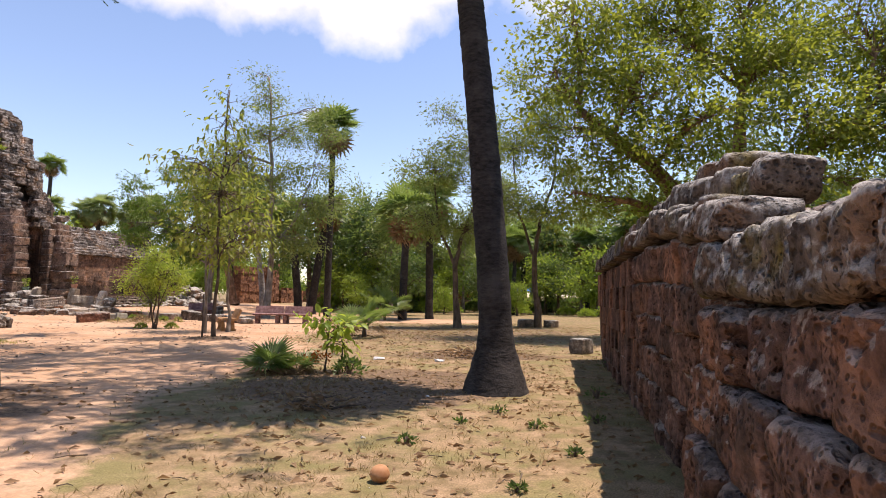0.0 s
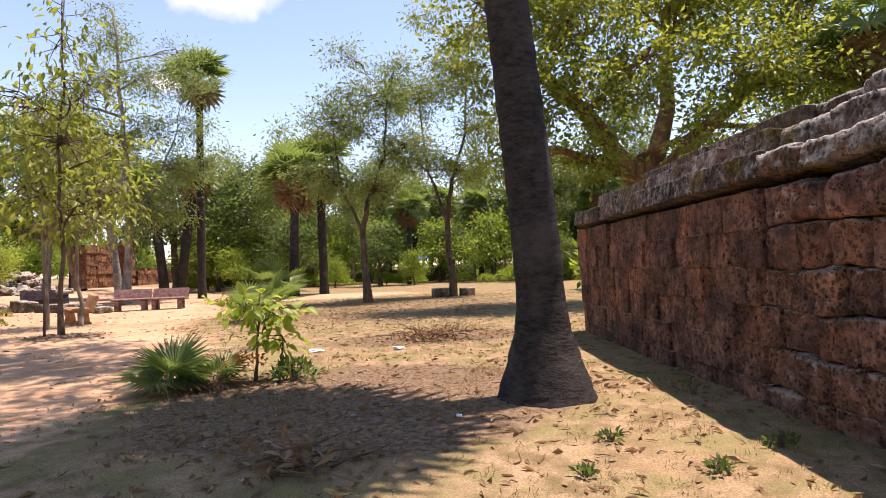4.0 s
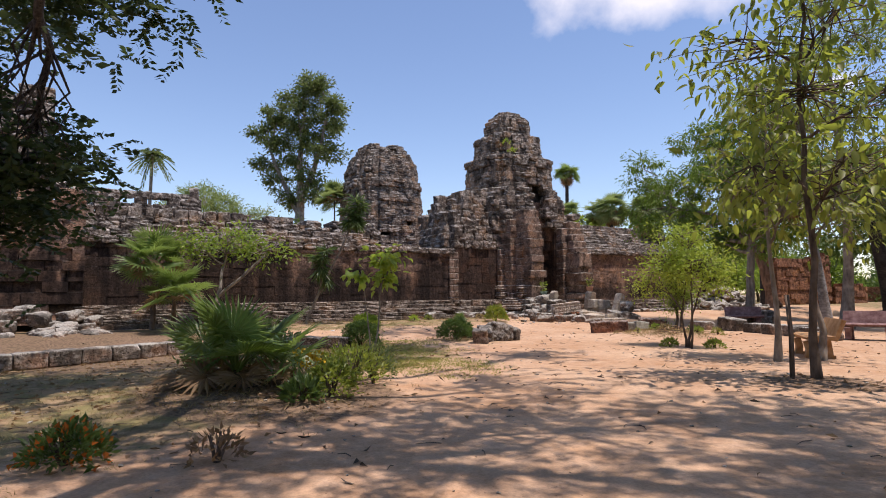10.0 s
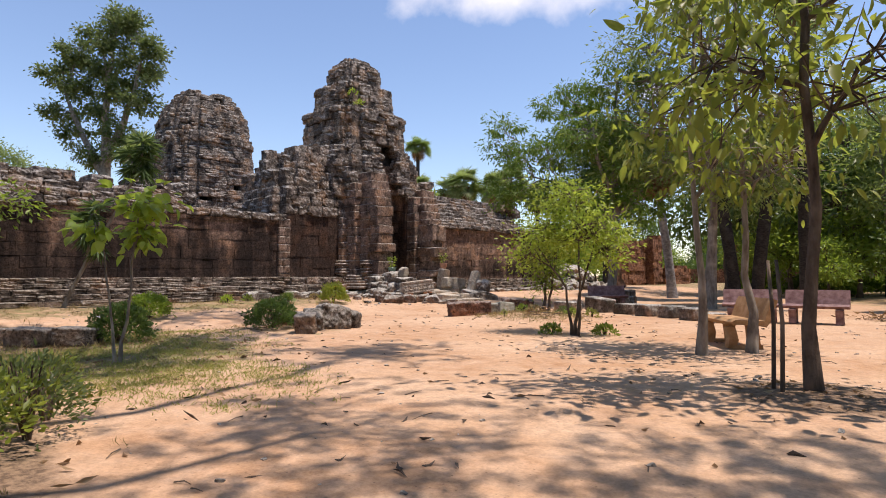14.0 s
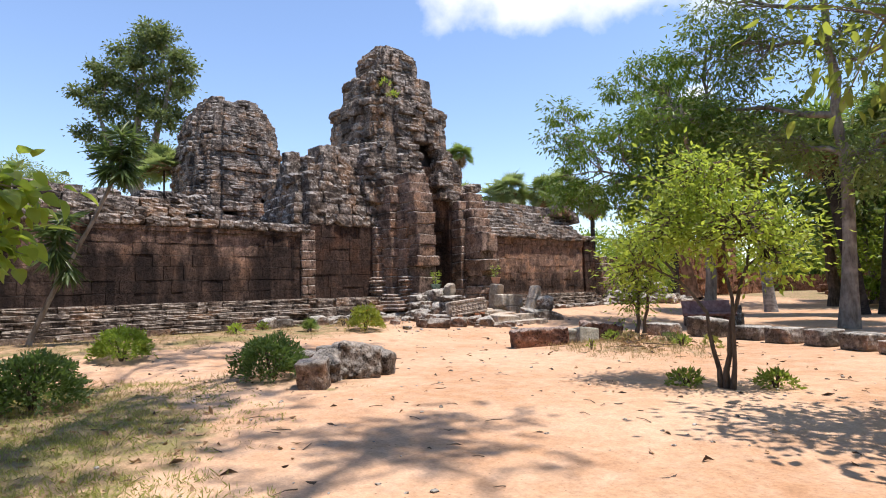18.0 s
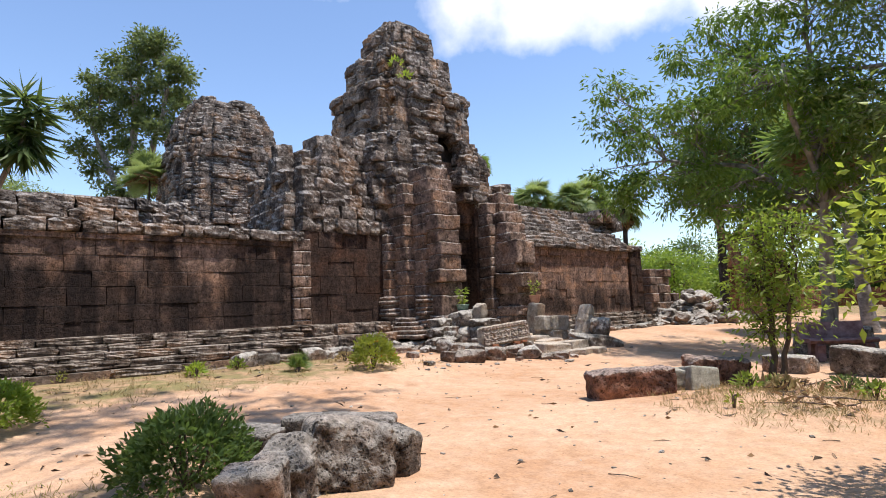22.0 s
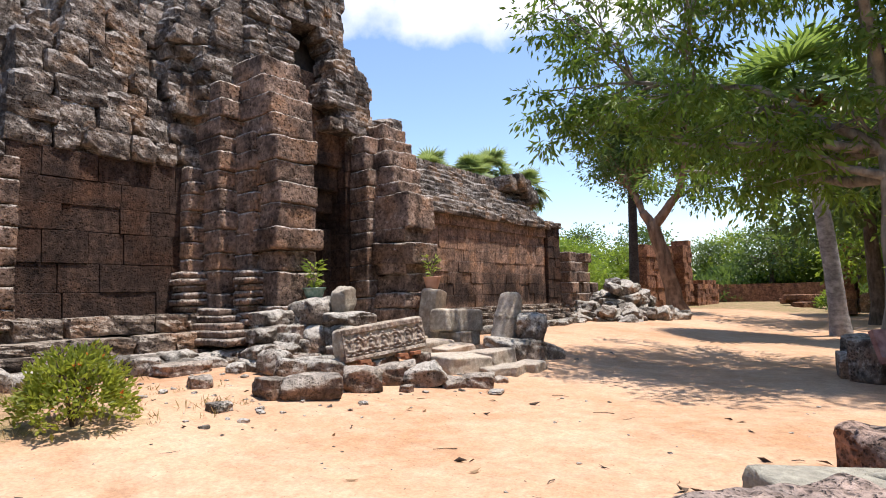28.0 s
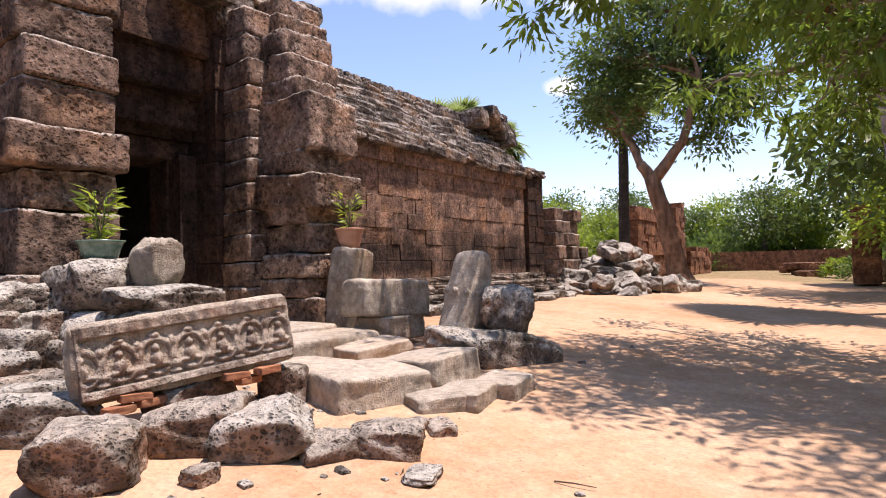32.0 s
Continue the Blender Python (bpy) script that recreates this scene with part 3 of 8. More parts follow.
def leaf_mesh(name, places, ways, lengths, widths, material, rng, fold=0.25, droop=0.0):
    """Leaves as folded, pointed blades: six vertices and four triangles each, from arrays of places and directions."""
    n = len(places)
    places, ways = np.asarray(places, float), np.asarray(ways, float)
    ways[:, 2] -= droop
    ways /= np.linalg.norm(ways, axis=1, keepdims=True) + 1e-9
    spin = rng.normal(size=(n, 3))
    side = np.cross(ways, spin)
    side /= np.linalg.norm(side, axis=1, keepdims=True) + 1e-9
    up = np.cross(side, ways)
    ln, wd = np.asarray(lengths)[:, None] * np.ones((n, 1)), np.asarray(widths)[:, None] * np.ones((n, 1))
    v = np.empty((n, 6, 3))
    v[:, 0] = places
    v[:, 1] = places + ways * ln * 0.42 + side * wd * 0.5 + up * wd * fold
    v[:, 2] = places + ways * ln * 0.5
    v[:, 3] = places + ways * ln * 0.42 - side * wd * 0.5 + up * wd * fold
    v[:, 4] = places + ways * ln - up * wd * fold * 0.8
    v[:, 5] = places + ways * ln * 0.06
    me = bpy.data.meshes.new(name)
    me.vertices.add(n * 6)
    me.vertices.foreach_set("co", v.ravel())
    tri = np.array([[0, 2, 1], [0, 3, 2], [1, 2, 4], [2, 3, 4]])
    idx = (np.arange(n)[:, None, None] * 6 + tri[None]).ravel()
    me.loops.add(len(idx))
    me.loops.foreach_set("vertex_index", idx.astype(np.int32))
    me.polygons.add(n * 4)
    me.polygons.foreach_set("loop_start", np.arange(0, len(idx), 3, dtype=np.int32))
    me.polygons.foreach_set("loop_total", np.full(n * 4, 3, dtype=np.int32))
    me.materials.append(material)
    me.update(calc_edges=True)
    return me


def broad_leaf_mesh(name, places, ways, lengths, widths, material, rng, fold=0.2, droop=0.0, curl=0.25):
    """Leaves with a rounded outline, a sunken midrib and a bent tip, for plants close to the path."""
    n = len(places)
    places, ways = np.asarray(places, float), np.asarray(ways, float)
    ways[:, 2] -= droop
    ways /= np.linalg.norm(ways, axis=1, keepdims=True) + 1e-9
    side = np.cross(ways, rng.normal(size=(n, 3)) * [0.5, 0.5, 1] + [0, 0, 1.2])
    side /= np.linalg.norm(side, axis=1, keepdims=True) + 1e-9
    up = np.cross(side, ways)
    ln, wd = np.asarray(lengths)[:, None] * np.ones((n, 1)), np.asarray(widths)[:, None] * np.ones((n, 1))
    rib, half = (0.0, 0.14, 0.38, 0.66, 0.88, 1.0), (0.34, 0.5, 0.4, 0.18)
    v = np.empty((n, 14, 3))
    for i, t in enumerate(rib):
        v[:, i] = places + ways * ln * t - up * ln * curl * t * t
    for i, w in enumerate(half):
        for k, sign in ((6, 1), (10, -1)):
            v[:, k + i] = v[:, i + 1] + side * wd * w * sign + up * wd * w * fold * 2
    quads = [(0, 1, 6), (0, 10, 1), (5, 9, 4), (5, 4, 13)]
    for i in range(3):
        quads += [(i + 1, i + 2, 6 + i), (i + 2, 7 + i, 6 + i), (i + 2, i + 1, 10 + i), (11 + i, i + 2, 10 + i)]
    tri = np.array(quads)
    me = bpy.data.meshes.new(name)
    me.vertices.add(n * 14)
    me.vertices.foreach_set("co", v.ravel())
    idx = (np.arange(n)[:, None, None] * 14 + tri[None]).ravel()
    me.loops.add(len(idx))
    me.loops.foreach_set("vertex_index", idx.astype(np.int32))
    me.polygons.add(n * len(tri))
    me.polygons.foreach_set("loop_start", np.arange(0, len(idx), 3, dtype=np.int32))
    me.polygons.foreach_set("loop_total", np.full(n * len(tri), 3, dtype=np.int32))
    me.polygons.foreach_set("use_smooth", [True] * (n * len(tri)))
    me.materials.append(material)
    me.update(calc_edges=True)
    return me


def wander(a, b, steps, amount, rnd, sag=0.0):
    pts = []
    for i in range(steps + 1):
        t = i / steps
        p = a.lerp(b, t)
        if 0 < i < steps:
            p = p + Vector((rnd.uniform(-1, 1), rnd.uniform(-1, 1), rnd.uniform(-0.5, 0.5))) * amount
        p.z -= sag * 4 * t * (1 - t)
        pts.append(p)
    return pts


def tree(name, label, base, stems, blobs, clumps, per, size, bark, leaf, seed, spread=0.35, droop=0.3, slim=0.42, group="", category="tree", shell=0.55, broad=False):
    """A tree: stems are (points, first radius, last radius) from the base up; blobs are ellipsoids (x, y, z, rx, ry, rz) of the crown,
    each fed by a limb; clumps of leaves sit on twigs inside them. All places are relative to the base."""
    rnd, rng = random.Random(seed), np.random.default_rng(seed)
    root = thing(name, Matrix.Translation(base), label, category, group)
    wood = ([], [])
    joints = []
    for pts, r0, r1 in stems:
        pts = [Vector(p) for p in pts]
        fine = []
        for a, b in zip(pts, pts[1:]):
            fine += wander(a, b, 4, (b - a).length * 0.025, rnd)[:-1]
        fine.append(pts[-1])
        rad = [r0 + (r1 - r0) * i / (len(fine) - 1) for i in range(len(fine))]
        if fine[0].length < 0.6:
            rad[0] *= 1.5
            rad[1] *= 1.12
        add_tube(wood, fine, rad, 10 if r0 > 0.1 else 6)
        joints += list(zip(fine, rad))[len(fine) // 3:]
    places, ways = [], []
    total = sum(b[3] * b[4] * b[5] for b in blobs) ** 1.0
    for x, y, z, rx, ry, rz in blobs:
        c = Vector((x, y, z))
        near = min(joints, key=lambda j: (j[0] - c).length + max(0, j[0].z - z + 0.3) * 1.5)
        limb = wander(near[0], c + Vector((0, 0, rz * 0.3)), 5, (c - near[0]).length * 0.06, rnd)
        r = min(near[1] * 0.8, 0.03 + 0.035 * (c - near[0]).length)
        add_tube(wood, limb, [r * (1 - 0.7 * i / 5) for i in range(6)], 6)
        count = max(3, int(clumps * (rx * ry * rz) / total))
        for _ in range(count):
            d = Vector(rng.normal(size=3)).normalized()
            f = rnd.uniform(shell, 1.0) ** 0.6 * rnd.uniform(0.75, 1.12)
            q = c + Vector((d.x * rx, d.y * ry, d.z * rz)) * f
            start = limb[rnd.randrange(2, 6)]
            twig = wander(start, q, 3, (q - start).length * 0.08, rnd)
            add_tube(wood, twig, [0.022 * r / 0.08 + 0.006, 0.012, 0.008, 0.004], 3)
            k = max(3, int(per * rnd.uniform(0.5, 1.5)))
            pp = np.array(q)[None] + rng.normal(size=(k, 3)) * np.array([1, 1, 0.7]) * spread
            t = rng.random((k // 3, 1))
            pp[: k // 3] = np.array(twig[2])[None] * (1 - t) + np.array(q)[None] * t + rng.normal(size=(k // 3, 3)) * spread * 0.3
            places.append(pp)
            ways.append((pp - np.array(q)[None]) / spread + rng.normal(size=(k, 3)) * 0.8 + np.array(d)[None] * 0.5)
    under(root, "trunk", mesh_of("trunk", wood[0], wood[1], bark, True))
    pp, ww = np.concatenate(places), np.concatenate(ways)
    ln = size * rng.uniform(0.65, 1.3, len(pp))
    under(root, "crown", (broad_leaf_mesh if broad else leaf_mesh)("crown", pp, ww, ln, ln * slim, leaf, rng, 0.2, droop))
    return root


def fan_leaf(radius, blades, span, rng, cup=0.25):
    """One fan-shaped palm leaf in its own frame (stalk end at the origin, x outward): verts and faces."""
    verts, faces = [], []
    for i in range(blades):
        a = (i / (blades - 1) - 0.5) * span
        d = np.array([math.cos(a), math.sin(a), 0])
        s = np.array([-math.sin(a), math.cos(a), 0])
        w = span * radius * 0.55 / blades * 0.46
        r = radius * (1 - 0.18 * abs(a / span * 2) ** 2) * rng.uniform(0.93, 1.05)
        z = cup * radius
        b = len(verts)
        verts += [d * 0.03, d * r * 0.55 + s * w + [0, 0, z * 0.35 - 0.0], d * r * 0.55 + [0, 0, z * 0.35 + w * 0.55], d * r * 0.55 - s * w + [0, 0, z * 0.35],
                  d * r + [0, 0, z * 0.55 - r * rng.uniform(0.02, 0.16)]]
        faces += [(b, b + 1, b + 2), (b, b + 2, b + 3), (b + 1, b + 4, b + 2), (b + 2, b + 4, b + 3)]
    return np.array(verts), faces


def palm_crown(name, leaves, radius, stalk, lo, hi, material, rng, blades=20, droopy=0.3):
    """Fan leaves on stalks round a point; lo and hi are the tilts above the level, in degrees."""
    verts, faces = [], []
    for i in range(leaves):
        az = i * 2.39996 + rng.uniform(-0.3, 0.3)
        el = radians(rng.uniform(lo, hi))
        ln = stalk * rng.uniform(0.8, 1.15)
        d = Vector((math.cos(az) * math.cos(el), math.sin(az) * math.cos(el), math.sin(el)))
        end = d * ln - Vector((0, 0, ln * 0.1))
        v, f = tube([Vector((0, 0, 0)), d * ln * 0.5, end], [0.03 * radius, 0.022 * radius, 0.016 * radius], 4, False)
        base = len(verts)
        verts += [list(q) for q in v]
        faces += [tuple(k + base for k in q) for q in f]
        fv, ff = fan_leaf(radius * rng.uniform(0.8, 1.1), blades, radians(rng.uniform(230, 290)), rng)
        tilt = el - droopy - rng.uniform(0, 0.5)
        rot = Matrix.Rotation(az, 3, "Z") @ Matrix.Rotation(-tilt, 3, "Y") @ Matrix.Rotation(rng.uniform(-0.5, 0.5), 3, "X")
        base = len(verts)
        verts += [list(rot @ Vector(q) + end) for q in fv]
        faces += [tuple(k + base for k in q) for q in ff]
    return mesh_of(name, verts, faces, material)


def ringed_trunk(height, r0, r1, lean, rnd, sides=14, step=0.28, flare=1.5, flare_h=1.2):
    """A palm trunk with faint rings; lean is the offset of its head."""
    pts, rad = [], []
    n = int(height / step)
    for i in range(n + 1):
        t = i / n
        z = t * height
        for k, s in ((0.0, 1.0), (step * 0.82, 0.965)):
            zz = z + k
            f = 1 + (flare - 1) * max(0, 1 - zz / flare_h) ** 1.6
            pts.append(Vector((lean[0] * (zz / height) ** 1.4, lean[1] * (zz / height) ** 1.4, zz - 0.15)))
            rad.append((r0 + (r1 - r0) * min(1, zz / height)) * f * s * rnd.uniform(0.985, 1.015))
    v, f = tube(pts, rad, sides)
    for i, q in enumerate(v):
        w = 1 + 0.07 * noise.noise((q.x * 3, q.y * 3, q.z * 0.8)) * (2.2 if q.z < flare_h * 0.6 else 1)
        c = pts[i // sides]
        v[i] = Vector((c.x + (q.x - c.x) * w, c.y + (q.y - c.y) * w, q.z))
    return v, f


def sugar_palm(base, height, r0, r1, lean, seed, leaves=34, radius=1.15, stalk=1.0, skirt=16, bark=None, label="tall sugar palm with a dark ringed trunk and fan leaves", flare=1.5, group="sugar palms", leaf=None, low=-20):
    rnd, rng = random.Random(seed), np.random.default_rng(seed)
    root = thing("sugar_palm", Matrix.Translation(base), label, "palm", group)
    v, f = ringed_trunk(height, r0, r1, lean, rnd, flare=flare)
    under(root, "trunk", mesh_of("trunk", v, f, bark or BARK_PALM, True))
    head = Matrix.Translation((lean[0], lean[1], height))
    top_part = under(root, "crown", palm_crown("crown", leaves, radius, stalk, low, 75, leaf or LEAF_PALM, rng), head)
    if skirt:
        under(top_part, "dead_leaves", palm_crown("dead_leaves", skirt, radius * 0.95, stalk * 0.8, -80, -45, LEAF_DEAD, rng, 16, 0.7), None, "hanging brown dead leaves")
    return root


# ---------------------------------------------------------------- ground
def ring(x, y, cx, cy, rx, ry, soft=0.35):
    d = math.hypot((x - cx) / rx, (y - cy) / ry)
    return 1 - smooth(1 - soft, 1 + soft, d)


def grass_cover(x, y):
    u, v = plan(x, y)
    edge = -3.0 - 0.12 * y + 0.7 * math.sin(y * 0.5)
    g = smooth(edge - 1.0, edge + 1.6, x) * (1 - 0.25 * smooth(14, 20, y)) * (1 - 0.35 * smooth(34, 40, y))
    g = max(g, 0.75 * smooth(-6, -3, x) * smooth(17, 22, y))
    g = max(g, ring(x, y, -16.5, 12.0, 5.0, 4.2), 0.85 * ring(x, y, -19.5, 18.2, 4.4, 2.8), 0.8 * smooth(-13, -19, x) * smooth(17, 12, y))
    g = max(g, 0.62 * smooth(-27.0, -28.6, v) * smooth(27.5, 24, u))
    g = max(g, 0.4 * ring(x, y, -15.0, 28.9, 1.7, 1.5), 0.7 * smooth(58, 66, y), 0.55 * smooth(-8, -5, x) * smooth(30, 36, y))
    g = max(g, 0.45 * ring(x, y, -18.7, 22.8, 1.8, 1.2))
    return max(0, min(1, g * (1 - ring(x, y, -4.5, 36, 7, 3.0) * 0.9)))


def litter_cover(x, y):
    m = max(ring(x, y, -1.6, 11.4, 2.4, 2.2), ring(x, y, -13.4, 13.6, 2.4, 1.8), 0.7 * ring(x, y, 0.3, 16.4, 2.4, 1.2), 0.8 * ring(x, y, -8.0, 20.3, 1.0, 0.9))
    m = max(m, 0.8 * ring(x, y, -24, 13.2, 6, 3.5), 0.65 * ring(x, y, -22.0, 18.0, 4, 1.4), 0.55 * ring(x, y, 0.0, 26, 6, 7), 0.7 * ring(x, y, -6.9, 8.8, 1.9, 1.8))
    return m


def axis(lo, hi, step, far):
    a = [lo + i * step for i in range(int((hi - lo) / step) + 1)]
    s, x = step, a[-1]
    right = []
    while x < far:
        s *= 1.35
        x += s
        right.append(x)
    s, x, left = step, lo, []
    while x > -far:
        s *= 1.35
        x -= s
        left.append(x)
    return left[::-1] + a + right


gx, gy = axis(-36, 10, 0.22, 2500), axis(-2, 58, 0.22, 2500)
gverts = [(x, y, ground_z(x, y) if abs(x) < 120 and abs(y) < 140 else 0.0) for y in gy for x in gx]
nx = len(gx)
gfaces = [(j * nx + i, j * nx + i + 1, (j + 1) * nx + i + 1, (j + 1) * nx + i) for j in range(len(gy) - 1) for i in range(nx - 1)]
gme = mesh_of("ground", gverts, gfaces, GROUND, True)
layer = gme.color_attributes.new("cover", "FLOAT_COLOR", "POINT")
cols = []
for x, y, z in gverts:
    cols += [grass_cover(x, y), litter_cover(x, y), 0.0, 1.0]
layer.data.foreach_set("color", cols)
ground = tagged(new("ground", gme), "pale orange sandy ground with dry grass and leaf litter", "ground", kind="structure")

# ---------------------------------------------------------------- temple: galleries
R = random.Random(11)


def structure(name, label, category="wall"):
    return tagged(new(name), label, category, kind="structure")


def solid(parent, name, u0, u1, v0, v1, z0, z1, material):
    """A plain inner mass behind the blocks."""
    bm = bmesh.new()
    bmesh.ops.create_cube(bm, size=1.0)
    me = as_mesh(name, bm, material)
    m = Matrix.Translation(spot((u0 + u1) / 2, (v0 + v1) / 2, (z0 + z1) / 2)) @ pose(0, 0, 0, 0, 0, TURN) @ Matrix.Diagonal((u1 - u0, v1 - v0, z1 - z0, 1))
    return under(parent, name, me, m)


def plinth(label, name, u0, u1, rnd, steps=6, out=1.25, z0=0.2, rise=0.18, length=0.95, gaps=0.05):
    p = structure(name, label, "plinth")
    for i in range(steps):
        swell = 0.1 if i % 2 else 0.0
        face = WALL_V + out * (1 - i / steps) ** 1.15 + swell
        course_wall(p, u0, u1, face, z0 + i * rise, z0 + (i + 1) * rise, 0.75, 1, length * (1.5 if i < 2 else 1.0), PLINTH, rnd, "plinth_block", gaps * (3.5 if i < 2 else 0.5), 0.07, None, 1.6)
        solid(p, "plinth_core", u0, u1, WALL_V - 0.5, face - 0.2, z0 + i * rise - 0.1, z0 + (i + 1) * rise - 0.02, PLINTH)
    return p


left = structure("wall_gallery_left", "long gallery wall of dark stained laterite blocks")
course_wall(left, 8.3, 25.1, WALL_V, 1.25, 3.5, 0.5, 6, 0.72, LATERITE, R, proud=0.016, tilt=0.4)
course_wall(left, 8.3, 25.1, WALL_V + 0.05, 3.5, 3.64, 0.6, 1, 0.8, LATERITE, R, "cornice_block")
course_wall(left, 8.3, 25.1, WALL_V + 0.14, 3.64, 3.92, 0.75, 1, 0.7, TOWER, R, "cornice_block", 0.0, 0.04)
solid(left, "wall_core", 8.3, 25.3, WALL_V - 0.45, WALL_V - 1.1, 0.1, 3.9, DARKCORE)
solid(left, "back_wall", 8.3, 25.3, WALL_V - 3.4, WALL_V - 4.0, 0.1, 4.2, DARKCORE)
plinth("stepped plinth of moulded laterite courses, partly broken", "plinth_left", 8.3, 25.6, R, gaps=0.12)

roof_left = structure("roof_gallery_left", "ruined vault courses of grey lichened stone", "roof")
for i, end in enumerate((20.75, 20.35, 17.2)):
    course_wall(roof_left, 8.3, end, WALL_V + 0.06 - 0.2 * i, 3.91 + 0.29 * i, 4.21 + 0.29 * i, 0.9, 1, 0.85, TOWER, R, "roof_block", 0.03, 0.03, None, 0.8)
for k in range(11):
    under(roof_left, "crest_stone", block_mesh(TOWER, k % 8, True), box_at(8.6 + 0.56 * k, WALL_V - 0.6, 4.75, 0.5, 0.45, 0.42, R, 0.03, 4))

right = structure("wall_gallery_right", "gallery wall of brown laterite blocks under a stone vault")
course_wall(right, 33.5, 42.2, WALL_V, 1.1, 3.6, 0.5, 7, 0.6, SUNLATERITE, R, proud=0.016, tilt=0.4)
course_wall(right, 33.5, 42.2, WALL_V + 0.07, 3.6, 3.92, 0.6, 1, 0.75, SUNLATERITE, R, "cornice_block")
course_wall(right, 42.2, 43.2, WALL_V + 0.14, 0.9, 4.0, 1.4, 8, 0.55, STAINED, R)
course_wall(right, 42.1, 43.25, WALL_V + 0.22, 4.0, 4.22, 1.5, 1, 0.65, TOWER, R, "cornice_block")
solid(right, "wall_core", 33.5, 43.2, WALL_V - 0.45, WALL_V - 3.6, 0.1, 4.0, DARKCORE)
plinth("low stepped plinth of weathered laterite", "plinth_right", 33.6, 43.6, R, 5, 0.95, 0.15, 0.19)
roof_right = structure("roof_gallery_right", "overlapping courses of a grey stone vault with a crest", "roof")
for i in range(8):
    course_wall(roof_right, 33.4, 42.4 - 0.08 * i, WALL_V + 0.22 - 0.265 * i + 0.01 * i * i, 3.9 + 0.215 * i, 4.17 + 0.215 * i, 0.7, 1, 1.7, TOWER, R, "roof_block", 0.01, 0.03, None, 0.6)
k = 0
while 33.6 + k * 0.3 < 42:
    under(roof_right, "crest_stone", block_mesh(TOWER, k % 8), box_at(33.6 + k * 0.3, WALL_V - 1.55, 5.62, 0.26, 0.4, 0.3, R, 0.02, 4))
    k += 1
for k in range(7):
    under(roof_right, "roof_block", block_mesh(TOWER, k % 8), box_at(40.9 + 0.27 * k, WALL_V - 0.9 - R.uniform(0, 0.3), 5.0 + 0.55 * math.sin((k + 1.5) * 0.42), 0.5, 1.0, 0.5, R, 0.05, 6))

# ---------------------------------------------------------------- temple: entrance pavilion
gop = structure("wall_entrance_left", "plain entrance wall of laterite with black damp stains")
course_wall(gop, 25.1, 28.0, WALL_V + 0.02, 1.25, 4.0, 0.5, 6, 0.7, STAINED, R, proud=0.015, tilt=0.4)
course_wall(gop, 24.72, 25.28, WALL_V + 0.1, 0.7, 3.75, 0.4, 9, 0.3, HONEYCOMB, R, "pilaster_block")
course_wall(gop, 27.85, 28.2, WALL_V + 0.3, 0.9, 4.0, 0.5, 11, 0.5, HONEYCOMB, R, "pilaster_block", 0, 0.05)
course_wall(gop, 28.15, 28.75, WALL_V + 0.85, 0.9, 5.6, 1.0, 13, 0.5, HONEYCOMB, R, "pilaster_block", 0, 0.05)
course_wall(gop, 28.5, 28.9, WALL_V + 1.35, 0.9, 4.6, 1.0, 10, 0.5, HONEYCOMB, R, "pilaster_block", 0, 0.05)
for i in range(3):
    course_wall(gop, 25.2, 29.0, WALL_V + 0.95 - 0.24 * i, 0.3 + 0.32 * i, 0.62 + 0.32 * i, 0.9, 1, 0.7, PLINTH, R, "plinth_block", 0.0, 0.1, None, 3.0)
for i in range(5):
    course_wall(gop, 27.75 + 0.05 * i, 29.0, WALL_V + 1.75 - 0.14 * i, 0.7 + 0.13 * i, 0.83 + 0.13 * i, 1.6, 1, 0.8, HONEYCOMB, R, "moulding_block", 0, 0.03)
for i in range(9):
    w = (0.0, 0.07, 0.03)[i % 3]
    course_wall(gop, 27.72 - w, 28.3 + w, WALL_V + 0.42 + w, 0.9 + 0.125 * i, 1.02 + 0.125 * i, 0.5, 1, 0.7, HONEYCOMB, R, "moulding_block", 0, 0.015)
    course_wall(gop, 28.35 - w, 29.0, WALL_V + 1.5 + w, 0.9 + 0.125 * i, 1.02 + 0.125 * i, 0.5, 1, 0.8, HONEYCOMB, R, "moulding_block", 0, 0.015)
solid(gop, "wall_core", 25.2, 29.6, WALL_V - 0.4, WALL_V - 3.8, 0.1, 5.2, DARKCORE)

mass = structure("vault_entrance_left", "broken vault of lichen-grey stone over the entrance wing", "roof")
for i, start in enumerate((25.05, 25.08, 25.2, 25.24, 25.3, 26.0, 26.15, 26.9)):
    course_wall(mass, start, 28.9, WALL_V + 0.1 - 0.13 * i + R.uniform(-0.05, 0.05), 3.98 + 0.42 * i, 4.4 + 0.42 * i, 0.9, 1, 0.62, TOWER, R, "vault_block", 0.0, 0.08,
                lambda u, z: (abs(u - 28.0) < 0.3 and 5.2 < z < 5.7) or (27.2 < u < 28.5 and 6.1 < z < 6.5))
    for w in (0.6, 1.5, 2.4):
        under(mass, "vault_block", block_mesh(TOWER, i % 8), box_at(start + 0.2 + R.uniform(-0.12, 0.12), WALL_V - 0.13 * i - 0.3 - w, 3.98 + 0.42 * i, 0.9, 1.0, 0.44, R, 0.05, 3))
for i, (u, z, s) in enumerate(((26.3, 6.85, 0.5), (26.75, 6.9, 0.55))):
    under(mass, "vault_block", block_mesh(TOWER, i), box_at(u, WALL_V - 1.3, z - 0.1, s, 0.8, 0.5, R, 0.05, 5))
under(mass, "vault_block", block_mesh(TOWER, 4), box_at(25.45, WALL_V - 2.1, 6.05, 0.62, 0.6, 0.62, R, 0.02, 3))
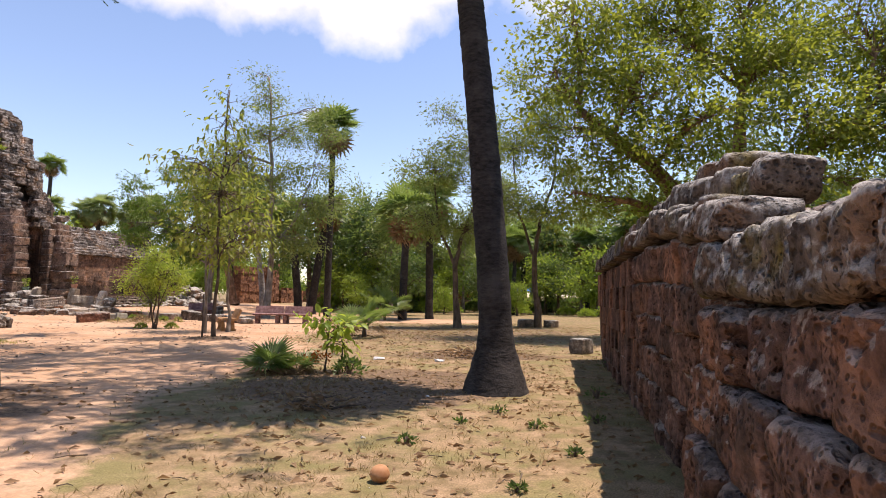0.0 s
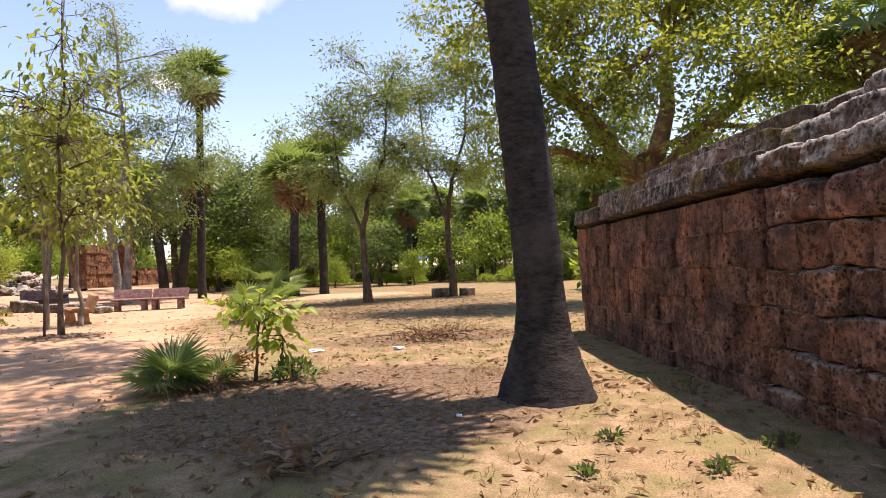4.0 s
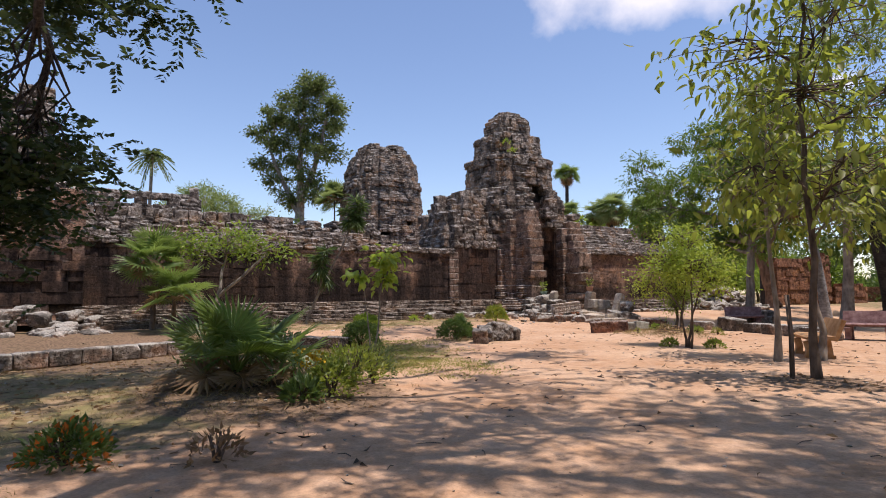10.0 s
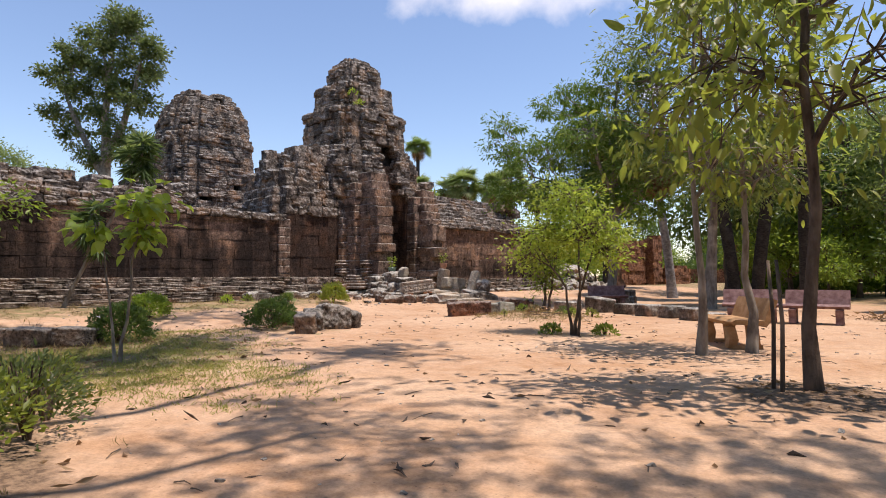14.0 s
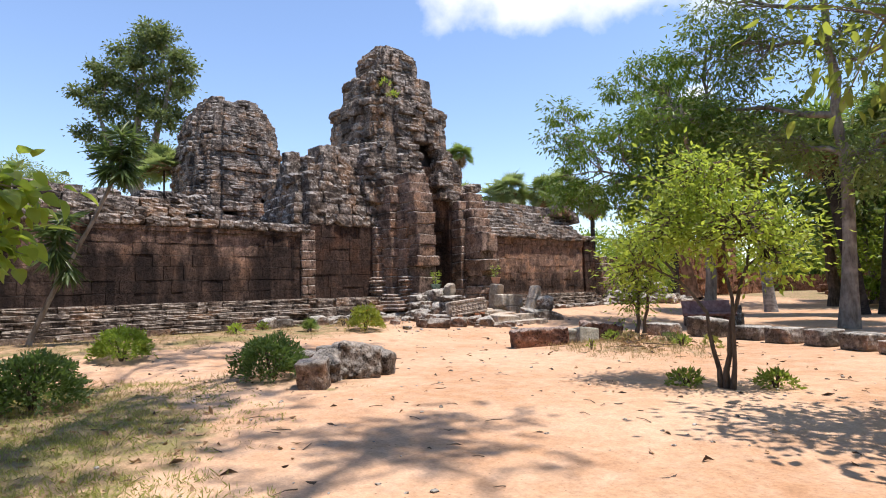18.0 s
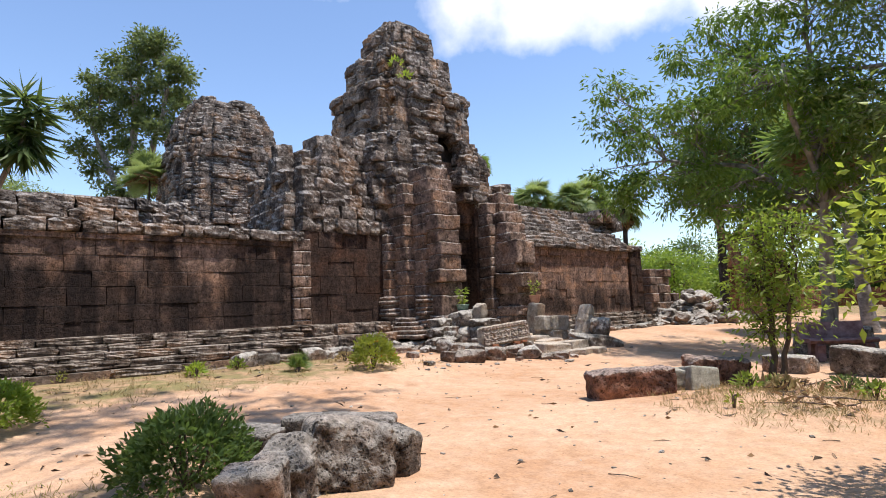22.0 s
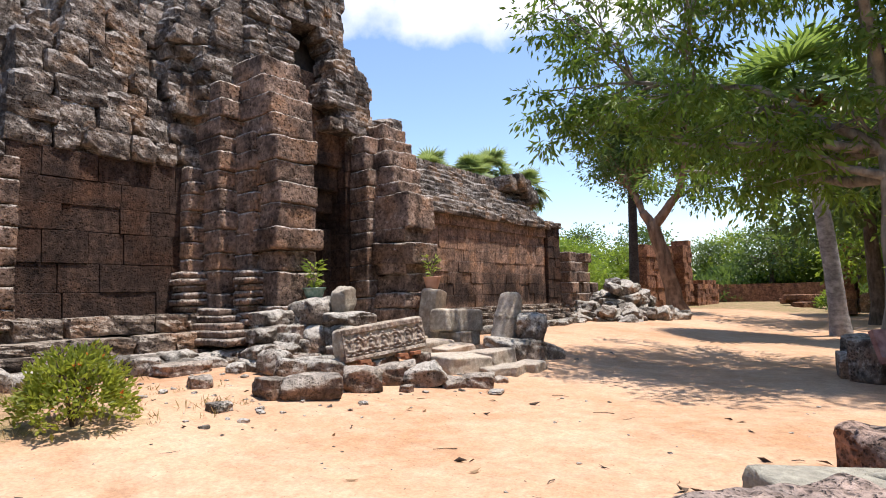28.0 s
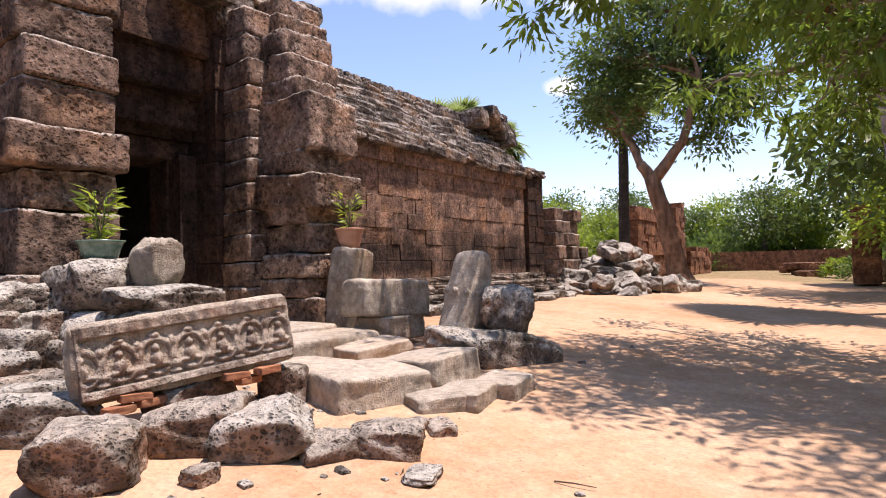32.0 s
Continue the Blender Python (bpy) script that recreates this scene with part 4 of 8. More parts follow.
under(mass, "vault_block", block_mesh(TOWER, 6), box_at(25.5, WALL_V - 2.1, 6.6, 0.55, 0.5, 0.5, R, 0.02, 3))
solid(mass, "vault_core", 25.8, 29.0, WALL_V - 1.5, WALL_V - 3.8, 3.9, 6.0, DARKCORE)

porch = structure("porch_left", "worn laterite pilaster of the doorway with a projecting capital", "pilaster")
z = 0.95
for h, w, d in ((0.42, 1.05, 0.12), (0.62, 0.92, 0.0), (0.38, 0.86, 0.0), (0.4, 1.08, 0.14), (0.44, 0.84, 0.0), (0.4, 0.86, 0.02), (0.42, 0.9, -0.04), (0.46, 0.98, -0.02), (0.4, 0.92, -0.12), (0.4, 1.0, -0.2), (0.4, 0.95, -0.35), (0.42, 0.9, -0.5)):
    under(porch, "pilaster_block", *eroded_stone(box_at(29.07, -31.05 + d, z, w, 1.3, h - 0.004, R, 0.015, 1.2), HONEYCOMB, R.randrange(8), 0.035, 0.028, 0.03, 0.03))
    z += h
porch2 = structure("porch_right", "broken laterite pier beside the doorway with jutting stones", "pilaster")
z = 0.7
for i, h in enumerate((0.42, 0.36, 0.4, 0.34, 0.4, 0.36, 0.32, 0.4, 0.36, 0.4, 0.42, 0.4)):
    w = 0.62 + R.uniform(-0.03, 0.05)
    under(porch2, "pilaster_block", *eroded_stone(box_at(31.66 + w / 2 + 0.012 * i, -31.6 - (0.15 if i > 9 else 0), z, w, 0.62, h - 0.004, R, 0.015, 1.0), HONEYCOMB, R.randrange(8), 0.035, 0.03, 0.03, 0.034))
    under(porch2, "reveal_block", block_mesh(STAINED, i % 8), box_at(31.95, -32.3, z, 0.7, 0.85, h - 0.006, R, 0.008, 0.4))
    z += h
for z, h, u, w, v, d in ((0.55, 0.4, 32.35, 0.85, -30.75, 1.2), (0.95, 0.28, 32.2, 0.6, -30.9, 1.0), (0.95, 0.28, 32.72, 0.42, -31.0, 1.0), (1.23, 0.34, 32.3, 0.75, -30.85, 1.1), (1.57, 0.42, 32.38, 0.72, -30.8, 1.0), (1.99, 0.28, 32.35, 0.8, -30.9, 1.1), (2.2, 0.5, 32.38, 0.95, -30.72, 1.2),
                         (2.7, 0.34, 32.35, 0.8, -30.98, 1.1), (3.0, 0.82, 32.45, 0.95, -30.85, 1.15), (3.82, 0.3, 32.45, 0.8, -31.1, 1.0), (4.1, 0.4, 32.55, 1.0, -31.3, 1.1), (4.5, 0.4, 32.6, 0.95, -31.5, 1.2), (4.9, 0.4, 32.75, 0.95, -31.8, 1.2), (5.3, 0.4, 32.9, 0.9, -32.1, 1.2),
                         (0.7, 0.5, 33.25, 0.7, -31.6, 1.2), (1.2, 0.4, 33.2, 0.65, -31.75, 1.2), (1.6, 0.45, 33.2, 0.7, -31.8, 1.2), (2.05, 0.4, 33.2, 0.65, -31.85, 1.2), (2.45, 0.45, 33.2, 0.7, -31.75, 1.2), (2.9, 0.5, 33.2, 0.7, -31.8, 1.2), (3.4, 0.45, 33.25, 0.7, -31.8, 1.2), (3.85, 0.4, 33.3, 0.7, -31.85, 1.2)):
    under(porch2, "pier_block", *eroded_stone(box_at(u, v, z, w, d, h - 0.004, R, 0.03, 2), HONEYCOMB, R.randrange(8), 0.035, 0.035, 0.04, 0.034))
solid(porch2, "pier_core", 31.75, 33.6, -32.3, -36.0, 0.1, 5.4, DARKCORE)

door = structure("doorway", "dark open doorway with a stone frame and heavy lintels", "doorway")
under(door, "door_jamb", block_mesh(STAINED, 1), box_at(29.95, -32.85, 0.75, 0.4, 0.8, 2.35, R, 0, 0))
under(door, "door_jamb", block_mesh(STAINED, 2), box_at(31.52, -32.75, 0.75, 0.36, 0.7, 2.35, R, 0, 0))
under(door, "door_frame", block_mesh(STAINED, 3), box_at(31.36, -32.95, 0.75, 0.12, 0.5, 2.3, R, 0, 0))
for k in range(9):
    under(door, "reveal_block", block_mesh(STAINED, k % 8), box_at(29.62, -32.2, 0.75 + 0.42 * k, 0.5, 1.5, 0.415, R, 0.006, 0.3))
for i, (z, h, v) in enumerate(((3.05, 0.3, -32.6), (3.35, 0.16, -32.5), (3.5, 0.5, -32.35), (4.0, 0.55, -32.15), (4.55, 0.3, -32.0), (4.85, 0.5, -32.1), (5.35, 0.5, -32.2), (5.85, 0.5, -32.35), (6.35, 0.5, -32.45))):
    under(door, "lintel_block", block_mesh(STAINED, i % 8), box_at(30.75, v - 0.5, z, 2.3, 1.0, h - 0.01, R, 0.01, 0.4))
under(door, "door_sill", block_mesh(SANDSTONE, 3), box_at(30.55, -31.9, 0.55, 2.0, 1.7, 0.3, R, 0, 0))
# Passage faces use the dark core colour for the unlit interior.
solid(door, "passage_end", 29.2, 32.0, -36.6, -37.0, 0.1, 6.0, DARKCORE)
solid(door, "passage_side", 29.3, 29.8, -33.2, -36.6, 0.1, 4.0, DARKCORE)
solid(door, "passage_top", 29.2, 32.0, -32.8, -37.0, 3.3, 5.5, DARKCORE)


# ---------------------------------------------------------------- towers
def profile(table, z):
    for (z0, w0), (z1, w1) in zip(table, table[1:]):
        if z <= z1:
            return w0 + (w1 - w0) * max(0, (z - z0) / (z1 - z0))
    return table[-1][1]


def tower_pieces(cu, cv, table, z0, z1, rnd, deep=1.0, size=0.8, missing=0.07, ragged=0.0, step=0.42):
    """Block places of a stepped, weathered tower with a redented plan, course by course."""
    out, z = [], z0
    while z < z1:
        h = step * rnd.uniform(0.7, 1.25)
        w = profile(table, z + h * 0.4)
        shelf = rnd.choice((0.0, 0.0, 0.07, -0.06))
        for a, b, sign in ((0, 1, 1), (0, 1, -1), (1, 0, 1), (1, 0, -1)):
            for lo, hi, off in ((-0.5, 0.5, 1.0), (-0.78, -0.5, 0.87), (0.5, 0.78, 0.87), (-0.92, -0.78, 0.7), (0.78, 0.92, 0.7)):
                s = lo * w
                drop = rnd.uniform(-0.08, 0.08)
                while s < hi * w - 0.02:
                    d = min(size * rnd.uniform(0.55, 1.5), hi * w - s)
                    if hi * w - s - d < 0.2:
                        d = hi * w - s
                    if rnd.random() > missing and not (z > z1 - 1.0 and rnd.random() < ragged):
                        f = w * off + shelf + rnd.gauss(0, 0.04) + (0.08 if rnd.random() < 0.08 else 0.0) - 0.37
                        c = s + d / 2
                        u, v = (c, sign * f * deep) if a == 0 else (sign * f, c * deep)
                        su, sv = (d + 0.02, 0.75) if a == 0 else (0.75, d + 0.02)
                        m = box_at(cu + u, cv + v, z + drop * h, max(0.2, su) * 0.99, max(0.2, sv), h * rnd.uniform(1.0, 1.1), rnd, 0.02, 2.4)
                        out.append((m, rnd.randrange(8), v, z))
                    s += d
        z += h
    return out


TOWER_SHAPE = ((4.8, 2.95), (6.4, 2.85), (6.7, 2.95), (7.0, 2.75), (7.3, 2.6), (7.55, 2.64), (7.65, 2.3), (9.05, 2.22), (9.15, 2.34), (9.5, 2.32), (9.58, 1.8), (10.35, 1.7), (10.45, 1.8), (10.78, 1.76), (10.86, 1.22), (11.6, 1.16), (11.68, 1.24), (11.98, 1.2), (12.05, 0.78), (12.6, 0.55))
tower = structure("tower_entrance", "tall tapering ruined tower of weathered grey-brown stone blocks", "tower")
tp = tower_pieces(30.3, -34.35, TOWER_SHAPE, 5.0, 12.4, random.Random(5), 0.93, 0.58, 0.05, 0.0, 0.31)
tp.sort(key=lambda q: -q[2] + 0.25 * q[3])
tp = [q for q in tp if not (q[2] > 1.6 and q[3] < 7.7 and 30.15 < q[0].to_translation().dot(ALONG) < 31.1)]
for m, s, v, z in tp[:295]:
    under(tower, "tower_block", block_mesh(TOWER, s), m)
tagged(under(tower, "tower_blocks", joined("tower_blocks", [(m, s) for m, s, v, z in tp[295:]], TOWER)), kind="stuff")


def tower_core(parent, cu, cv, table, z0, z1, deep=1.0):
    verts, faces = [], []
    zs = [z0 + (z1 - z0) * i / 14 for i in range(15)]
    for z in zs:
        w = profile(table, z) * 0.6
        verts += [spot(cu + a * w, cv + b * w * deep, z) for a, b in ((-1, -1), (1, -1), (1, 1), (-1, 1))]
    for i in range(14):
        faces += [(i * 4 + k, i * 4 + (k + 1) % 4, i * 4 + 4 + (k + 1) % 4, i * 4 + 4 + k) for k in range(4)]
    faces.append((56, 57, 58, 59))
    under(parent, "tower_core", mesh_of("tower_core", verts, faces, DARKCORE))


tower_core(tower, 30.3, -34.35, TOWER_SHAPE, 4.8, 12.3, 0.93)
# side slope of the tower towards the right-hand roof
for i in range(22):
    under(tower, "tower_block", block_mesh(TOWER, i % 8), box_at(33.3 + R.uniform(0, 0.9), WALL_V - R.uniform(0.4, 1.8), 5.0 + R.uniform(0, 1.2) * (1 - 0.3 * (i % 3)), R.uniform(0.5, 0.8), 0.8, 0.4, R, 0.05, 7))

shape2 = ((3.0, 3.2), (8.0, 2.95), (9.9, 2.85), (10.0, 2.98), (10.4, 2.95), (10.5, 2.75), (11.6, 2.65), (12.3, 2.4), (12.9, 2.1), (13.4, 1.7), (13.9, 1.1))
tower2 = structure("tower_inner", "ruined inner tower of grey and ochre stone with a broken top", "tower")
c2 = plan(-43.6, 37.6)
tp2 = tower_pieces(c2[0], c2[1], shape2, 3.5, 13.5, random.Random(8), 1.0, 0.62, 0.04, 0.4, 0.31)
tagged(under(tower2, "tower_blocks", joined("tower_blocks", [(m, s) for m, s, v, z in tp2], TOWER)), kind="stuff")
tower_core(tower2, c2[0], c2[1], shape2, 0.1, 12.8)

inner = structure("wall_inner_left", "inner gallery roof of dark stone with a row of round crest stones")
course_wall(inner, 8.0, 14.4, -43.2, 4.0, 7.3, 0.9, 8, 0.8, TOWER, R, ragged=0.15, proud=0.08)
course_wall(inner, 14.4, 20.0, -43.4, 4.0, 6.6, 0.9, 6, 0.8, TOWER, R, ragged=0.2, proud=0.08)
course_wall(inner, 20.0, 25.0, -41.0, 3.5, 6.2, 2.0, 6, 0.8, TOWER, R, ragged=0.4, proud=0.2)
for k in range(13):
    under(inner, "crest_stone", block_mesh(TOWER, k % 6, True, True), box_at(8.2 + 0.48 * k, -43.6, 7.2, 0.56, 0.45, 0.42 if k < 12 else 0.85, R, 0.02, 3))
solid(inner, "wall_core", 8.0, 20.0, -43.8, -46.0, 0.1, 6.4, DARKCORE)

tower3 = structure("tower_corner", "shaded corner pavilion of stacked laterite blocks, half fallen", "tower")
course_wall(tower3, 4.6, 8.6, WALL_V + 0.3, 0.6, 5.6, 1.2, 13, 0.7, LATERITE, R, ragged=0.4, proud=0.14)
course_wall(tower3, 4.0, 8.0, WALL_V - 0.1, 5.6, 7.5, 1.2, 5, 0.7, TOWER, R, ragged=0.4, proud=0.12)
course_wall(tower3, 4.0, 7.45, WALL_V - 0.3, 7.5, 9.5, 1.2, 5, 0.7, TOWER, R, ragged=0.4, proud=0.12)
solid(tower3, "tower_core", 2.5, 7.3, WALL_V - 0.9, WALL_V - 4.0, 0.1, 8.6, DARKCORE)

# ---------------------------------------------------------------- the wall by the start
low = structure("wall_enclosure", "thick ruined enclosure wall of pitted red laterite with a lichened coping")
rw = random.Random(23)


def fine_course(parent, u0, u1, v_face, z0, z1, depth, length, rnd, name, proud=0.03, fine=True, tilt=0.8, fall=0.0, lean=0.0):
    """A course of worn blocks whose near end sinks by fall, each leaning back by lean degrees."""
    u = u0
    while u < u1 - 0.05:
        w = length * rnd.uniform(0.7, 1.35)
        if u1 - u - w < 0.3:
            w = u1 - u
        down = fall * smooth(7.8, 4.9, u + w / 2)
        m = box_at(u + w / 2, v_face + depth / 2 + rnd.uniform(-proud, proud), z0 - down, w - 0.002, depth, z1 - z0 + 0.004, rnd, 0.004, tilt)
        if lean:
            c = m.to_translation()
            m = Matrix.Translation(c) @ pose(0, 0, 0, 0, 0, TURN) @ Matrix.Rotation(radians(lean + rnd.uniform(-4, 4)), 4, "X") @ pose(0, 0, 0, 0, 0, -TURN) @ Matrix.Translation(-c) @ m
        s = rnd.randrange(6)
        if fine and u < 9.5:
            near = name == "quoin_block"
            me, m = eroded_stone(m, COPING if name == "coping_block" or z0 > 1.4 and near else SHADEWALL, s, 0.022 if u < 6 else 0.035, {"stone_block": 0.048, "quoin_block": 0.065}.get(name, 0.055), 0.055, 0.075 if near else 0.042, 0.045 if near else 0.08, 8 if near else 12)
        else:
            me = block_mesh(COPING if name == "coping_block" else SHADEWALL, s)
        under(parent, name, me, m)
        u += w


for i in range(6):
    fine_course(low, 4.9, 16.3, 0.32 - 0.012 * i, -0.15 + 0.365 * i, 0.215 + 0.365 * i, 0.75, 0.4, rw, "stone_block", 0.04, fall=0.04 * i)
for i, (z0, z1) in enumerate(((-0.15, 0.22), (0.22, 0.66), (0.66, 1.06), (1.06, 1.46), (1.46, 1.8))):
    fine_course(low, 0.3, 5.45 - 0.14 * (i % 2), 0.05 + 0.02 * i, z0, z1, 0.9, 0.52, rw, "quoin_block", 0.06, True, 1.5, 0.0, 7.0 if i == 4 else 1.5)
fine_course(low, 0.4, 4.9, 0.6, 1.45, 1.72, 0.7, 0.55, rw, "quoin_block", 0.04, True, 1.5, 0.0, 3.0)
fine_course(low, 4.95, 16.2, 0.2, 2.1, 2.35, 0.45, 0.5, rw, "coping_block", 0.04, fall=0.27, lean=8.0)
fine_course(low, 5.3, 15.4, 0.46, 2.33, 2.6, 0.4, 0.62, rw, "coping_block", 0.06, fall=0.25, lean=8.0)
fine_course(low, 6.7, 13.8, 0.68, 2.56, 2.78, 0.4, 0.6, rw, "coping_block", 0.06, fall=0.1, lean=5.0)
fine_course(low, 4.6, 16.0, 0.6, 1.86, 2.12, 0.4, 0.6, rw, "stone_block", 0.04, fall=0.1)
solid(low, "wall_core", 0.6, 16.1, 0.8, 1.1, -0.2, 1.75, DARKCORE)


# ---------------------------------------------------------------- loose stones
def stone(x, y, z, sx, sy, sz, turn=0, tilt=(0, 0), material=RUBBLE, seed=0, label="weathered grey-brown stone block lying on the sand", boulder=True, group="fallen stones", name="stone_block"):
    ob = new(name, block_mesh(material, seed % 6, True, boulder))
    ob.matrix_basis = Matrix.Translation((x, y, z + sz / 2)) @ pose(0, 0, 0, tilt[0], tilt[1], turn) @ Matrix.Diagonal((sx, sy, sz, 1))
    return tagged(ob, label, "stone", group)


def on_plan(u, v, z, su, sv, sz, turn=0, tilt=(0, 0), **kw):
    p = spot(u, v)
    return stone(p.x, p.y, z, su, sv, sz, TURN + turn, tilt, **kw)

# entrance rubble, slabs and posts
SLAB = "worn pale sandstone step slab"
for u, v, z, su, sv, sz, turn, tilt, seed in ((30.52, -27.15, 0.06, 0.46, 0.4, 0.22, -30, (0, 0), 1), (30.86, -27.05, 0.05, 0.62, 0.42, 0.24, 14, (0, 0), 2), (31.4, -26.98, 0.05, 0.58, 0.42, 0.24, 10, (2, 0), 5),
                                              (30.3, -27.75, 0.1, 0.95, 0.75, 0.38, -14, (3, 3), 3), (31.25, -27.75, 0.12, 0.95, 0.7, 0.36, 8, (-3, 0), 4), (31.5, -28.75, 0.28, 0.85, 0.5, 0.22, -6, (2, -3), 5),
                                              (31.2, -29.4, 0.2, 1.5, 0.9, 0.4, 3, (0, 0), 0), (30.9, -30.3, 0.3, 1.8, 1.4, 0.36, 0, (0, 0), 2), (30.5, -28.6, 0.15, 0.7, 0.6, 0.3, 20, (4, 4), 1)):
    on_plan(u, v, z, su, sv, sz, turn, tilt, material=SANDSTONE, seed=seed, label=SLAB, boulder=False, name="step_slab", group="step slabs")
on_plan(32.45, -29.3, 0.4, 0.8, 0.6, 0.32, 4, material=SANDSTONE, seed=3, label="squared sandstone block beside the steps", boulder=False)
on_plan(32.4, -29.32, 0.7, 1.08, 0.55, 0.48, -10, (-3, 4), material=SANDSTONE, seed=1, label="squared sandstone block beside the steps", boulder=False)
on_plan(32.4, -30.0, 0.45, 0.46, 0.42, 1.18, 8, (7, 3), material=SANDSTONE, seed=4, label="leaning sandstone post carrying a flower pot", boulder=False, name="stone_post")
stub = thing("stone_post", Matrix.Translation(spot(32.5, -28.2, 0.5)) @ pose(0, 0, 0, 4, 13, TURN), "broken leaning round sandstone post with a carved band", "stone")
sv, sf = tube([Vector((0, 0, 0.98 * k / 14)) for k in range(15)], [0.29 - 0.05 * k / 14 + (0.015 if k in (6, 7, 8) else 0) - (0.02 if k == 14 else 0) for k in range(15)], 22)
sv = [q * (1 + 0.05 * noise.noise((q.x * 4, q.y * 4, q.z * 4))) + Vector((0, 0, 0.06 * noise.noise((q.x * 3, q.y * 3, 2)))) for q in sv]
under(stub, "shaft", mesh_of("shaft", sv, sf, SANDSTONE, True))
for k in range(12):
    bm = bmesh.new()
    bmesh.ops.create_icosphere(bm, subdivisions=1, radius=0.05)
    under(stub, "relief", as_mesh("relief", bm, SANDSTONE, True), Matrix.Translation((0.265 * math.cos(k * 0.5236), 0.265 * math.sin(k * 0.5236), 0.5)))
on_plan(32.75, -27.72, 0.5, 0.74, 0.6, 0.6, 35, (10, 6), material=RUBBLE, seed=1, label="rounded carved boulder beside the broken post")
on_plan(32.5, -27.78, 0.1, 1.6, 0.75, 0.46, -22, (-6, 10), material=RUBBLE, seed=0, label="long tilted sandstone slab", boulder=True)
on_plan(33.3, -28.4, 0.3, 0.7, 0.6, 0.5, 20, material=RUBBLE, seed=1)
LOOSE = "rough fallen laterite boulder beside the steps"
for u, v, z, su, sv, sz, turn, tilt, seed in ((27.21, -27.78, 0.1, 0.74, 0.46, 0.34, -37, (0, 2), 0), (26.88, -28.12, 0.13, 0.42, 0.42, 0.29, -10, (0, 6), 3), (27.6, -28.75, 0.18, 0.4, 0.48, 0.38, -30, (0, 12), 4), (28.15, -28.62, 0.17, 0.72, 0.42, 0.34, -39, (0, 3), 1),
                                              (28.06, -27.72, 0.09, 0.52, 0.44, 0.36, -43, (0, 0), 2), (28.74, -27.76, 0.08, 0.62, 0.44, 0.38, -46, (4, -6), 5), (28.95, -27.36, 0.06, 0.62, 0.46, 0.36, -49, (10, -10), 1), (29.75, -28.15, 0.12, 0.38, 0.34, 0.36, -30, (0, 0), 3),
                                              (29.18, -27.02, 0.0, 0.36, 0.3, 0.22, -20, (0, 5), 0), (29.52, -26.8, 0.0, 0.48, 0.38, 0.27, -56, (0, 0), 5), (27.85, -29.4, 0.25, 0.42, 0.42, 0.4, 25, (10, 8), 1), (28.3, -29.05, 0.2, 0.6, 0.42, 0.32, -28, (0, 0), 4), (28.75, -30.6, 0.25, 0.6, 0.5, 0.55, 25, (12, -14), 5),
                                              (28.45, -30.0, 0.38, 0.54, 0.48, 0.46, 40, (8, 10), 4), (28.4, -29.6, 0.22, 0.6, 0.42, 0.28, 10, (0, 0), 0), (26.9, -30.4, 0.25, 0.85, 0.5, 0.24, 5, (0, 0), 3), (27.5, -29.9, 0.26, 0.3, 0.25, 0.2, 40, (0, 0), 1), (29.05, -28.35, 0.14, 0.6, 0.45, 0.36, 5, (0, 0), 2),
                                              (30.05, -26.75, 0.02, 0.26, 0.2, 0.12, 50, (0, 0), 5), (29.3, -26.35, 0.0, 0.26, 0.2, 0.07, 20, (0, 0), 4), (30.15, -27.9, 0.16, 0.36, 0.3, 0.24, 50, (0, 0), 4), (28.45, -27.25, 0.06, 0.2, 0.16, 0.12, 10, (0, 0), 3), (26.5, -29.2, 0.2, 0.34, 0.28, 0.22, 70, (0, 0), 2)):
    on_plan(u, v, z + 0.07, su, sv, sz, turn, tilt, material=(BOULDER, RUBBLE, BOULDER)[seed % 3], seed=seed, label=LOOSE, group="loose boulders")
rub = random.Random(41)
HEAPED = "rubble stone heaped before the doorway"
for layer_i in range(4):
    for i in range(11 - 2 * layer_i):
        u = 27.7 + 0.17 * layer_i + (2.1 - 0.3 * layer_i) * (i + rub.uniform(0.2, 0.8)) / (11 - 2 * layer_i)
        on_plan(u, -29.85 - 0.2 * layer_i + rub.uniform(-0.15, 0.15), 0.28 + 0.24 * layer_i, rub.uniform(0.3, 0.5), rub.uniform(0.45, 0.6), rub.uniform(0.22, 0.3), rub.uniform(-18, 18), (rub.uniform(-6, 6), rub.uniform(-8, 8)), material=(RUBBLE, BOULDER)[i % 2], seed=i + layer_i, label=HEAPED, group="entrance rubble", boulder=i % 2 == 0)
for i in range(10):
    on_plan(25.5 + 0.25 * i, rub.uniform(-31.2, -30.9), 0.3, rub.uniform(0.35, 0.6), rub.uniform(0.35, 0.5), rub.uniform(0.25, 0.4), rub.uniform(-25, 25), (rub.uniform(-8, 8), 0), material=RUBBLE, seed=i, label=HEAPED, group="entrance rubble")
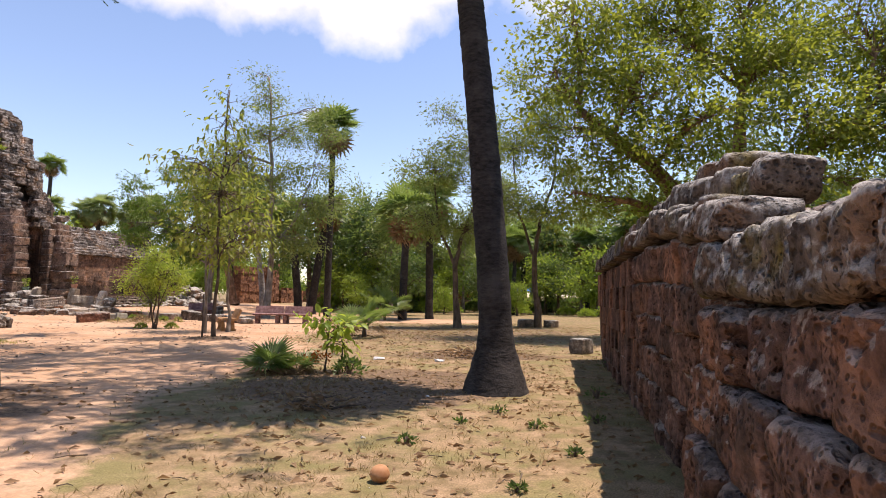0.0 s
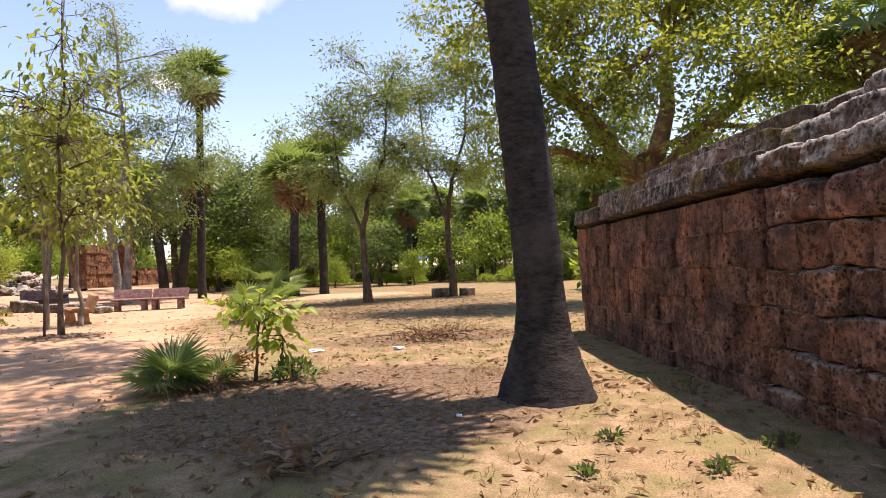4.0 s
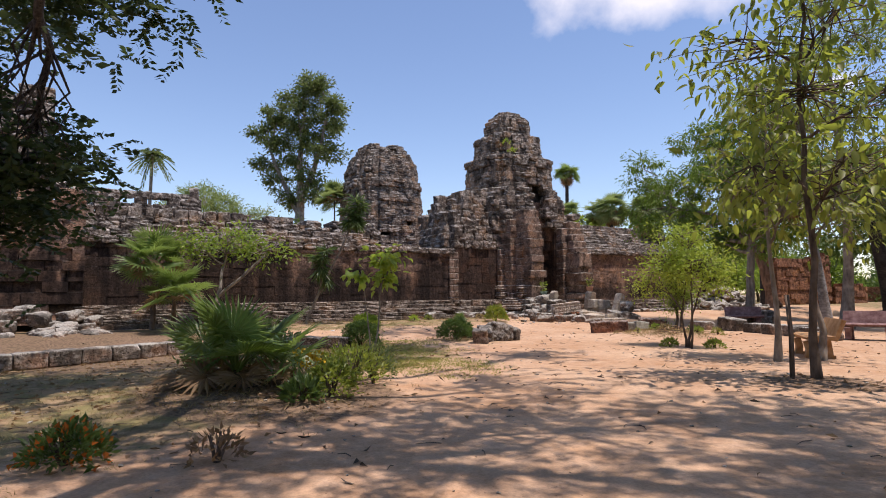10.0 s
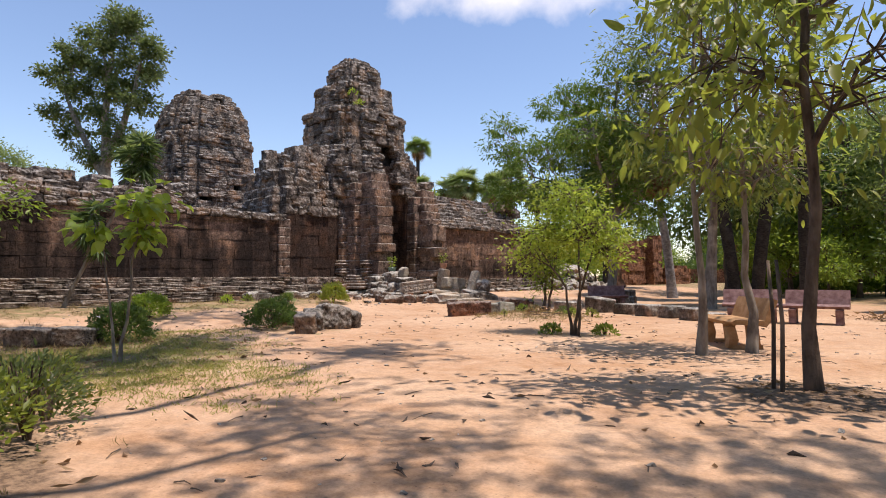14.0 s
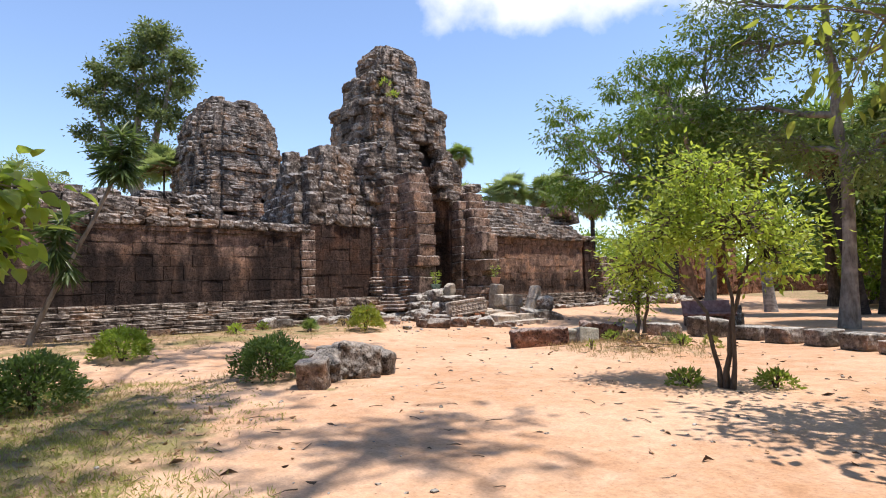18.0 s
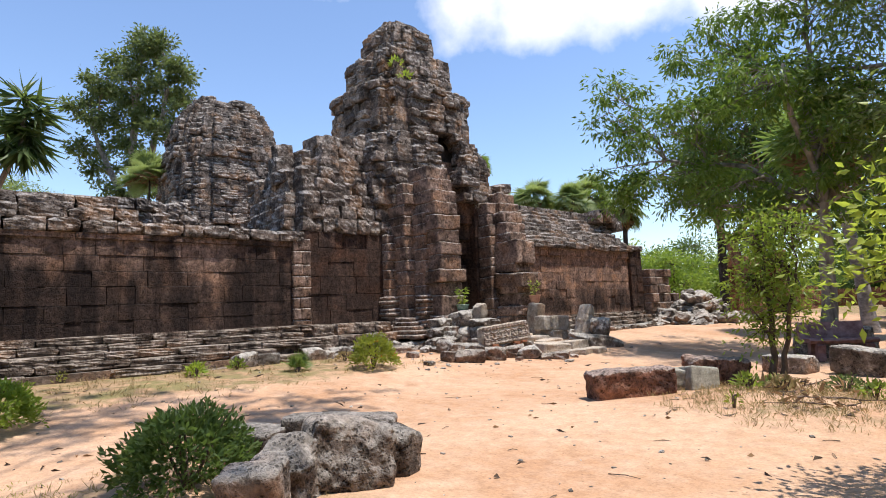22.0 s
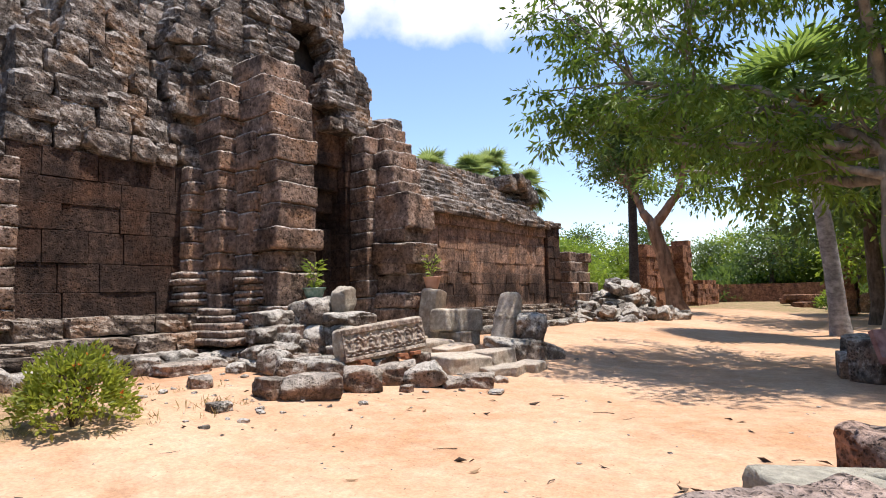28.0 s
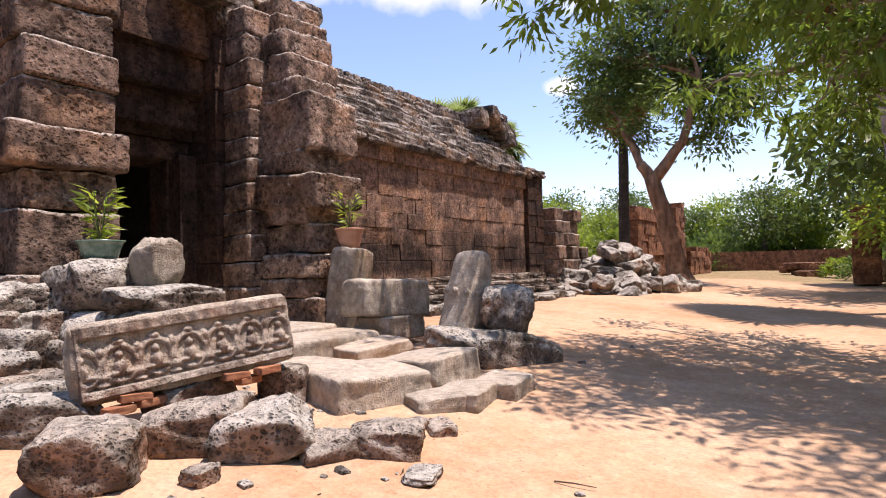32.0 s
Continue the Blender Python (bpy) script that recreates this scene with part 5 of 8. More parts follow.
# a stack of stones that carries the green pot and the carved fragment
on_plan(29.2, -30.1, 1.0, 0.8, 0.6, 0.5, 10, material=RUBBLE, seed=2, label=HEAPED, group="entrance rubble")
on_plan(29.2, -30.05, 0.4, 0.95, 0.7, 0.62, 0, material=RUBBLE, seed=1, label=HEAPED, group="entrance rubble")
on_plan(29.55, -29.6, 0.3, 0.95, 0.6, 0.7, -6, material=RUBBLE, seed=5, label=HEAPED, group="entrance rubble")
on_plan(29.55, -29.62, 0.97, 1.0, 0.5, 0.26, 4, material=RUBBLE, seed=0, label=HEAPED, group="entrance rubble")
on_plan(29.52, -29.72, 1.2, 0.4, 0.34, 0.48, 15, (4, -5), material=SANDSTONE, seed=3, label="carved sandstone fragment with worn folds", boulder=True, name="carved_fragment", group="")
on_plan(29.3, -29.4, 0.25, 0.6, 0.5, 0.42, 20, material=RUBBLE, seed=3, label=HEAPED, group="entrance rubble")


def lintel():
    """The fallen lintel: a slab with a carved face of swags, loops and rounded figures in relief."""
    root = thing("carved_lintel", Matrix.Translation(spot(28.98, -28.12, 0.56)) @ pose(0, 0, 0, -9, -5.5, TURN - 14) @ Matrix.Diagonal((0.78, 0.9, 0.8, 1)), "fallen sandstone lintel carved with foliage loops, propped on bricks", "lintel")
    flat = Matrix.Translation((0, 0.14, 0.33)) @ Matrix.Diagonal((1.95, 0.34, 0.68, 1))
    slab = under(root, "slab", block_mesh(SANDSTONE, 2, True), flat)
    nx_, nz_ = 170, 58

    def carve(x, z):
        """Depth of the relief: a garland of loops that frame small seated figures, between a beaded rail and a scalloped foot."""
        h = -0.035
        k = round((x + 0.05) / 0.29)
        cx = k * 0.29 - 0.05
        r = math.hypot(x - cx, (z - 0.29) * 0.92)
        h = max(h, 0.03 * max(0, 1 - abs(r - 0.135) / 0.034) ** 0.5 - 0.02 if abs(r - 0.135) < 0.034 else -1)
        for bx, bz, sx, sz, top in ((0, 0.36, 0.036, 0.042, 0.03), (0, 0.26, 0.06, 0.075, 0.035), (-0.055, 0.21, 0.05, 0.03, 0.03), (0.055, 0.21, 0.05, 0.03, 0.03), (0.145, 0.4, 0.04, 0.06, 0.02), (0.145, 0.2, 0.045, 0.05, 0.022), (0.145, 0.13, 0.06, 0.03, 0.018), (0, 0.47, 0.06, 0.035, 0.016)):
            for at in (cx, cx - 0.29):
                q = ((x - at - bx) / sx) ** 2 + ((z - bz) / sz) ** 2
                if q < 1:
                    h = max(h, (top + 0.035) * math.sqrt(1 - q) - 0.035)
        if z > 0.53:
            h = max(h, 0.022 + 0.012 * math.sin(x * 48))
        if z < 0.1:
            h = max(h, 0.012 + 0.02 * abs(math.sin(x * 17)) * (1 - z / 0.1))
        side = min(1, max(0, (0.93 - abs(x)) / 0.05))
        return h * side + 0.008 * noise.noise((x * 14, z * 14, 3)) + 0.014 * noise.noise((x * 4, z * 4, 9))

    cv, cf = [], []
    for j in range(nz_ + 1):
        for i in range(nx_ + 1):
            x, z = -0.955 + 1.91 * i / nx_, 0.025 + 0.615 * j / nz_
            edge = i in (0, nx_) or j in (0, nz_)
            cv.append((x, 0.03 if edge else -0.052 - carve(x, z), z))
    for j in range(nz_):
        cf += [(j * (nx_ + 1) + i, j * (nx_ + 1) + i + 1, (j + 1) * (nx_ + 1) + i + 1, (j + 1) * (nx_ + 1) + i) for i in range(nx_)]
    under(slab, "carved_face", mesh_of("carved_face", cv, cf, CARVED, True), flat.inverted(), "weathered carving of looped garlands and small figures")


lintel()
for i in (0, 1, 2, 7, 8, 9):
    on_plan(28.45 + 0.11 * i, -28.2 - 0.03 * (i % 3) + 0.028 * i, 0.42 + 0.06 * (i % 2) + 0.008 * i, 0.2, 0.1, 0.055, rub.uniform(-12, 12), material=BRICK, seed=i, label="thin fired brick wedged under the lintel", boulder=False, group="bricks under the lintel", name="brick")


def pot(name, u, v, z, r, h, material, label, leaves, seed):
    rng = np.random.default_rng(seed)
    root = thing(name, Matrix.Translation(spot(u, v, z)), label, "flower pot")
    prof = [(0.62, 0), (0.8, 0.3), (0.93, 0.7), (1.0, 0.9), (1.08, 0.92), (1.08, 1.0), (0.95, 1.0), (0.9, 0.85)]
    verts, faces = [], []
    for a, b in prof:
        verts += [(r * a * math.cos(q * math.pi / 10), r * a * math.sin(q * math.pi / 10), h * b) for q in range(20)]
    for i in range(len(prof) - 1):
        faces += [(i * 20 + q, i * 20 + (q + 1) % 20, i * 20 + 20 + (q + 1) % 20, i * 20 + 20 + q) for q in range(20)]
    faces.append(tuple(range(19, -1, -1)))
    under(root, "bowl", mesh_of("bowl", verts, faces, material, True))
    under(root, "soil", mesh_of("soil", [(r * 0.9 * math.cos(q * math.pi / 10), r * 0.9 * math.sin(q * math.pi / 10), h * 0.86) for q in range(20)], [tuple(range(20))], SOIL))
    n = leaves
    t = rng.random(n)
    ang = rng.uniform(0, 6.28, n)
    wide = 0.4 + 0.5 * rng.random(n)
    pp = np.stack([np.cos(ang) * r * wide * t, np.sin(ang) * r * wide * t, h * 0.9 + t * r * 2.6], 1)
    ww = np.stack([np.cos(ang), np.sin(ang), rng.uniform(-0.3, 0.9, n)], 1)
    plant = under(root, "plant", leaf_mesh("plant", pp, ww, r * rng.uniform(0.5, 0.95, n), r * rng.uniform(0.1, 0.2, n), LEAF_BRIGHT, rng, 0.15, 0.1), None, "small yellow-green leafy plant")
    stems = ([], [])
    for k in range(6):
        a = k * 1.05
        add_tube(stems, [Vector((0, 0, h * 0.8)), Vector((math.cos(a) * r * 0.3, math.sin(a) * r * 0.3, h + r * 1.1)), Vector((math.cos(a) * r * 0.6, math.sin(a) * r * 0.6, h + r * 2.2))], [0.008, 0.006, 0.004], 4)
    under(plant, "stem", mesh_of("stem", stems[0], stems[1], LEAF_DARK))


pot("flower_pot", 29.2, -30.12, 1.47, 0.2, 0.2, GLAZE, "green glazed bowl pot with a small leafy plant", 90, 2)
pot("flower_pot", 32.42, -29.98, 1.62, 0.19, 0.28, TERRACOTTA, "terracotta pot with a thin leafy plant on a post", 60, 4)
on_plan(28.35, -26.7, 0.03, 0.14, 0.11, 0.07, 30, material=SLATE, seed=1, label="small dark slate-blue stone chip on the sand", name="stone_chip", group="")

# heap of stones by the right-hand end of the gallery, and the broken end wall
heap = random.Random(77)
for i in range(190):
    t = heap.random()
    u = 43.4 + 4.6 * t
    v = -31.0 + heap.uniform(-1.2, 1.4) + 0.8 * t
    top = 2.6 * math.sin(math.pi * min(1, 0.12 + t)) * (1 - abs((v + 31.0 - 0.8 * t) / 2.2))
    z = max(0.16, heap.uniform(0.1, 0.8) * top - 0.08)
    s = heap.uniform(0.32, 0.66)
    on_plan(u, v, z, s * 1.3, s, s * 0.75, heap.uniform(0, 180), (heap.uniform(-25, 25), heap.uniform(-25, 25)), material=RUBBLE, seed=i, label="fallen grey stone in a heap by the gallery end", group="stone heap")
endw = structure("wall_gallery_end", "broken end wall of loose laterite blocks")
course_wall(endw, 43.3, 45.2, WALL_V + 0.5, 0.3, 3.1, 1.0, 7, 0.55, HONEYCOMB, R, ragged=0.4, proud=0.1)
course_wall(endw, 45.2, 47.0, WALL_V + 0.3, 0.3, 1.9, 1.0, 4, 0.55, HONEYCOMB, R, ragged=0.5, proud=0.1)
for i in range(16):
    on_plan(35.2 + 0.5 * i + heap.uniform(-0.1, 0.1), -31.2 + heap.uniform(-0.25, 0.25), 0.28, 0.5, 0.4, heap.uniform(0.2, 0.34), heap.uniform(-20, 20), material=RUBBLE, seed=i, label="low foundation stone along the gallery foot", group="foundation stones")

# fallen blocks along the left plinth
for i in range(9):
    on_plan(24.6 + 0.42 * i, -31.0 + heap.uniform(-0.2, 0.2), 0.28, heap.uniform(0.4, 0.7), 0.5, heap.uniform(0.25, 0.42), heap.uniform(-20, 20), material=RUBBLE, seed=i, label="rounded fallen stone at the foot of the wall", group="foot stones")
on_plan(22.75, -30.9, 0.3, 0.5, 0.42, 0.42, 12, material=RUBBLE, seed=2, label="squared block standing by the plinth")
on_plan(23.3, -31.1, 0.3, 0.7, 0.42, 0.35, 2, material=RUBBLE, seed=4, label="squared block lying by the plinth")
on_plan(26.9, -30.3, 0.2, 1.2, 0.6, 0.14, 5, material=RUBBLE, seed=3, label="flat stone sunk in the sand")
on_plan(26.0, -27.9, 0.2, 0.24, 0.2, 0.14, 5, material=RUBBLE, seed=3, label="small stone on the sand")

# boulders beside the path with a clipped bush
for x, y, z, size, turn, tilt, seed, mat, edge, label in ((-17.52, 22.42, -0.03, (0.46, 0.4, 0.5), 40, (3, -4), 1, DARKRUBBLE, 0.05, "squared dark boulder beside the bush"),
                                                          (-17.8, 22.95, -0.02, (0.46, 0.6, 0.54), 28, (18, 6), 4, PITTED, 0.16, "rounded leaning boulder beside the bush"),
                                                          (-17.72, 23.5, -0.03, (0.8, 0.66, 0.6), 58, (-7, 10), 3, PITTED, 0.12, "large lichened and deeply pitted boulder beside the path"),
                                                          (-17.6, 23.98, 0.0, (0.34, 0.42, 0.46), 20, (0, 8), 5, PITTED, 0.1, "small grey boulder beside the path")):
    me, m = eroded_stone(Matrix.Translation((x, y, z + size[2] / 2)) @ pose(0, 0, 0, *tilt, turn) @ Matrix.Diagonal((*size, 1)), mat, seed, 0.026, edge, 0.07 if mat is PITTED else 0.04, 0.05 if mat is PITTED else 0.012, 0.03, 16)
    ob = new("stone_block", me)
    ob.matrix_basis = m
    tagged(ob, label, "stone", "path boulders")
stone(-18.55, 24.15, 0.0, 1.15, 0.5, 0.46, 38, (0, 3), DARKRUBBLE, 3, "long flat-topped dark boulder behind the others", False, "path boulders")
stone(-19.15, 23.45, 0.0, 0.75, 0.5, 0.4, 15, (2, 0), DARKRUBBLE, 2, "flat dark slab behind the clipped bush", False, "path boulders")

# slab group at the small tree
for x, y, z, size, turn, tilt, seed in ((-17.33, 29.12, -0.02, (1.3, 0.52, 0.48), 41, (2, -3), 2), (-16.42, 30.68, 0.0, (0.98, 0.48, 0.5), 35, (0, 4), 4)):
    me, m = eroded_stone(Matrix.Translation((x, y, z + size[2] / 2)) @ pose(0, 0, 0, *tilt, turn) @ Matrix.Diagonal((*size, 1)), SHADEWALL, seed, 0.03, 0.05, 0.06, 0.04, 0.04)
    ob = new("stone_block", me)
    ob.matrix_basis = m
    tagged(ob, "pitted dark laterite slab on the sand", "stone", "slab group")
stone(-16.98, 29.9, 0.04, 0.95, 0.45, 0.36, 25, (0, 3), GREYSLAB, 3, "flat pale sandstone slab", False, "slab group")
stone(-16.55, 30.02, -0.02, 0.5, 0.48, 0.44, 48, (-8, 6), GREYSLAB, 5, "tilted greenish-grey sandstone block", False, "slab group")

# row of kerb stones before the benches
for i, (x, y, w, h) in enumerate(((-15.7, 33.3, 0.85, 0.34), (-14.5, 33.2, 0.95, 0.5), (-13.4, 32.7, 0.8, 0.34), (-12.6, 32.0, 0.6, 0.36), (-11.8, 31.6, 0.55, 0.36), (-11.1, 31.0, 0.6, 0.34), (-10.5, 30.4, 0.5, 0.25))):
    stone(x, y, 0.0, w, 0.55, h, -20 - 4 * i, (0, 6 if i == 1 else 0), RUBBLE, i, "stone block in a low row across the sand", False, "row of stones")
for i in range(7):
    stone(-20.55 - 0.15 * i, 10.9 + 0.66 * i, 0.0, 0.64, 0.5, 0.36, 100, (0, 0), RUBBLE, i, "low kerb stone in the shade", False, "kerb stones")
for i in range(40):
    u, v = heap.uniform(2.5, 9.5), heap.uniform(-31.6, -29.2)
    on_plan(u, v, 0.02 + max(0, 1.1 * smooth(-29.5, -31.5, v) * heap.random()), heap.uniform(0.5, 0.9), 0.6, 0.45, heap.uniform(0, 90), (heap.uniform(-10, 10), heap.uniform(-10, 10)), material=RUBBLE, seed=i, label="fallen block in the shade of the corner pavilion", group="corner rubble")
stone(3.3, 30.8, 0.0, 0.7, 0.5, 0.4, 10, (0, 0), RUBBLE, 1, "loose stone block on the dry grass", False)
stone(4.6, 31.0, 0.0, 0.6, 0.5, 0.35, 40, (0, 0), RUBBLE, 2, "loose stone block on the dry grass", False)
stone(3.1, 17.5, 0.0, 0.5, 0.45, 0.4, 40, (0, 0), RUBBLE, 3, "loose stone block on the dry grass", False)
for i in range(9):
    stone(-14.0 + heap.uniform(-1, 1.6), 73 + heap.uniform(-1, 1), 0.1 + 0.25 * (i % 3), 1.0, 0.7, 0.4, heap.uniform(0, 90), (0, 0), FARBRICK, i, "reddish block in a small heap", False, "far heap")


for i, (x, y) in enumerate(((-20.45, 18.3), (-19.8, 18.82), (-21.2, 17.8))):
    stone(x, y, 0.0, 0.72, 0.5, 0.34, 40, (0, 3), DARKRUBBLE, i, "low dark kerb stone beside the clipped bush", False, "kerb stones")

# ---------------------------------------------------------------- benches
def bench(x, y, z, turn, material, label, group=""):
    """A cast concrete bench: curved seat and backrest on two shaped end legs."""
    root = thing("bench", Matrix.Translation((x, y, z)) @ pose(0, 0, 0, 0, 0, turn), label, "bench", group)

    def sheet(name, prof, length, thick, x0=0.0):
        pts = [Vector(p) for p in prof]
        verts, faces = [], []
        n = len(pts)
        for sx in (-1, 1):
            for j in (0, 1):
                for i, (py, pz) in enumerate(prof):
                    a = Vector(prof[min(n - 1, i + 1)]) - Vector(prof[max(0, i - 1)])
                    nrm = Vector((-a.y, a.x)).normalized() * thick * j
                    verts.append((x0 + sx * length / 2, py + nrm.x, pz + nrm.y))
        for i in range(n - 1):
            faces += [(i, i + 1, 2 * n + i + 1, 2 * n + i), (n + i, 3 * n + i, 3 * n + i + 1, n + i + 1), (i, n + i, n + i + 1, i + 1), (2 * n + i, 2 * n + i + 1, 3 * n + i + 1, 3 * n + i)]
        faces += [(0, 2 * n, 3 * n, n), (n - 1, 2 * n - 1, 4 * n - 1, 3 * n - 1)]
        return mesh_of(name, verts, faces, material, False)

    under(root, "seat", sheet("seat", ((-0.27, 0.40), (-0.24, 0.425), (-0.1, 0.42), (0.08, 0.405), (0.2, 0.41)), 1.42, 0.085))
    under(root, "backrest", sheet("backrest", ((0.17, 0.43), (0.22, 0.5), (0.27, 0.64), (0.33, 0.79), (0.36, 0.86)), 1.42, -0.085))
    leg = sheet("leg", ((-0.2, 0.0), (-0.17, 0.2), (-0.22, 0.4)), 0.16, 0.14)
    back = sheet("leg", ((0.2, 0.0), (0.18, 0.22), (0.16, 0.42)), 0.16, 0.16)
    foot = sheet("foot", ((-0.26, 0.0), (0.0, 0.0), (0.24, 0.0)), 0.12, 0.07)
    for sx in (-0.5, 0.5):
        front_leg = under(root, "leg", leg, Matrix.Translation((sx, 0, 0)))
        under(root, "leg", back, Matrix.Translation((sx, 0, 0)))
        under(front_leg, "foot", foot)
    return root


bench(-9.65, 31.15, 0, 4, RED_BENCH, "worn maroon concrete bench with a curved backrest", "maroon benches")
bench(-8.18, 31.0, 0, -4, RED_BENCH, "worn maroon concrete bench with a curved backrest", "maroon benches")
bench(-9.35, 25.0, 0, -62, ORANGE_BENCH, "worn orange concrete bench under the young trees")
bench(-15.1, 36.0, 0, 30, RED_BENCH, "worn maroon concrete bench behind the row of stones", "maroon benches")

# ---------------------------------------------------------------- plants near the path
def g(x, y, z=0.0):
    return Vector((x, y, ground_z(x, y) + z))


sugar_palm(g(0.3, 10.6), 8.8, 0.275, 0.2, (-0.75, 0.25), 3, 36, 1.35, 1.25, 10, flare=2.15)

# the large grey tree whose branches shade the path
root = thing("shade_tree", Matrix.Translation(g(-7.17, 9.12)), "massive grey-barked tree with a flared, knobbly base", "tree")
rt = random.Random(4)
v, f = [], []
SIDES, ROWS_N = 72, 80
for j in range(ROWS_N + 1):
    z = -0.2 + 7.2 * (j / ROWS_N) ** 1.35
    for k in range(SIDES):
        a = 2 * math.pi * k / SIDES
        toe = max(0, 1 - (z + 0.1) / 1.4) ** 2
        r = 0.68 - 0.01 * z + 0.09 * math.exp(-max(0, z) / 0.9) + toe * 0.09 * (math.cos(a * 5 + 0.6) + 0.6 * math.cos(a * 3 - 1.0))
        r *= 1 + 0.09 * noise.noise((math.cos(a) * 1.6, math.sin(a) * 1.6, z * 0.9)) + 0.06 * noise.noise((math.cos(a) * 4, math.sin(a) * 4, z * 2.4)) + 0.035 * noise.noise((math.cos(a) * 9, math.sin(a) * 9, z * 6))
        for ha, hz, hr in ((-1.0, 0.35, 0.3), (-0.3, 0.1, 0.22), (-1.1, 2.6, 0.16)):
            r -= 0.28 * max(0, 1 - math.hypot(math.atan2(math.sin(a - ha), math.cos(a - ha)) * 0.8, (z - hz) * 0.7) / hr)
        v.append((math.cos(a) * r, math.sin(a) * r - 0.25 * min(z, 4.5) - 0.12 * max(0, z - 4.5), z))
for j in range(ROWS_N):
    f += [(j * SIDES + k, j * SIDES + (k + 1) % SIDES, (j + 1) * SIDES + (k + 1) % SIDES, (j + 1) * SIDES + k) for k in range(SIDES)]
under(root, "trunk", mesh_of("trunk", v, f, BARK_GREY, True))
wood, pl, wy = ([], []), [], []
rngt = np.random.default_rng(5)
top = Vector((0.0, -1.75, 6.8))
hubs = []
for hx, hy, hz in ((1.6, 0.6, 9.2), (-0.6, 3.2, 9.4), (2.4, -2.2, 9.0), (-3.4, 0.6, 7.4), (-3.2, 4.2, 10.0), (-2.0, -2.8, 8.8)):
    hub = Vector((hx, hy, hz))
    limb = wander(top - Vector((0, 0, rt.uniform(0, 1.0))), hub, 6, 0.3, rt)
    add_tube(wood, limb, [0.3 * (1 - 0.55 * i / 6) for i in range(7)], 9)
    hubs.append(hub)
# Spots at 9.5 m and higher are unseen crown, added to cast dapples.
for tx, ty, tz, r in ((4.6, 3.2, 11.0, 2.4), (2.0, 6.6, 12.2, 2.6), (5.8, 0.2, 11.5, 2.3), (-6.5, 6.8, 12.8, 2.4), (-7.0, -1.0, 9.5, 2.2), (-1.5, 3.0, 12.5, 2.5), (2.5, -3.5, 12, 2.5), (-10.2, 10.4, 13.6, 2.3), (-3.0, -4.0, 11.0, 2.6), (-6.0, 10.6, 13.8, 2.2), (-8.0, 2.1, 6.2, 1.5), (-3.2, 0.2, 4.0, 0.7), (-7.0, 4.2, 12.0, 2.0), (-10.3, 0.9, 6.8, 2.1), (-9.3, -0.3, 5.0, 1.7), (-12.8, -0.6, 7.5, 2.4), (-9.0, 1.7, 3.6, 1.2), (-9.5, 1.0, 2.7, 1.1), (0.6, 4.6, 11.2, 2.4), (-0.4, 9.4, 13.2, 2.2), (-3.0, 13.2, 15.2, 0.6), (-10.1, 17.3, 16.0, 1.5), (-11.8, 15.4, 16.0, 1.5), (-6.6, 12.7, 16.0, 1.2), (3.4, 9.0, 12.8, 1.7), (5.0, 7.0, 12.4, 1.5)):
    e = Vector((tx, ty, tz))
    hub = min(hubs, key=lambda q: (q - e).length)
    limb = wander(hub, e, 7, 0.5, rt)
    add_tube(wood, limb, [0.11 * (1 - 0.8 * i / 7) for i in range(8)], 7)
    for _ in range(16 if ty > 9 else 11 if tz == 4.0 else 36):
        d = Vector(rngt.normal(size=3)).normalized()
        q = e + Vector((d.x * r, d.y * r, d.z * r * 0.5)) * rt.uniform(0.4, 1.1)
        tw = wander(limb[rt.randrange(4, 8)], q, 4, 0.25, rt)
        add_tube(wood, tw, [0.026, 0.018, 0.012, 0.008, 0.004], 4)
        for s in range(7):
            c = np.array(q) + rngt.normal(size=3) * np.array([0.55, 0.55, 0.3])
            way = rngt.normal(size=3) * np.array([1, 1, 0.35])
            way /= np.linalg.norm(way)
            t = np.linspace(0, 1, 15)[:, None]
            pl.append(c + way * t * 0.5 + np.array([0, 0, -0.16]) * t * t)
            sd = np.cross(way, [0, 0, 1.0])
            wy.append(np.where(np.arange(15)[:, None] % 2 == 0, sd, -sd) + way * 0.6 + rngt.normal(size=(15, 3)) * 0.15)
under(root, "limb", mesh_of("limb", wood[0], wood[1], BARK_GREY, True))
pl, wy = np.concatenate(pl), np.concatenate(wy)
under(root, "crown", leaf_mesh("crown", pl, wy, np.full(len(pl), 0.145) * rngt.uniform(0.7, 1.3, len(pl)), np.full(len(pl), 0.075), LEAF_FEATHER, rngt, 0.1, 0.15), None, "feathery dark green leaves")

# young trees round the benches
tree("young_tree", "slender young tree with long drooping leaves", g(-8.09, 20.48), [([(0, 0, 0), (0.05, 0, 2.5), (0.0, 0.1, 5.2), (0.15, 0.1, 8.2)], 0.065, 0.02)],
     [(0.6, -0.2, 3.1, 1.3, 1.2, 0.9), (-0.9, 0.3, 3.4, 1.2, 1.2, 0.9), (0.1, 0.0, 4.5, 1.5, 1.4, 0.9), (-0.7, -0.3, 5.5, 1.3, 1.2, 0.9), (0.6, 0.3, 5.9, 1.2, 1.2, 0.9), (0.1, 0.1, 7.1, 1.0, 1.0, 0.9), (1.3, 0.4, 4.4, 0.9, 0.9, 0.7), (0.1, 0.1, 8.0, 0.6, 0.6, 0.6)],
     187, 7, 0.215, BARK_BROWN, LEAF_HANG, 21, 0.26, 1.3, 0.4, "young trees", broad=True)
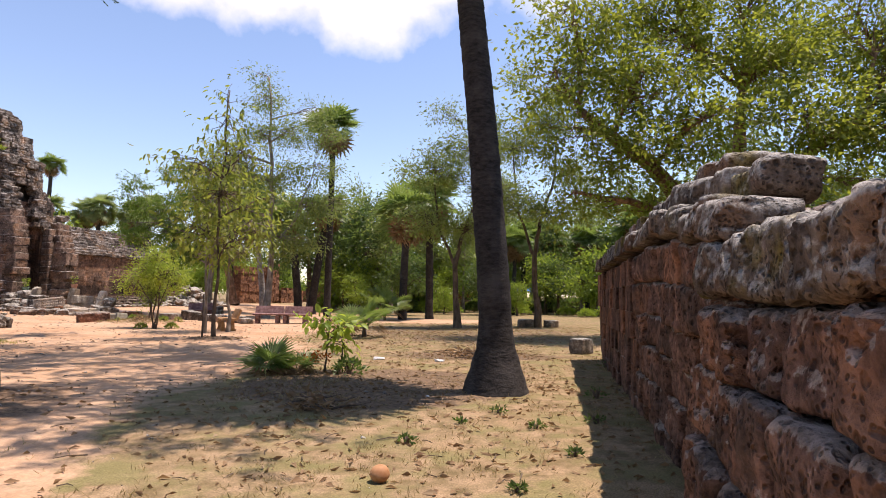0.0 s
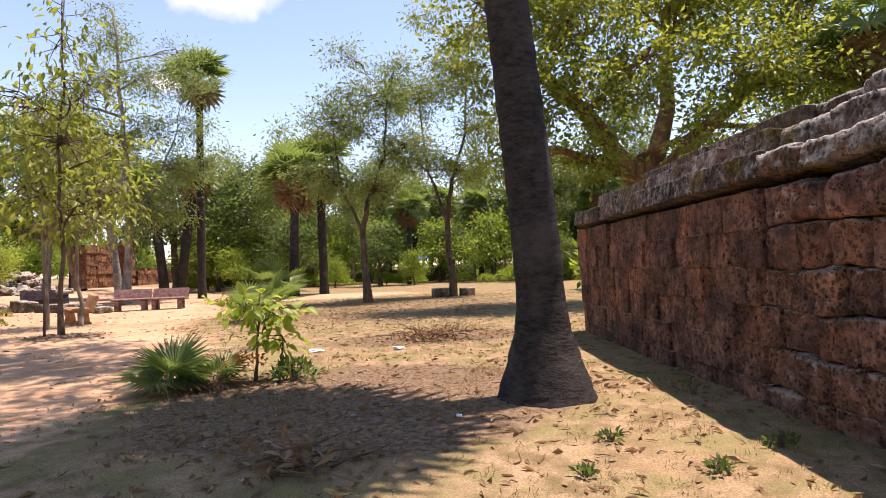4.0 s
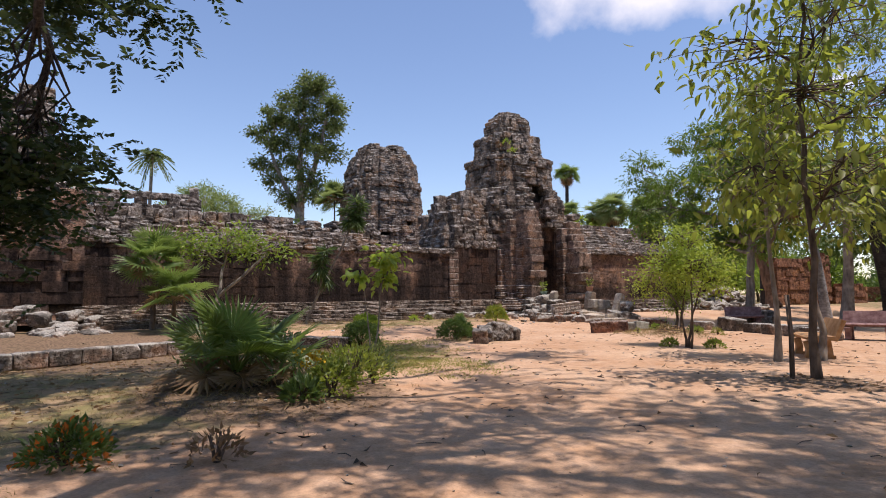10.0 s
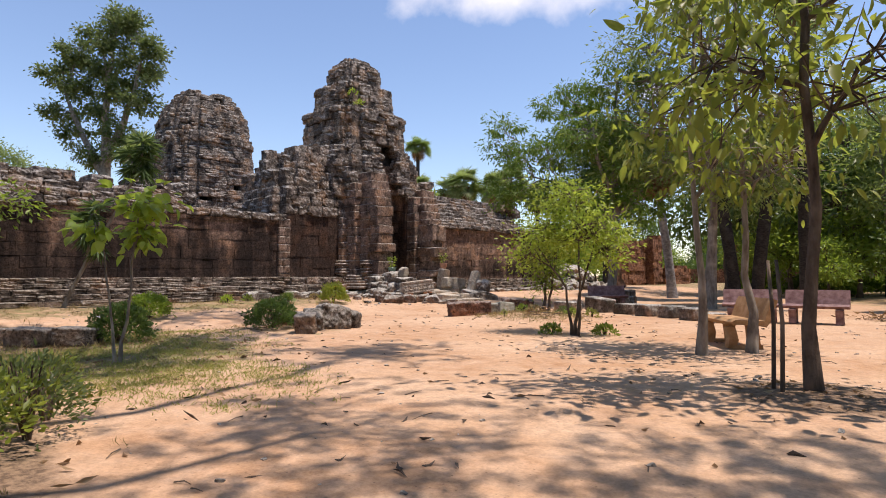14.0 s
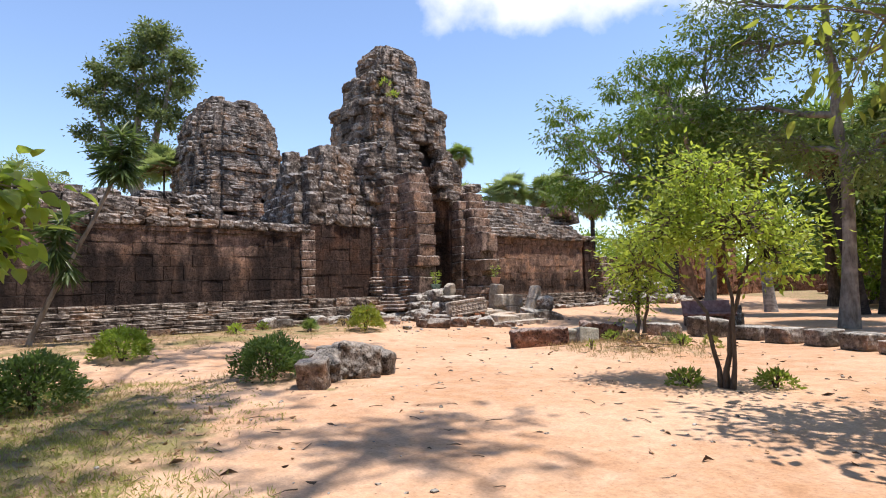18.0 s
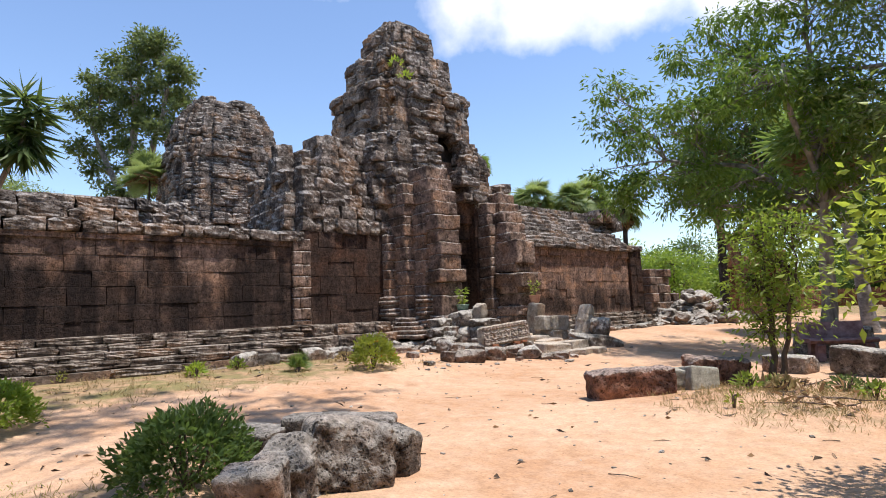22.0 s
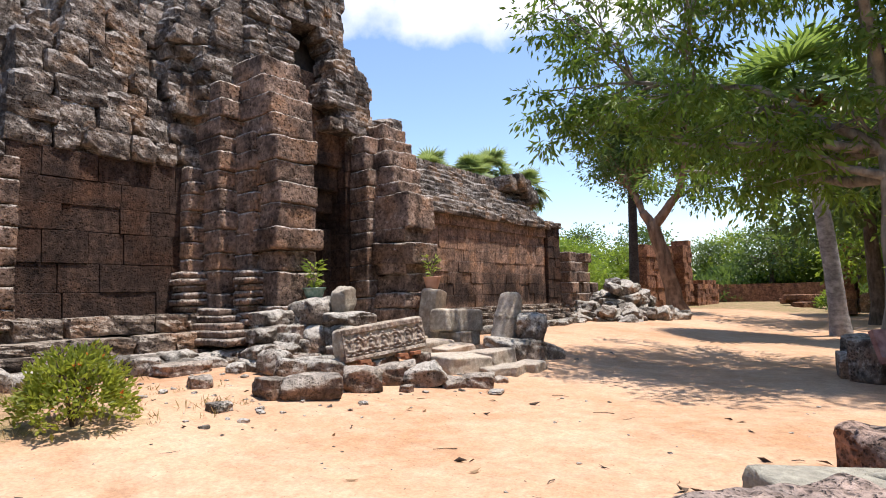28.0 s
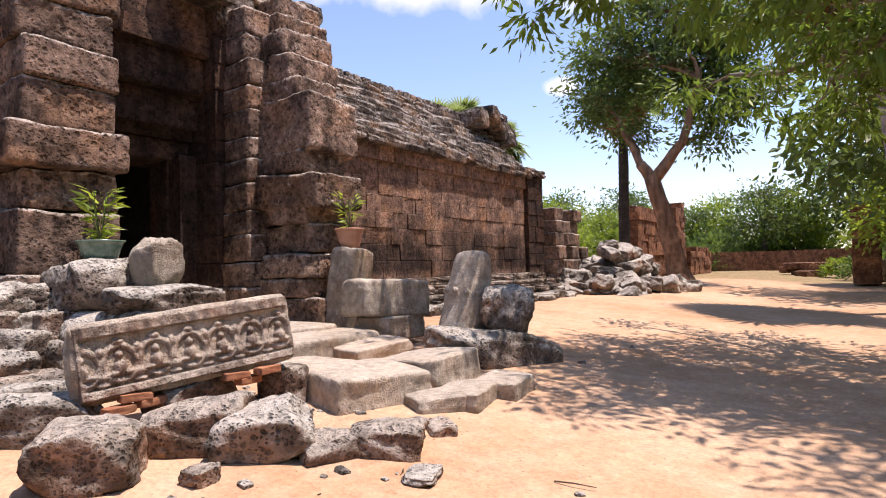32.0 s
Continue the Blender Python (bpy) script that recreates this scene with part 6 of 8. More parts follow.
tree("young_tree", "slender young tree with long drooping leaves", g(-9.66, 23.5), [([(0, 0, 0), (-0.05, 0, 2.5), (-0.1, 0.1, 6.4)], 0.07, 0.02)],
     [(0.4, -0.2, 3.2, 1.1, 1.1, 0.7), (-0.7, 0.2, 3.9, 1.1, 1.1, 0.8), (0.2, 0.2, 4.9, 1.2, 1.2, 0.8), (-0.2, 0.0, 6.0, 1.0, 1.0, 0.8)],
     112, 8, 0.197, BARK_PALE, LEAF_HANG, 22, 0.3, 1.3, 0.4, "young trees", broad=True)
tree("young_tree", "slender young tree with long drooping leaves", g(-9.0, 24.1), [([(0, 0, 0), (-0.05, 0, 2.5), (-0.1, 0.1, 6.9)], 0.07, 0.02)],
     [(0.4, -0.2, 3.0, 1.1, 1.1, 0.7), (0.7, 0.2, 4.1, 1.1, 1.1, 0.8), (-0.2, 0.2, 5.1, 1.2, 1.2, 0.8), (-0.2, 0.0, 6.4, 1.0, 1.0, 0.8)],
     112, 8, 0.189, BARK_PALE, LEAF_HANG, 23, 0.3, 1.2, 0.36, "young trees", broad=True)
stake = ([], [])
add_tube(stake, [Vector((0, 0, -0.1)), Vector((0.02, 0, 0.7)), Vector((-0.02, 0.03, 1.35))], [0.024, 0.021, 0.017], 7)
for dx, dy in ((-0.27, -0.22), (-0.36, -0.05)):
    so = new("wooden_stake", mesh_of("wooden_stake", stake[0], stake[1], BARK_BROWN, True))
    so.matrix_basis = Matrix.Translation(g(-8.09 + dx, 20.48 + dy))
    tagged(so, "thin dark wooden stake beside the young tree", "stake", "stakes")

tree("small_tree", "small bright-leaved tree with several slim stems", g(-12.45, 25.25),
     [([(0.02, 0, 0), (0.1, 0.1, 0.9), (0.35, 0.3, 1.9)], 0.04, 0.02), ([(-0.06, 0.02, 0), (-0.2, 0.1, 1.0), (-0.9, 0.2, 1.9)], 0.034, 0.018), ([(0.1, -0.05, 0), (0.15, 0.0, 1.2), (-0.1, 0.5, 2.4)], 0.03, 0.018)],
     [(-1.15, 0.15, 1.7, 0.5, 0.5, 0.4), (-0.75, 0.3, 2.3, 0.6, 0.65, 0.45), (0.2, 0.3, 2.2, 0.9, 0.8, 0.5), (-0.3, 0.5, 3.0, 0.75, 0.75, 0.5), (0.6, 0.4, 1.8, 0.5, 0.5, 0.4)],
     210, 26, 0.1, BARK_BROWN, LEAF_BRIGHT, 31, 0.2, 0.3, 0.42)
tree("small_tree", "bushy small tree growing by the stone slabs", g(-15.6, 30.95),
     [([(0, 0, 0), (0.05, 0.05, 0.9), (0.0, 0.1, 2.0)], 0.06, 0.03), ([(0.1, 0.05, 0), (0.3, 0.0, 1.0), (0.5, -0.1, 1.9)], 0.05, 0.02)],
     [(-0.1, 0.0, 0.95, 0.35, 0.35, 0.4), (-0.2, 0.1, 1.7, 0.45, 0.45, 0.45), (0.3, 0.0, 1.9, 0.5, 0.5, 0.45), (0.0, 0.1, 2.5, 0.5, 0.5, 0.45), (0.5, -0.1, 2.5, 0.45, 0.45, 0.4), (0.3, 0.1, 1.2, 0.4, 0.4, 0.4)],
     210, 22, 0.1, BARK_BROWN, LEAF, 32, 0.2, 0.4, 0.36)


def bush(x, y, rx, rz, n, size, material, label, seed, flowers=0, name="bush", group="bushes", ry=None):
    """A rounded bush: stems and a shell of many small leaves."""
    rng, rnd = np.random.default_rng(seed), random.Random(seed)
    root = thing(name, Matrix.Translation(g(x, y)), label, "bush", group)
    ry = ry or rx
    d = rng.normal(size=(n, 3))
    d /= np.linalg.norm(d, axis=1, keepdims=True)
    d[:, 2] = np.abs(d[:, 2]) * 1.25 - 0.5
    lump = np.array([noise.noise(Vector(q) * 2.6 + Vector((seed, 0, 0))) + 0.5 * noise.noise(Vector(q) * 6 + Vector((0, seed, 0))) for q in d])
    rad = (0.92 + 0.42 * lump)[:, None] * rng.uniform(0.35, 1.0, (n, 1)) ** 0.35
    pp = d * rad * np.array([rx, ry, rz]) + np.array([0, 0, rz * 0.62])
    pp[:, 2] = np.maximum(pp[:, 2], 0.03)
    foliage = under(root, "leaves", leaf_mesh("leaves", pp, d + rng.normal(size=(n, 3)) * 0.6 + [0, 0, 0.5], size * rng.uniform(0.7, 1.3, n), size * 0.42 * rng.uniform(0.8, 1.2, n), material, rng, 0.2))
    wood = ([], [])
    for _ in range(9):
        a, q = rnd.uniform(0, 6.28), rnd.uniform(0.2, 0.6)
        add_tube(wood, [Vector((0, 0, -0.05)), Vector((math.cos(a) * rx * q * 0.5, math.sin(a) * ry * q * 0.5, rz * 0.6)), Vector((math.cos(a) * rx * q, math.sin(a) * ry * q, rz * 1.2))], [0.02, 0.012, 0.005], 4)
    tagged(under(root, "stem", mesh_of("stem", wood[0], wood[1], BARK_BROWN)), kind="stuff")
    if flowers:
        k = rng.choice(n, flowers)
        under(foliage, "blossom", leaf_mesh("blossom", pp[k] * 1.04, d[k] + rng.normal(size=(flowers, 3)) * 0.5 + [0, 0, 0.6], np.full(flowers, size * 0.8), np.full(flowers, size * 0.6), FLOWER, rng, 0.3), None, "orange blossoms")
    return root


bush(-18.7, 22.55, 0.6, 0.5, 4200, 0.075, LEAF_DARK, "dense dark green clipped bush by the boulders", 1)
bush(-19.6, 19.5, 0.62, 0.55, 4000, 0.075, LEAF_DARK, "dense dark green clipped bush on the dry grass", 2)
bush(-23.45, 22.3, 0.6, 0.5, 3200, 0.08, LEAF, "rounded green bush on the dry grass", 3)
bush(-23.35, 29.35, 0.55, 0.55, 3200, 0.075, LEAF_YELLOW, "rounded yellow-green bush before the wall", 4, 30)
bush(-11.25, 10.75, 0.36, 0.26, 900, 0.08, LEAF_DARK, "low bush with orange blossoms", 5, 150)
bush(-13.05, 15.35, 0.42, 0.5, 900, 0.06, LEAF_GREAT, "straggling dark bush at the edge of the litter", 17)
bush(-13.6, 15.7, 0.36, 0.42, 600, 0.06, LEAF_HANG, "straggling dark bush at the edge of the litter", 18)
bush(-12.3, 14.1, 0.4, 0.36, 800, 0.09, LEAF_HANG, "leafy bush at the edge of the dry grass", 6)
bush(-12.9, 14.8, 0.6, 0.48, 900, 0.08, LEAF_HANG, "straggling dry bush beside the fan palm", 7)
bush(-15.6, 14.3, 1.1, 0.75, 2600, 0.11, LEAF_GREAT, "thick undergrowth behind the fan palm", 8)
bush(-2.35, 12.75, 0.3, 0.2, 260, 0.1, LEAF_DARK, "small leafy bush on the leaf litter", 9)
bush(-11.9, 25.6, 0.26, 0.16, 260, 0.09, LEAF_OLIVE, "small leafy seedling at the foot of the tree", 10)
bush(-12.95, 25.2, 0.24, 0.16, 220, 0.09, LEAF_OLIVE, "small leafy seedling at the foot of the tree", 11)
bush(-14.55, 30.05, 0.3, 0.16, 420, 0.06, LEAF_GREAT, "low grey-green weeds on the mound", 12)
bush(-15.35, 29.7, 0.2, 0.14, 160, 0.07, LEAF_GREY, "low bright weeds on the mound", 13)
bush(-25.5, 26.3, 0.2, 0.18, 120, 0.12, LEAF_BRIGHT, "small weed by the plinth", 14)

for u, v, z, n, i in ((28.98, -32.75, 10.1, 60, 51), (29.25, -32.6, 9.6, 60, 52)):
    tuft = bush(0, 0, 0.22, 0.2, n, 0.16, LEAF_BRIGHT, "yellow-green weed rooted in the tower's ledge", i, name="weed", group="weeds on the tower")
    tuft.matrix_basis = Matrix.Translation(spot(u, v, z))
# seedling with big leaves and orange flowers next to the dwarf palm
tree("seedling", "broad-leaved seedling above orange flowers", g(-2.85, 12.95), [([(0, 0, 0), (0.03, 0, 0.5), (0.08, 0, 1.15)], 0.022, 0.01), ([(0.3, -0.1, 0), (0.36, -0.1, 0.5)], 0.015, 0.008)],
     [(-0.1, 0, 1.0, 0.26, 0.26, 0.16), (0.2, 0.05, 0.85, 0.28, 0.26, 0.16), (0.35, -0.1, 0.55, 0.26, 0.22, 0.12)], 22, 8, 0.17, BARK_BROWN, LEAF_BRIGHT, 41, 0.14, 0.8, 0.55, broad=True)
fl = np.random.default_rng(6)
n = 60
fo = new("flowers", leaf_mesh("flowers", np.array(g(-2.95, 12.8))[None] + fl.normal(size=(n, 3)) * [0.16, 0.14, 0.05] + [0, 0, 0.3], fl.normal(size=(n, 3)) + [0, 0, 1], np.full(n, 0.07), np.full(n, 0.05), FLOWER, fl, 0.3))
tagged(fo, "spray of orange-red flowers under the seedling", "flowers", kind="stuff")


def fan_clump(x, y, leaves, radius, stalk, label, seed, lo=15, hi=85, dead=6, height=0.15, leaf=None):
    rng = np.random.default_rng(seed)
    root = thing("fan_palm", Matrix.Translation(g(x, y)), label, "palm", "fan palms")
    v, f = tube([Vector((0, 0, -0.05)), Vector((0, 0, height * 0.6)), Vector((0, 0, height + 0.05))], [0.1, 0.08, 0.05], 8)
    under(root, "trunk", mesh_of("trunk", v, f, BARK_BROWN, True))
    top_part = under(root, "crown", palm_crown("crown", leaves, radius, stalk, lo, hi, leaf or LEAF_PALM, rng, 26, 0.05), Matrix.Translation((0, 0, height)))
    if dead:
        under(top_part, "dead_leaves", palm_crown("dead_leaves", dead, radius * 0.8, stalk * 0.7, -5, 15, LEAF_DEAD, rng, 18, 0.3), None, "dry brown lower leaves")
    return root


fan_clump(-3.8, 12.6, 8, 0.52, 0.24, "dwarf fan palm with stiff green leaves", 1, 20, 80, 3, 0.1)
fan_clump(-3.35, 12.75, 5, 0.42, 0.22, "dwarf fan palm with drying leaves", 2, 10, 60, 4, 0.08)
fan_clump(-13.9, 13.4, 10, 0.8, 0.75, "large fan palm clump with arching leaves", 3, 15, 80, 5, 0.2)
fan_clump(-14.5, 13.1, 5, 0.62, 0.5, "large fan palm clump with arching leaves", 4, 0, 70, 5, 0.15)
fan_clump(-13.4, 13.8, 5, 0.62, 0.55, "large fan palm clump with arching leaves", 14, 10, 70, 2, 0.15)
fan_clump(-27.6, 16.0, 20, 0.85, 0.8, "tall fan palm in the shade of the wall", 5, -10, 70, 5, 2.3)
fan_clump(-26.6, 16.4, 14, 0.8, 0.8, "tall fan palm in the shade of the wall", 6, -10, 70, 4, 1.2)
fan_clump(-46.0, 34.7, 30, 1.0, 0.9, "dense grey-green fan palm beside the inner tower", 15, -40, 80, 6, 9.0, LEAF_HAZED)
fan_clump(-24.3, 28.0, 7, 0.3, 0.15, "small fan palm seedling on the sand", 7, 20, 80, 0, 0.05)
fan_clump(-3.5, 22.5, 12, 0.7, 0.8, "fan palm among shrubs", 8, 15, 80, 2, 0.3)
fan_clump(-4.3, 36.0, 14, 0.9, 1.1, "fan palm among shrubs", 9, 15, 80, 4, 0.5)


def dracaena(x, y, heads, seed):
    rng = np.random.default_rng(seed)
    root = thing("dracaena", Matrix.Translation(g(x, y)), "leaning dracaena with dark drooping tufts of strap leaves", "plant")
    wood = ([], [])
    pp, ww, ll = [], [], []
    for pts, rings, ln in heads:
        pts = [Vector(p) for p in pts]
        add_tube(wood, pts, [0.07 - 0.035 * i / (len(pts) - 1) for i in range(len(pts))], 8)
        tip, way = pts[-1], (pts[-1] - pts[-2]).normalized()
        for ring_i in range(rings):
            n = 46
            d = rng.normal(size=(n, 3))
            d[:, 2] = d[:, 2] * 0.4 + 0.7 - 0.3 * ring_i
            off = rng.normal(size=3) * np.array([0.13, 0.13, 0.04])
            pp.append(np.array(tip - way * 0.19 * ring_i)[None] + off + rng.normal(size=(n, 3)) * 0.03)
            ww.append(d)
            ll.append(np.full(n, ln))
    under(root, "trunk", mesh_of("trunk", wood[0], wood[1], BARK_PALE, True))
    pp, ww, ll = np.concatenate(pp), np.concatenate(ww), np.concatenate(ll)
    under(root, "leaves", leaf_mesh("leaves", pp, ww, ll * rng.uniform(0.7, 1.1, len(pp)), np.full(len(pp), 0.07), LEAF_DRACAENA, rng, 0.3, 0.7))


dracaena(-26.96, 21.71, (([(0, 0, 0), (0.17, 0.13, 0.5), (0.52, 0.44, 1.5), (1.12, 0.97, 3.0), (1.6, 1.35, 4.3), (1.66, 1.42, 5.1)], 6, 0.62), ([(1.5, 1.28, 4.05), (1.42, 1.22, 4.4), (1.36, 1.18, 4.7)], 4, 0.55), ([(0.5, 0.42, 1.4), (0.6, 0.46, 2.2), (0.64, 0.42, 3.05)], 7, 0.62)), 3)
tree("sapling", "thin young sapling with broad green leaves", g(-16.9, 18.0), [([(0, 0, 0), (-0.1, -0.05, 1.0), (-0.15, -0.2, 2.1)], 0.022, 0.01), ([(0.05, 0.05, 0), (0.15, 0.15, 1.2), (0.2, 0.25, 2.45)], 0.025, 0.011)],
     [(-0.16, -0.25, 2.05, 0.2, 0.2, 0.15), (0.22, 0.25, 2.4, 0.3, 0.3, 0.22), (0.25, 0.3, 1.95, 0.25, 0.25, 0.18)], 34, 8, 0.17, BARK_PALE, LEAF_BRIGHT, 43, 0.13, 0.9, 0.72, broad=True)
tree("frangipani", "spreading small tree in the shade of the wall", g(-27.6, 18.2), [([(0, 0, 0), (0.1, 0.1, 1.3), (-0.2, 0.4, 2.4)], 0.1, 0.05), ([(0.1, 0.1, 1.2), (0.8, 1.0, 2.2), (1.0, 1.5, 2.7)], 0.07, 0.035)],
     [(-0.5, -0.8, 3.1, 1.0, 1.1, 0.6), (0.2, 0.5, 3.3, 1.1, 1.2, 0.6), (1.0, 1.6, 2.9, 0.9, 1.0, 0.5)], 110, 14, 0.2, BARK_PALE, LEAF, 44, 0.25, 0.4, 0.35)

# ---------------------------------------------------------------- larger trees
tree("overhanging_tree", "broad tree with drooping bright green sprays over the sand", g(-15.4, 37.3),
     [([(0, 0, 0), (0.1, 0.1, 2.2), (0.2, 0.3, 4.2), (0.0, 0.6, 6.8)], 0.2, 0.1), ([(0.15, 0.25, 3.6), (-1.6, 0.8, 5.2), (-3.9, 1.2, 5.9)], 0.1, 0.04), ([(0.15, 0.3, 3.8), (1.8, 1.0, 5.6), (2.8, 1.4, 7.2)], 0.12, 0.05), ([(0.2, 0.3, 4.2), (-0.2, -0.8, 6.0), (-0.2, -1.2, 7.2)], 0.1, 0.04)],
     [(x - 0.9, y - 0.3, z, rx, ry, rz) for x, y, z, rx, ry, rz in ((-4.5, 1.2, 5.7, 1.1, 1.0, 0.7), (-3.6, 1.0, 4.9, 1.0, 1.0, 0.7), (-2.3, 0.7, 4.9, 1.2, 1.1, 0.8), (-0.9, 0.5, 4.4, 1.2, 1.2, 0.8), (0.6, 0.6, 4.2, 1.3, 1.2, 0.8), (2.0, 0.4, 4.0, 1.2, 1.2, 0.8), (-3.4, 1.4, 6.8, 1.4, 1.3, 0.8), (-1.8, 0.2, 6.6, 1.6, 1.5, 0.9), (0.2, -0.6, 7.0, 1.7, 1.5, 1.0), (-0.4, 1.6, 7.8, 1.8, 1.8, 1.0), (2.2, 1.2, 6.6, 1.8, 1.7, 1.1), (1.4, 0.2, 5.4, 1.4, 1.4, 0.8), (-1.4, 1.6, 9.2, 1.6, 1.6, 0.9), (1.2, 0.8, 9.2, 1.7, 1.6, 0.9), (-2.4, 2.6, 5.2, 1.3, 1.2, 0.8), (-1.1, 3.1, 4.7, 1.3, 1.2, 0.8), (0.3, 3.2, 4.3, 1.3, 1.2, 0.8), (-1.0, 4.3, 3.9, 1.1, 1.1, 0.7), (-2.4, 4.6, 4.3, 1.0, 1.0, 0.6), (0.9, 2.4, 3.6, 1.1, 1.1, 0.7), (-4.5, 1.1, 4.9, 0.8, 0.8, 0.55), (-2.1, 0.6, 4.1, 0.9, 0.9, 0.5), (-0.6, 0.4, 3.7, 1.0, 1.0, 0.6), (-4.4, 0.6, 7.4, 1.0, 1.0, 0.7), (-4.3, 0.8, 8.4, 1.0, 1.0, 0.7))],
     500, 60, 0.2, BARK_PALE, LEAF_SPRAY, 51, 0.19, 1.3, 0.3)
for i in range(8):
    a = i * 0.785
    stone(-15.3 + 0.68 * math.cos(a), 37.35 + 0.68 * math.sin(a), 0.0, 0.5, 0.4, 0.42 + 0.25 * (i % 2), math.degrees(a) + 90, (0, 0), RUBBLE, i, "stone of the ring round the tree foot", False, "tree ring stones")
tree("fig_tree", "large fig tree with an orange-brown trunk and yellow-green leaves", g(9.6, 23.8),
     [([(0, 0, 0), (0.0, 0.1, 3.0), (-0.3, 0.2, 5.0)], 0.85, 0.5), ([(-0.2, 0.1, 4.0), (-2.6, -0.6, 6.5), (-5.4, -1.0, 8.5)], 0.4, 0.14), ([(0.1, 0.2, 4.0), (1.2, 0.4, 7.0), (1.6, 0.8, 10.0)], 0.42, 0.15), ([(0.2, 0.0, 4.2), (2.6, -1.2, 6.6), (4.6, -2.0, 8.2)], 0.35, 0.12)],
     [(-5.6, -1.4, 7.2, 2.4, 2.0, 1.6), (-6.2, -0.6, 9.6, 2.4, 2.2, 1.6), (-3.2, -1.4, 9.2, 2.8, 2.4, 1.9), (-3.6, -2.0, 6.2, 2.2, 2.0, 1.5), (-1.2, -2.6, 7.6, 2.4, 2.2, 1.8), (-1.6, 0.2, 11.6, 3.0, 2.6, 1.9), (1.0, -1.6, 9.8, 2.6, 2.4, 1.8), (2.2, -2.2, 7.6, 2.6, 2.4, 1.8), (3.4, 0.4, 11.0, 2.8, 2.6, 1.8), (5.4, -2.4, 7.4, 2.6, 2.4, 1.8), (6.4, -1.0, 10.0, 2.6, 2.4, 1.8), (0.8, -3.0, 5.4, 2.0, 1.6, 1.3), (-2.6, -0.8, 4.8, 1.6, 1.6, 1.1), (-5.6, -1.2, 5.0, 1.6, 1.5, 1.2), (4.0, -2.6, 5.2, 2.0, 1.6, 1.3), (8.4, -2.0, 7.6, 2.4, 2.4, 2.0), (-5.6, -0.8, 12.0, 2.4, 2.2, 1.7), (-2.6, -0.4, 13.8, 2.8, 2.6, 1.8), (1.4, -0.4, 13.8, 2.8, 2.6, 1.8), (5.4, -0.8, 12.8, 2.8, 2.6, 1.8)],
     820, 58, 0.2, BARK_FIG, LEAF_YELLOW, 52, 0.42, 0.4, 0.5, shell=0.25)
tree("tall_tree", "tall slender tree with airy grey-green foliage", g(-11.6, 36.8),
     [([(0, 0, 0), (0.2, 0.1, 5.0), (0.0, 0.3, 9.5), (-0.4, 0.2, 15.0)], 0.2, 0.05), ([(0.1, 0.1, 4.0), (1.6, 0.1, 6.0), (2.6, 0.2, 9.0)], 0.1, 0.03)],
     [(0.9, 0.2, 4.6, 2.0, 1.8, 1.2), (-1.8, 0.4, 5.6, 2.0, 1.8, 1.3), (2.2, 0.2, 6.8, 2.0, 1.8, 1.3), (-2.2, 0.2, 8.6, 2.1, 1.8, 1.4), (0.6, 0.4, 8.6, 2.0, 1.8, 1.4), (-0.8, 0.2, 11.2, 2.0, 1.8, 1.3), (1.2, 0.2, 11.4, 1.7, 1.6, 1.2), (-0.7, 0.2, 13.6, 1.6, 1.5, 1.2), (-1.0, 0.2, 15.0, 1.1, 1.1, 0.9), (3.0, 0.0, 9.2, 1.6, 1.5, 1.2), (-3.2, 0.2, 6.8, 1.3, 1.2, 1.0), (3.4, 0.3, 11.4, 1.6, 1.5, 1.2), (3.8, 0.3, 7.0, 1.6, 1.5, 1.2), (2.6, 0.2, 12.8, 1.3, 1.2, 1.0), (-3.0, 0.2, 10.4, 1.4, 1.4, 1.1), (2.4, 0.2, 4.6, 1.4, 1.4, 1.0)],
     430, 52, 0.19, BARK_PALE, LEAF_GREY, 53, 0.36, 0.6, 0.32, shell=0.3)
for x, y, h, seed in ((-0.1, 29.0, 10.2, 61), (3.9, 30.9, 12.6, 62)):
    tree("feathery_tree", "thin-trunked tree with light feathery foliage", g(x, y),
         [([(0, 0, 0), (-0.15, 0, h * 0.28), (0.15, 0.1, h * 0.42)], 0.15, 0.09), ([(-0.1, 0, h * 0.27), (-0.9, 0.2, h * 0.45), (-1.2, 0.3, h * 0.7)], 0.08, 0.03), ([(0.15, 0.1, h * 0.42), (0.9, 0.2, h * 0.6), (1.1, 0.2, h * 0.85)], 0.08, 0.03)],
         [(-1.6, 0.2, h * 0.5, 1.6, 1.5, 0.8), (0.6, 0.0, h * 0.46, 1.6, 1.5, 0.8), (1.8, 0.2, h * 0.62, 1.6, 1.5, 0.9), (-1.2, 0.2, h * 0.72, 1.7, 1.6, 0.9), (0.4, 0.2, h * 0.82, 1.7, 1.6, 0.9), (1.4, 0.2, h * 0.95, 1.2, 1.2, 0.7), (-0.8, 0.1, h * 1.02, 0.9, 0.9, 0.6)],
         300, 56, 0.16, BARK_BROWN, LEAF_GREY, seed, 0.33, 0.6, 0.34, "feathery trees")
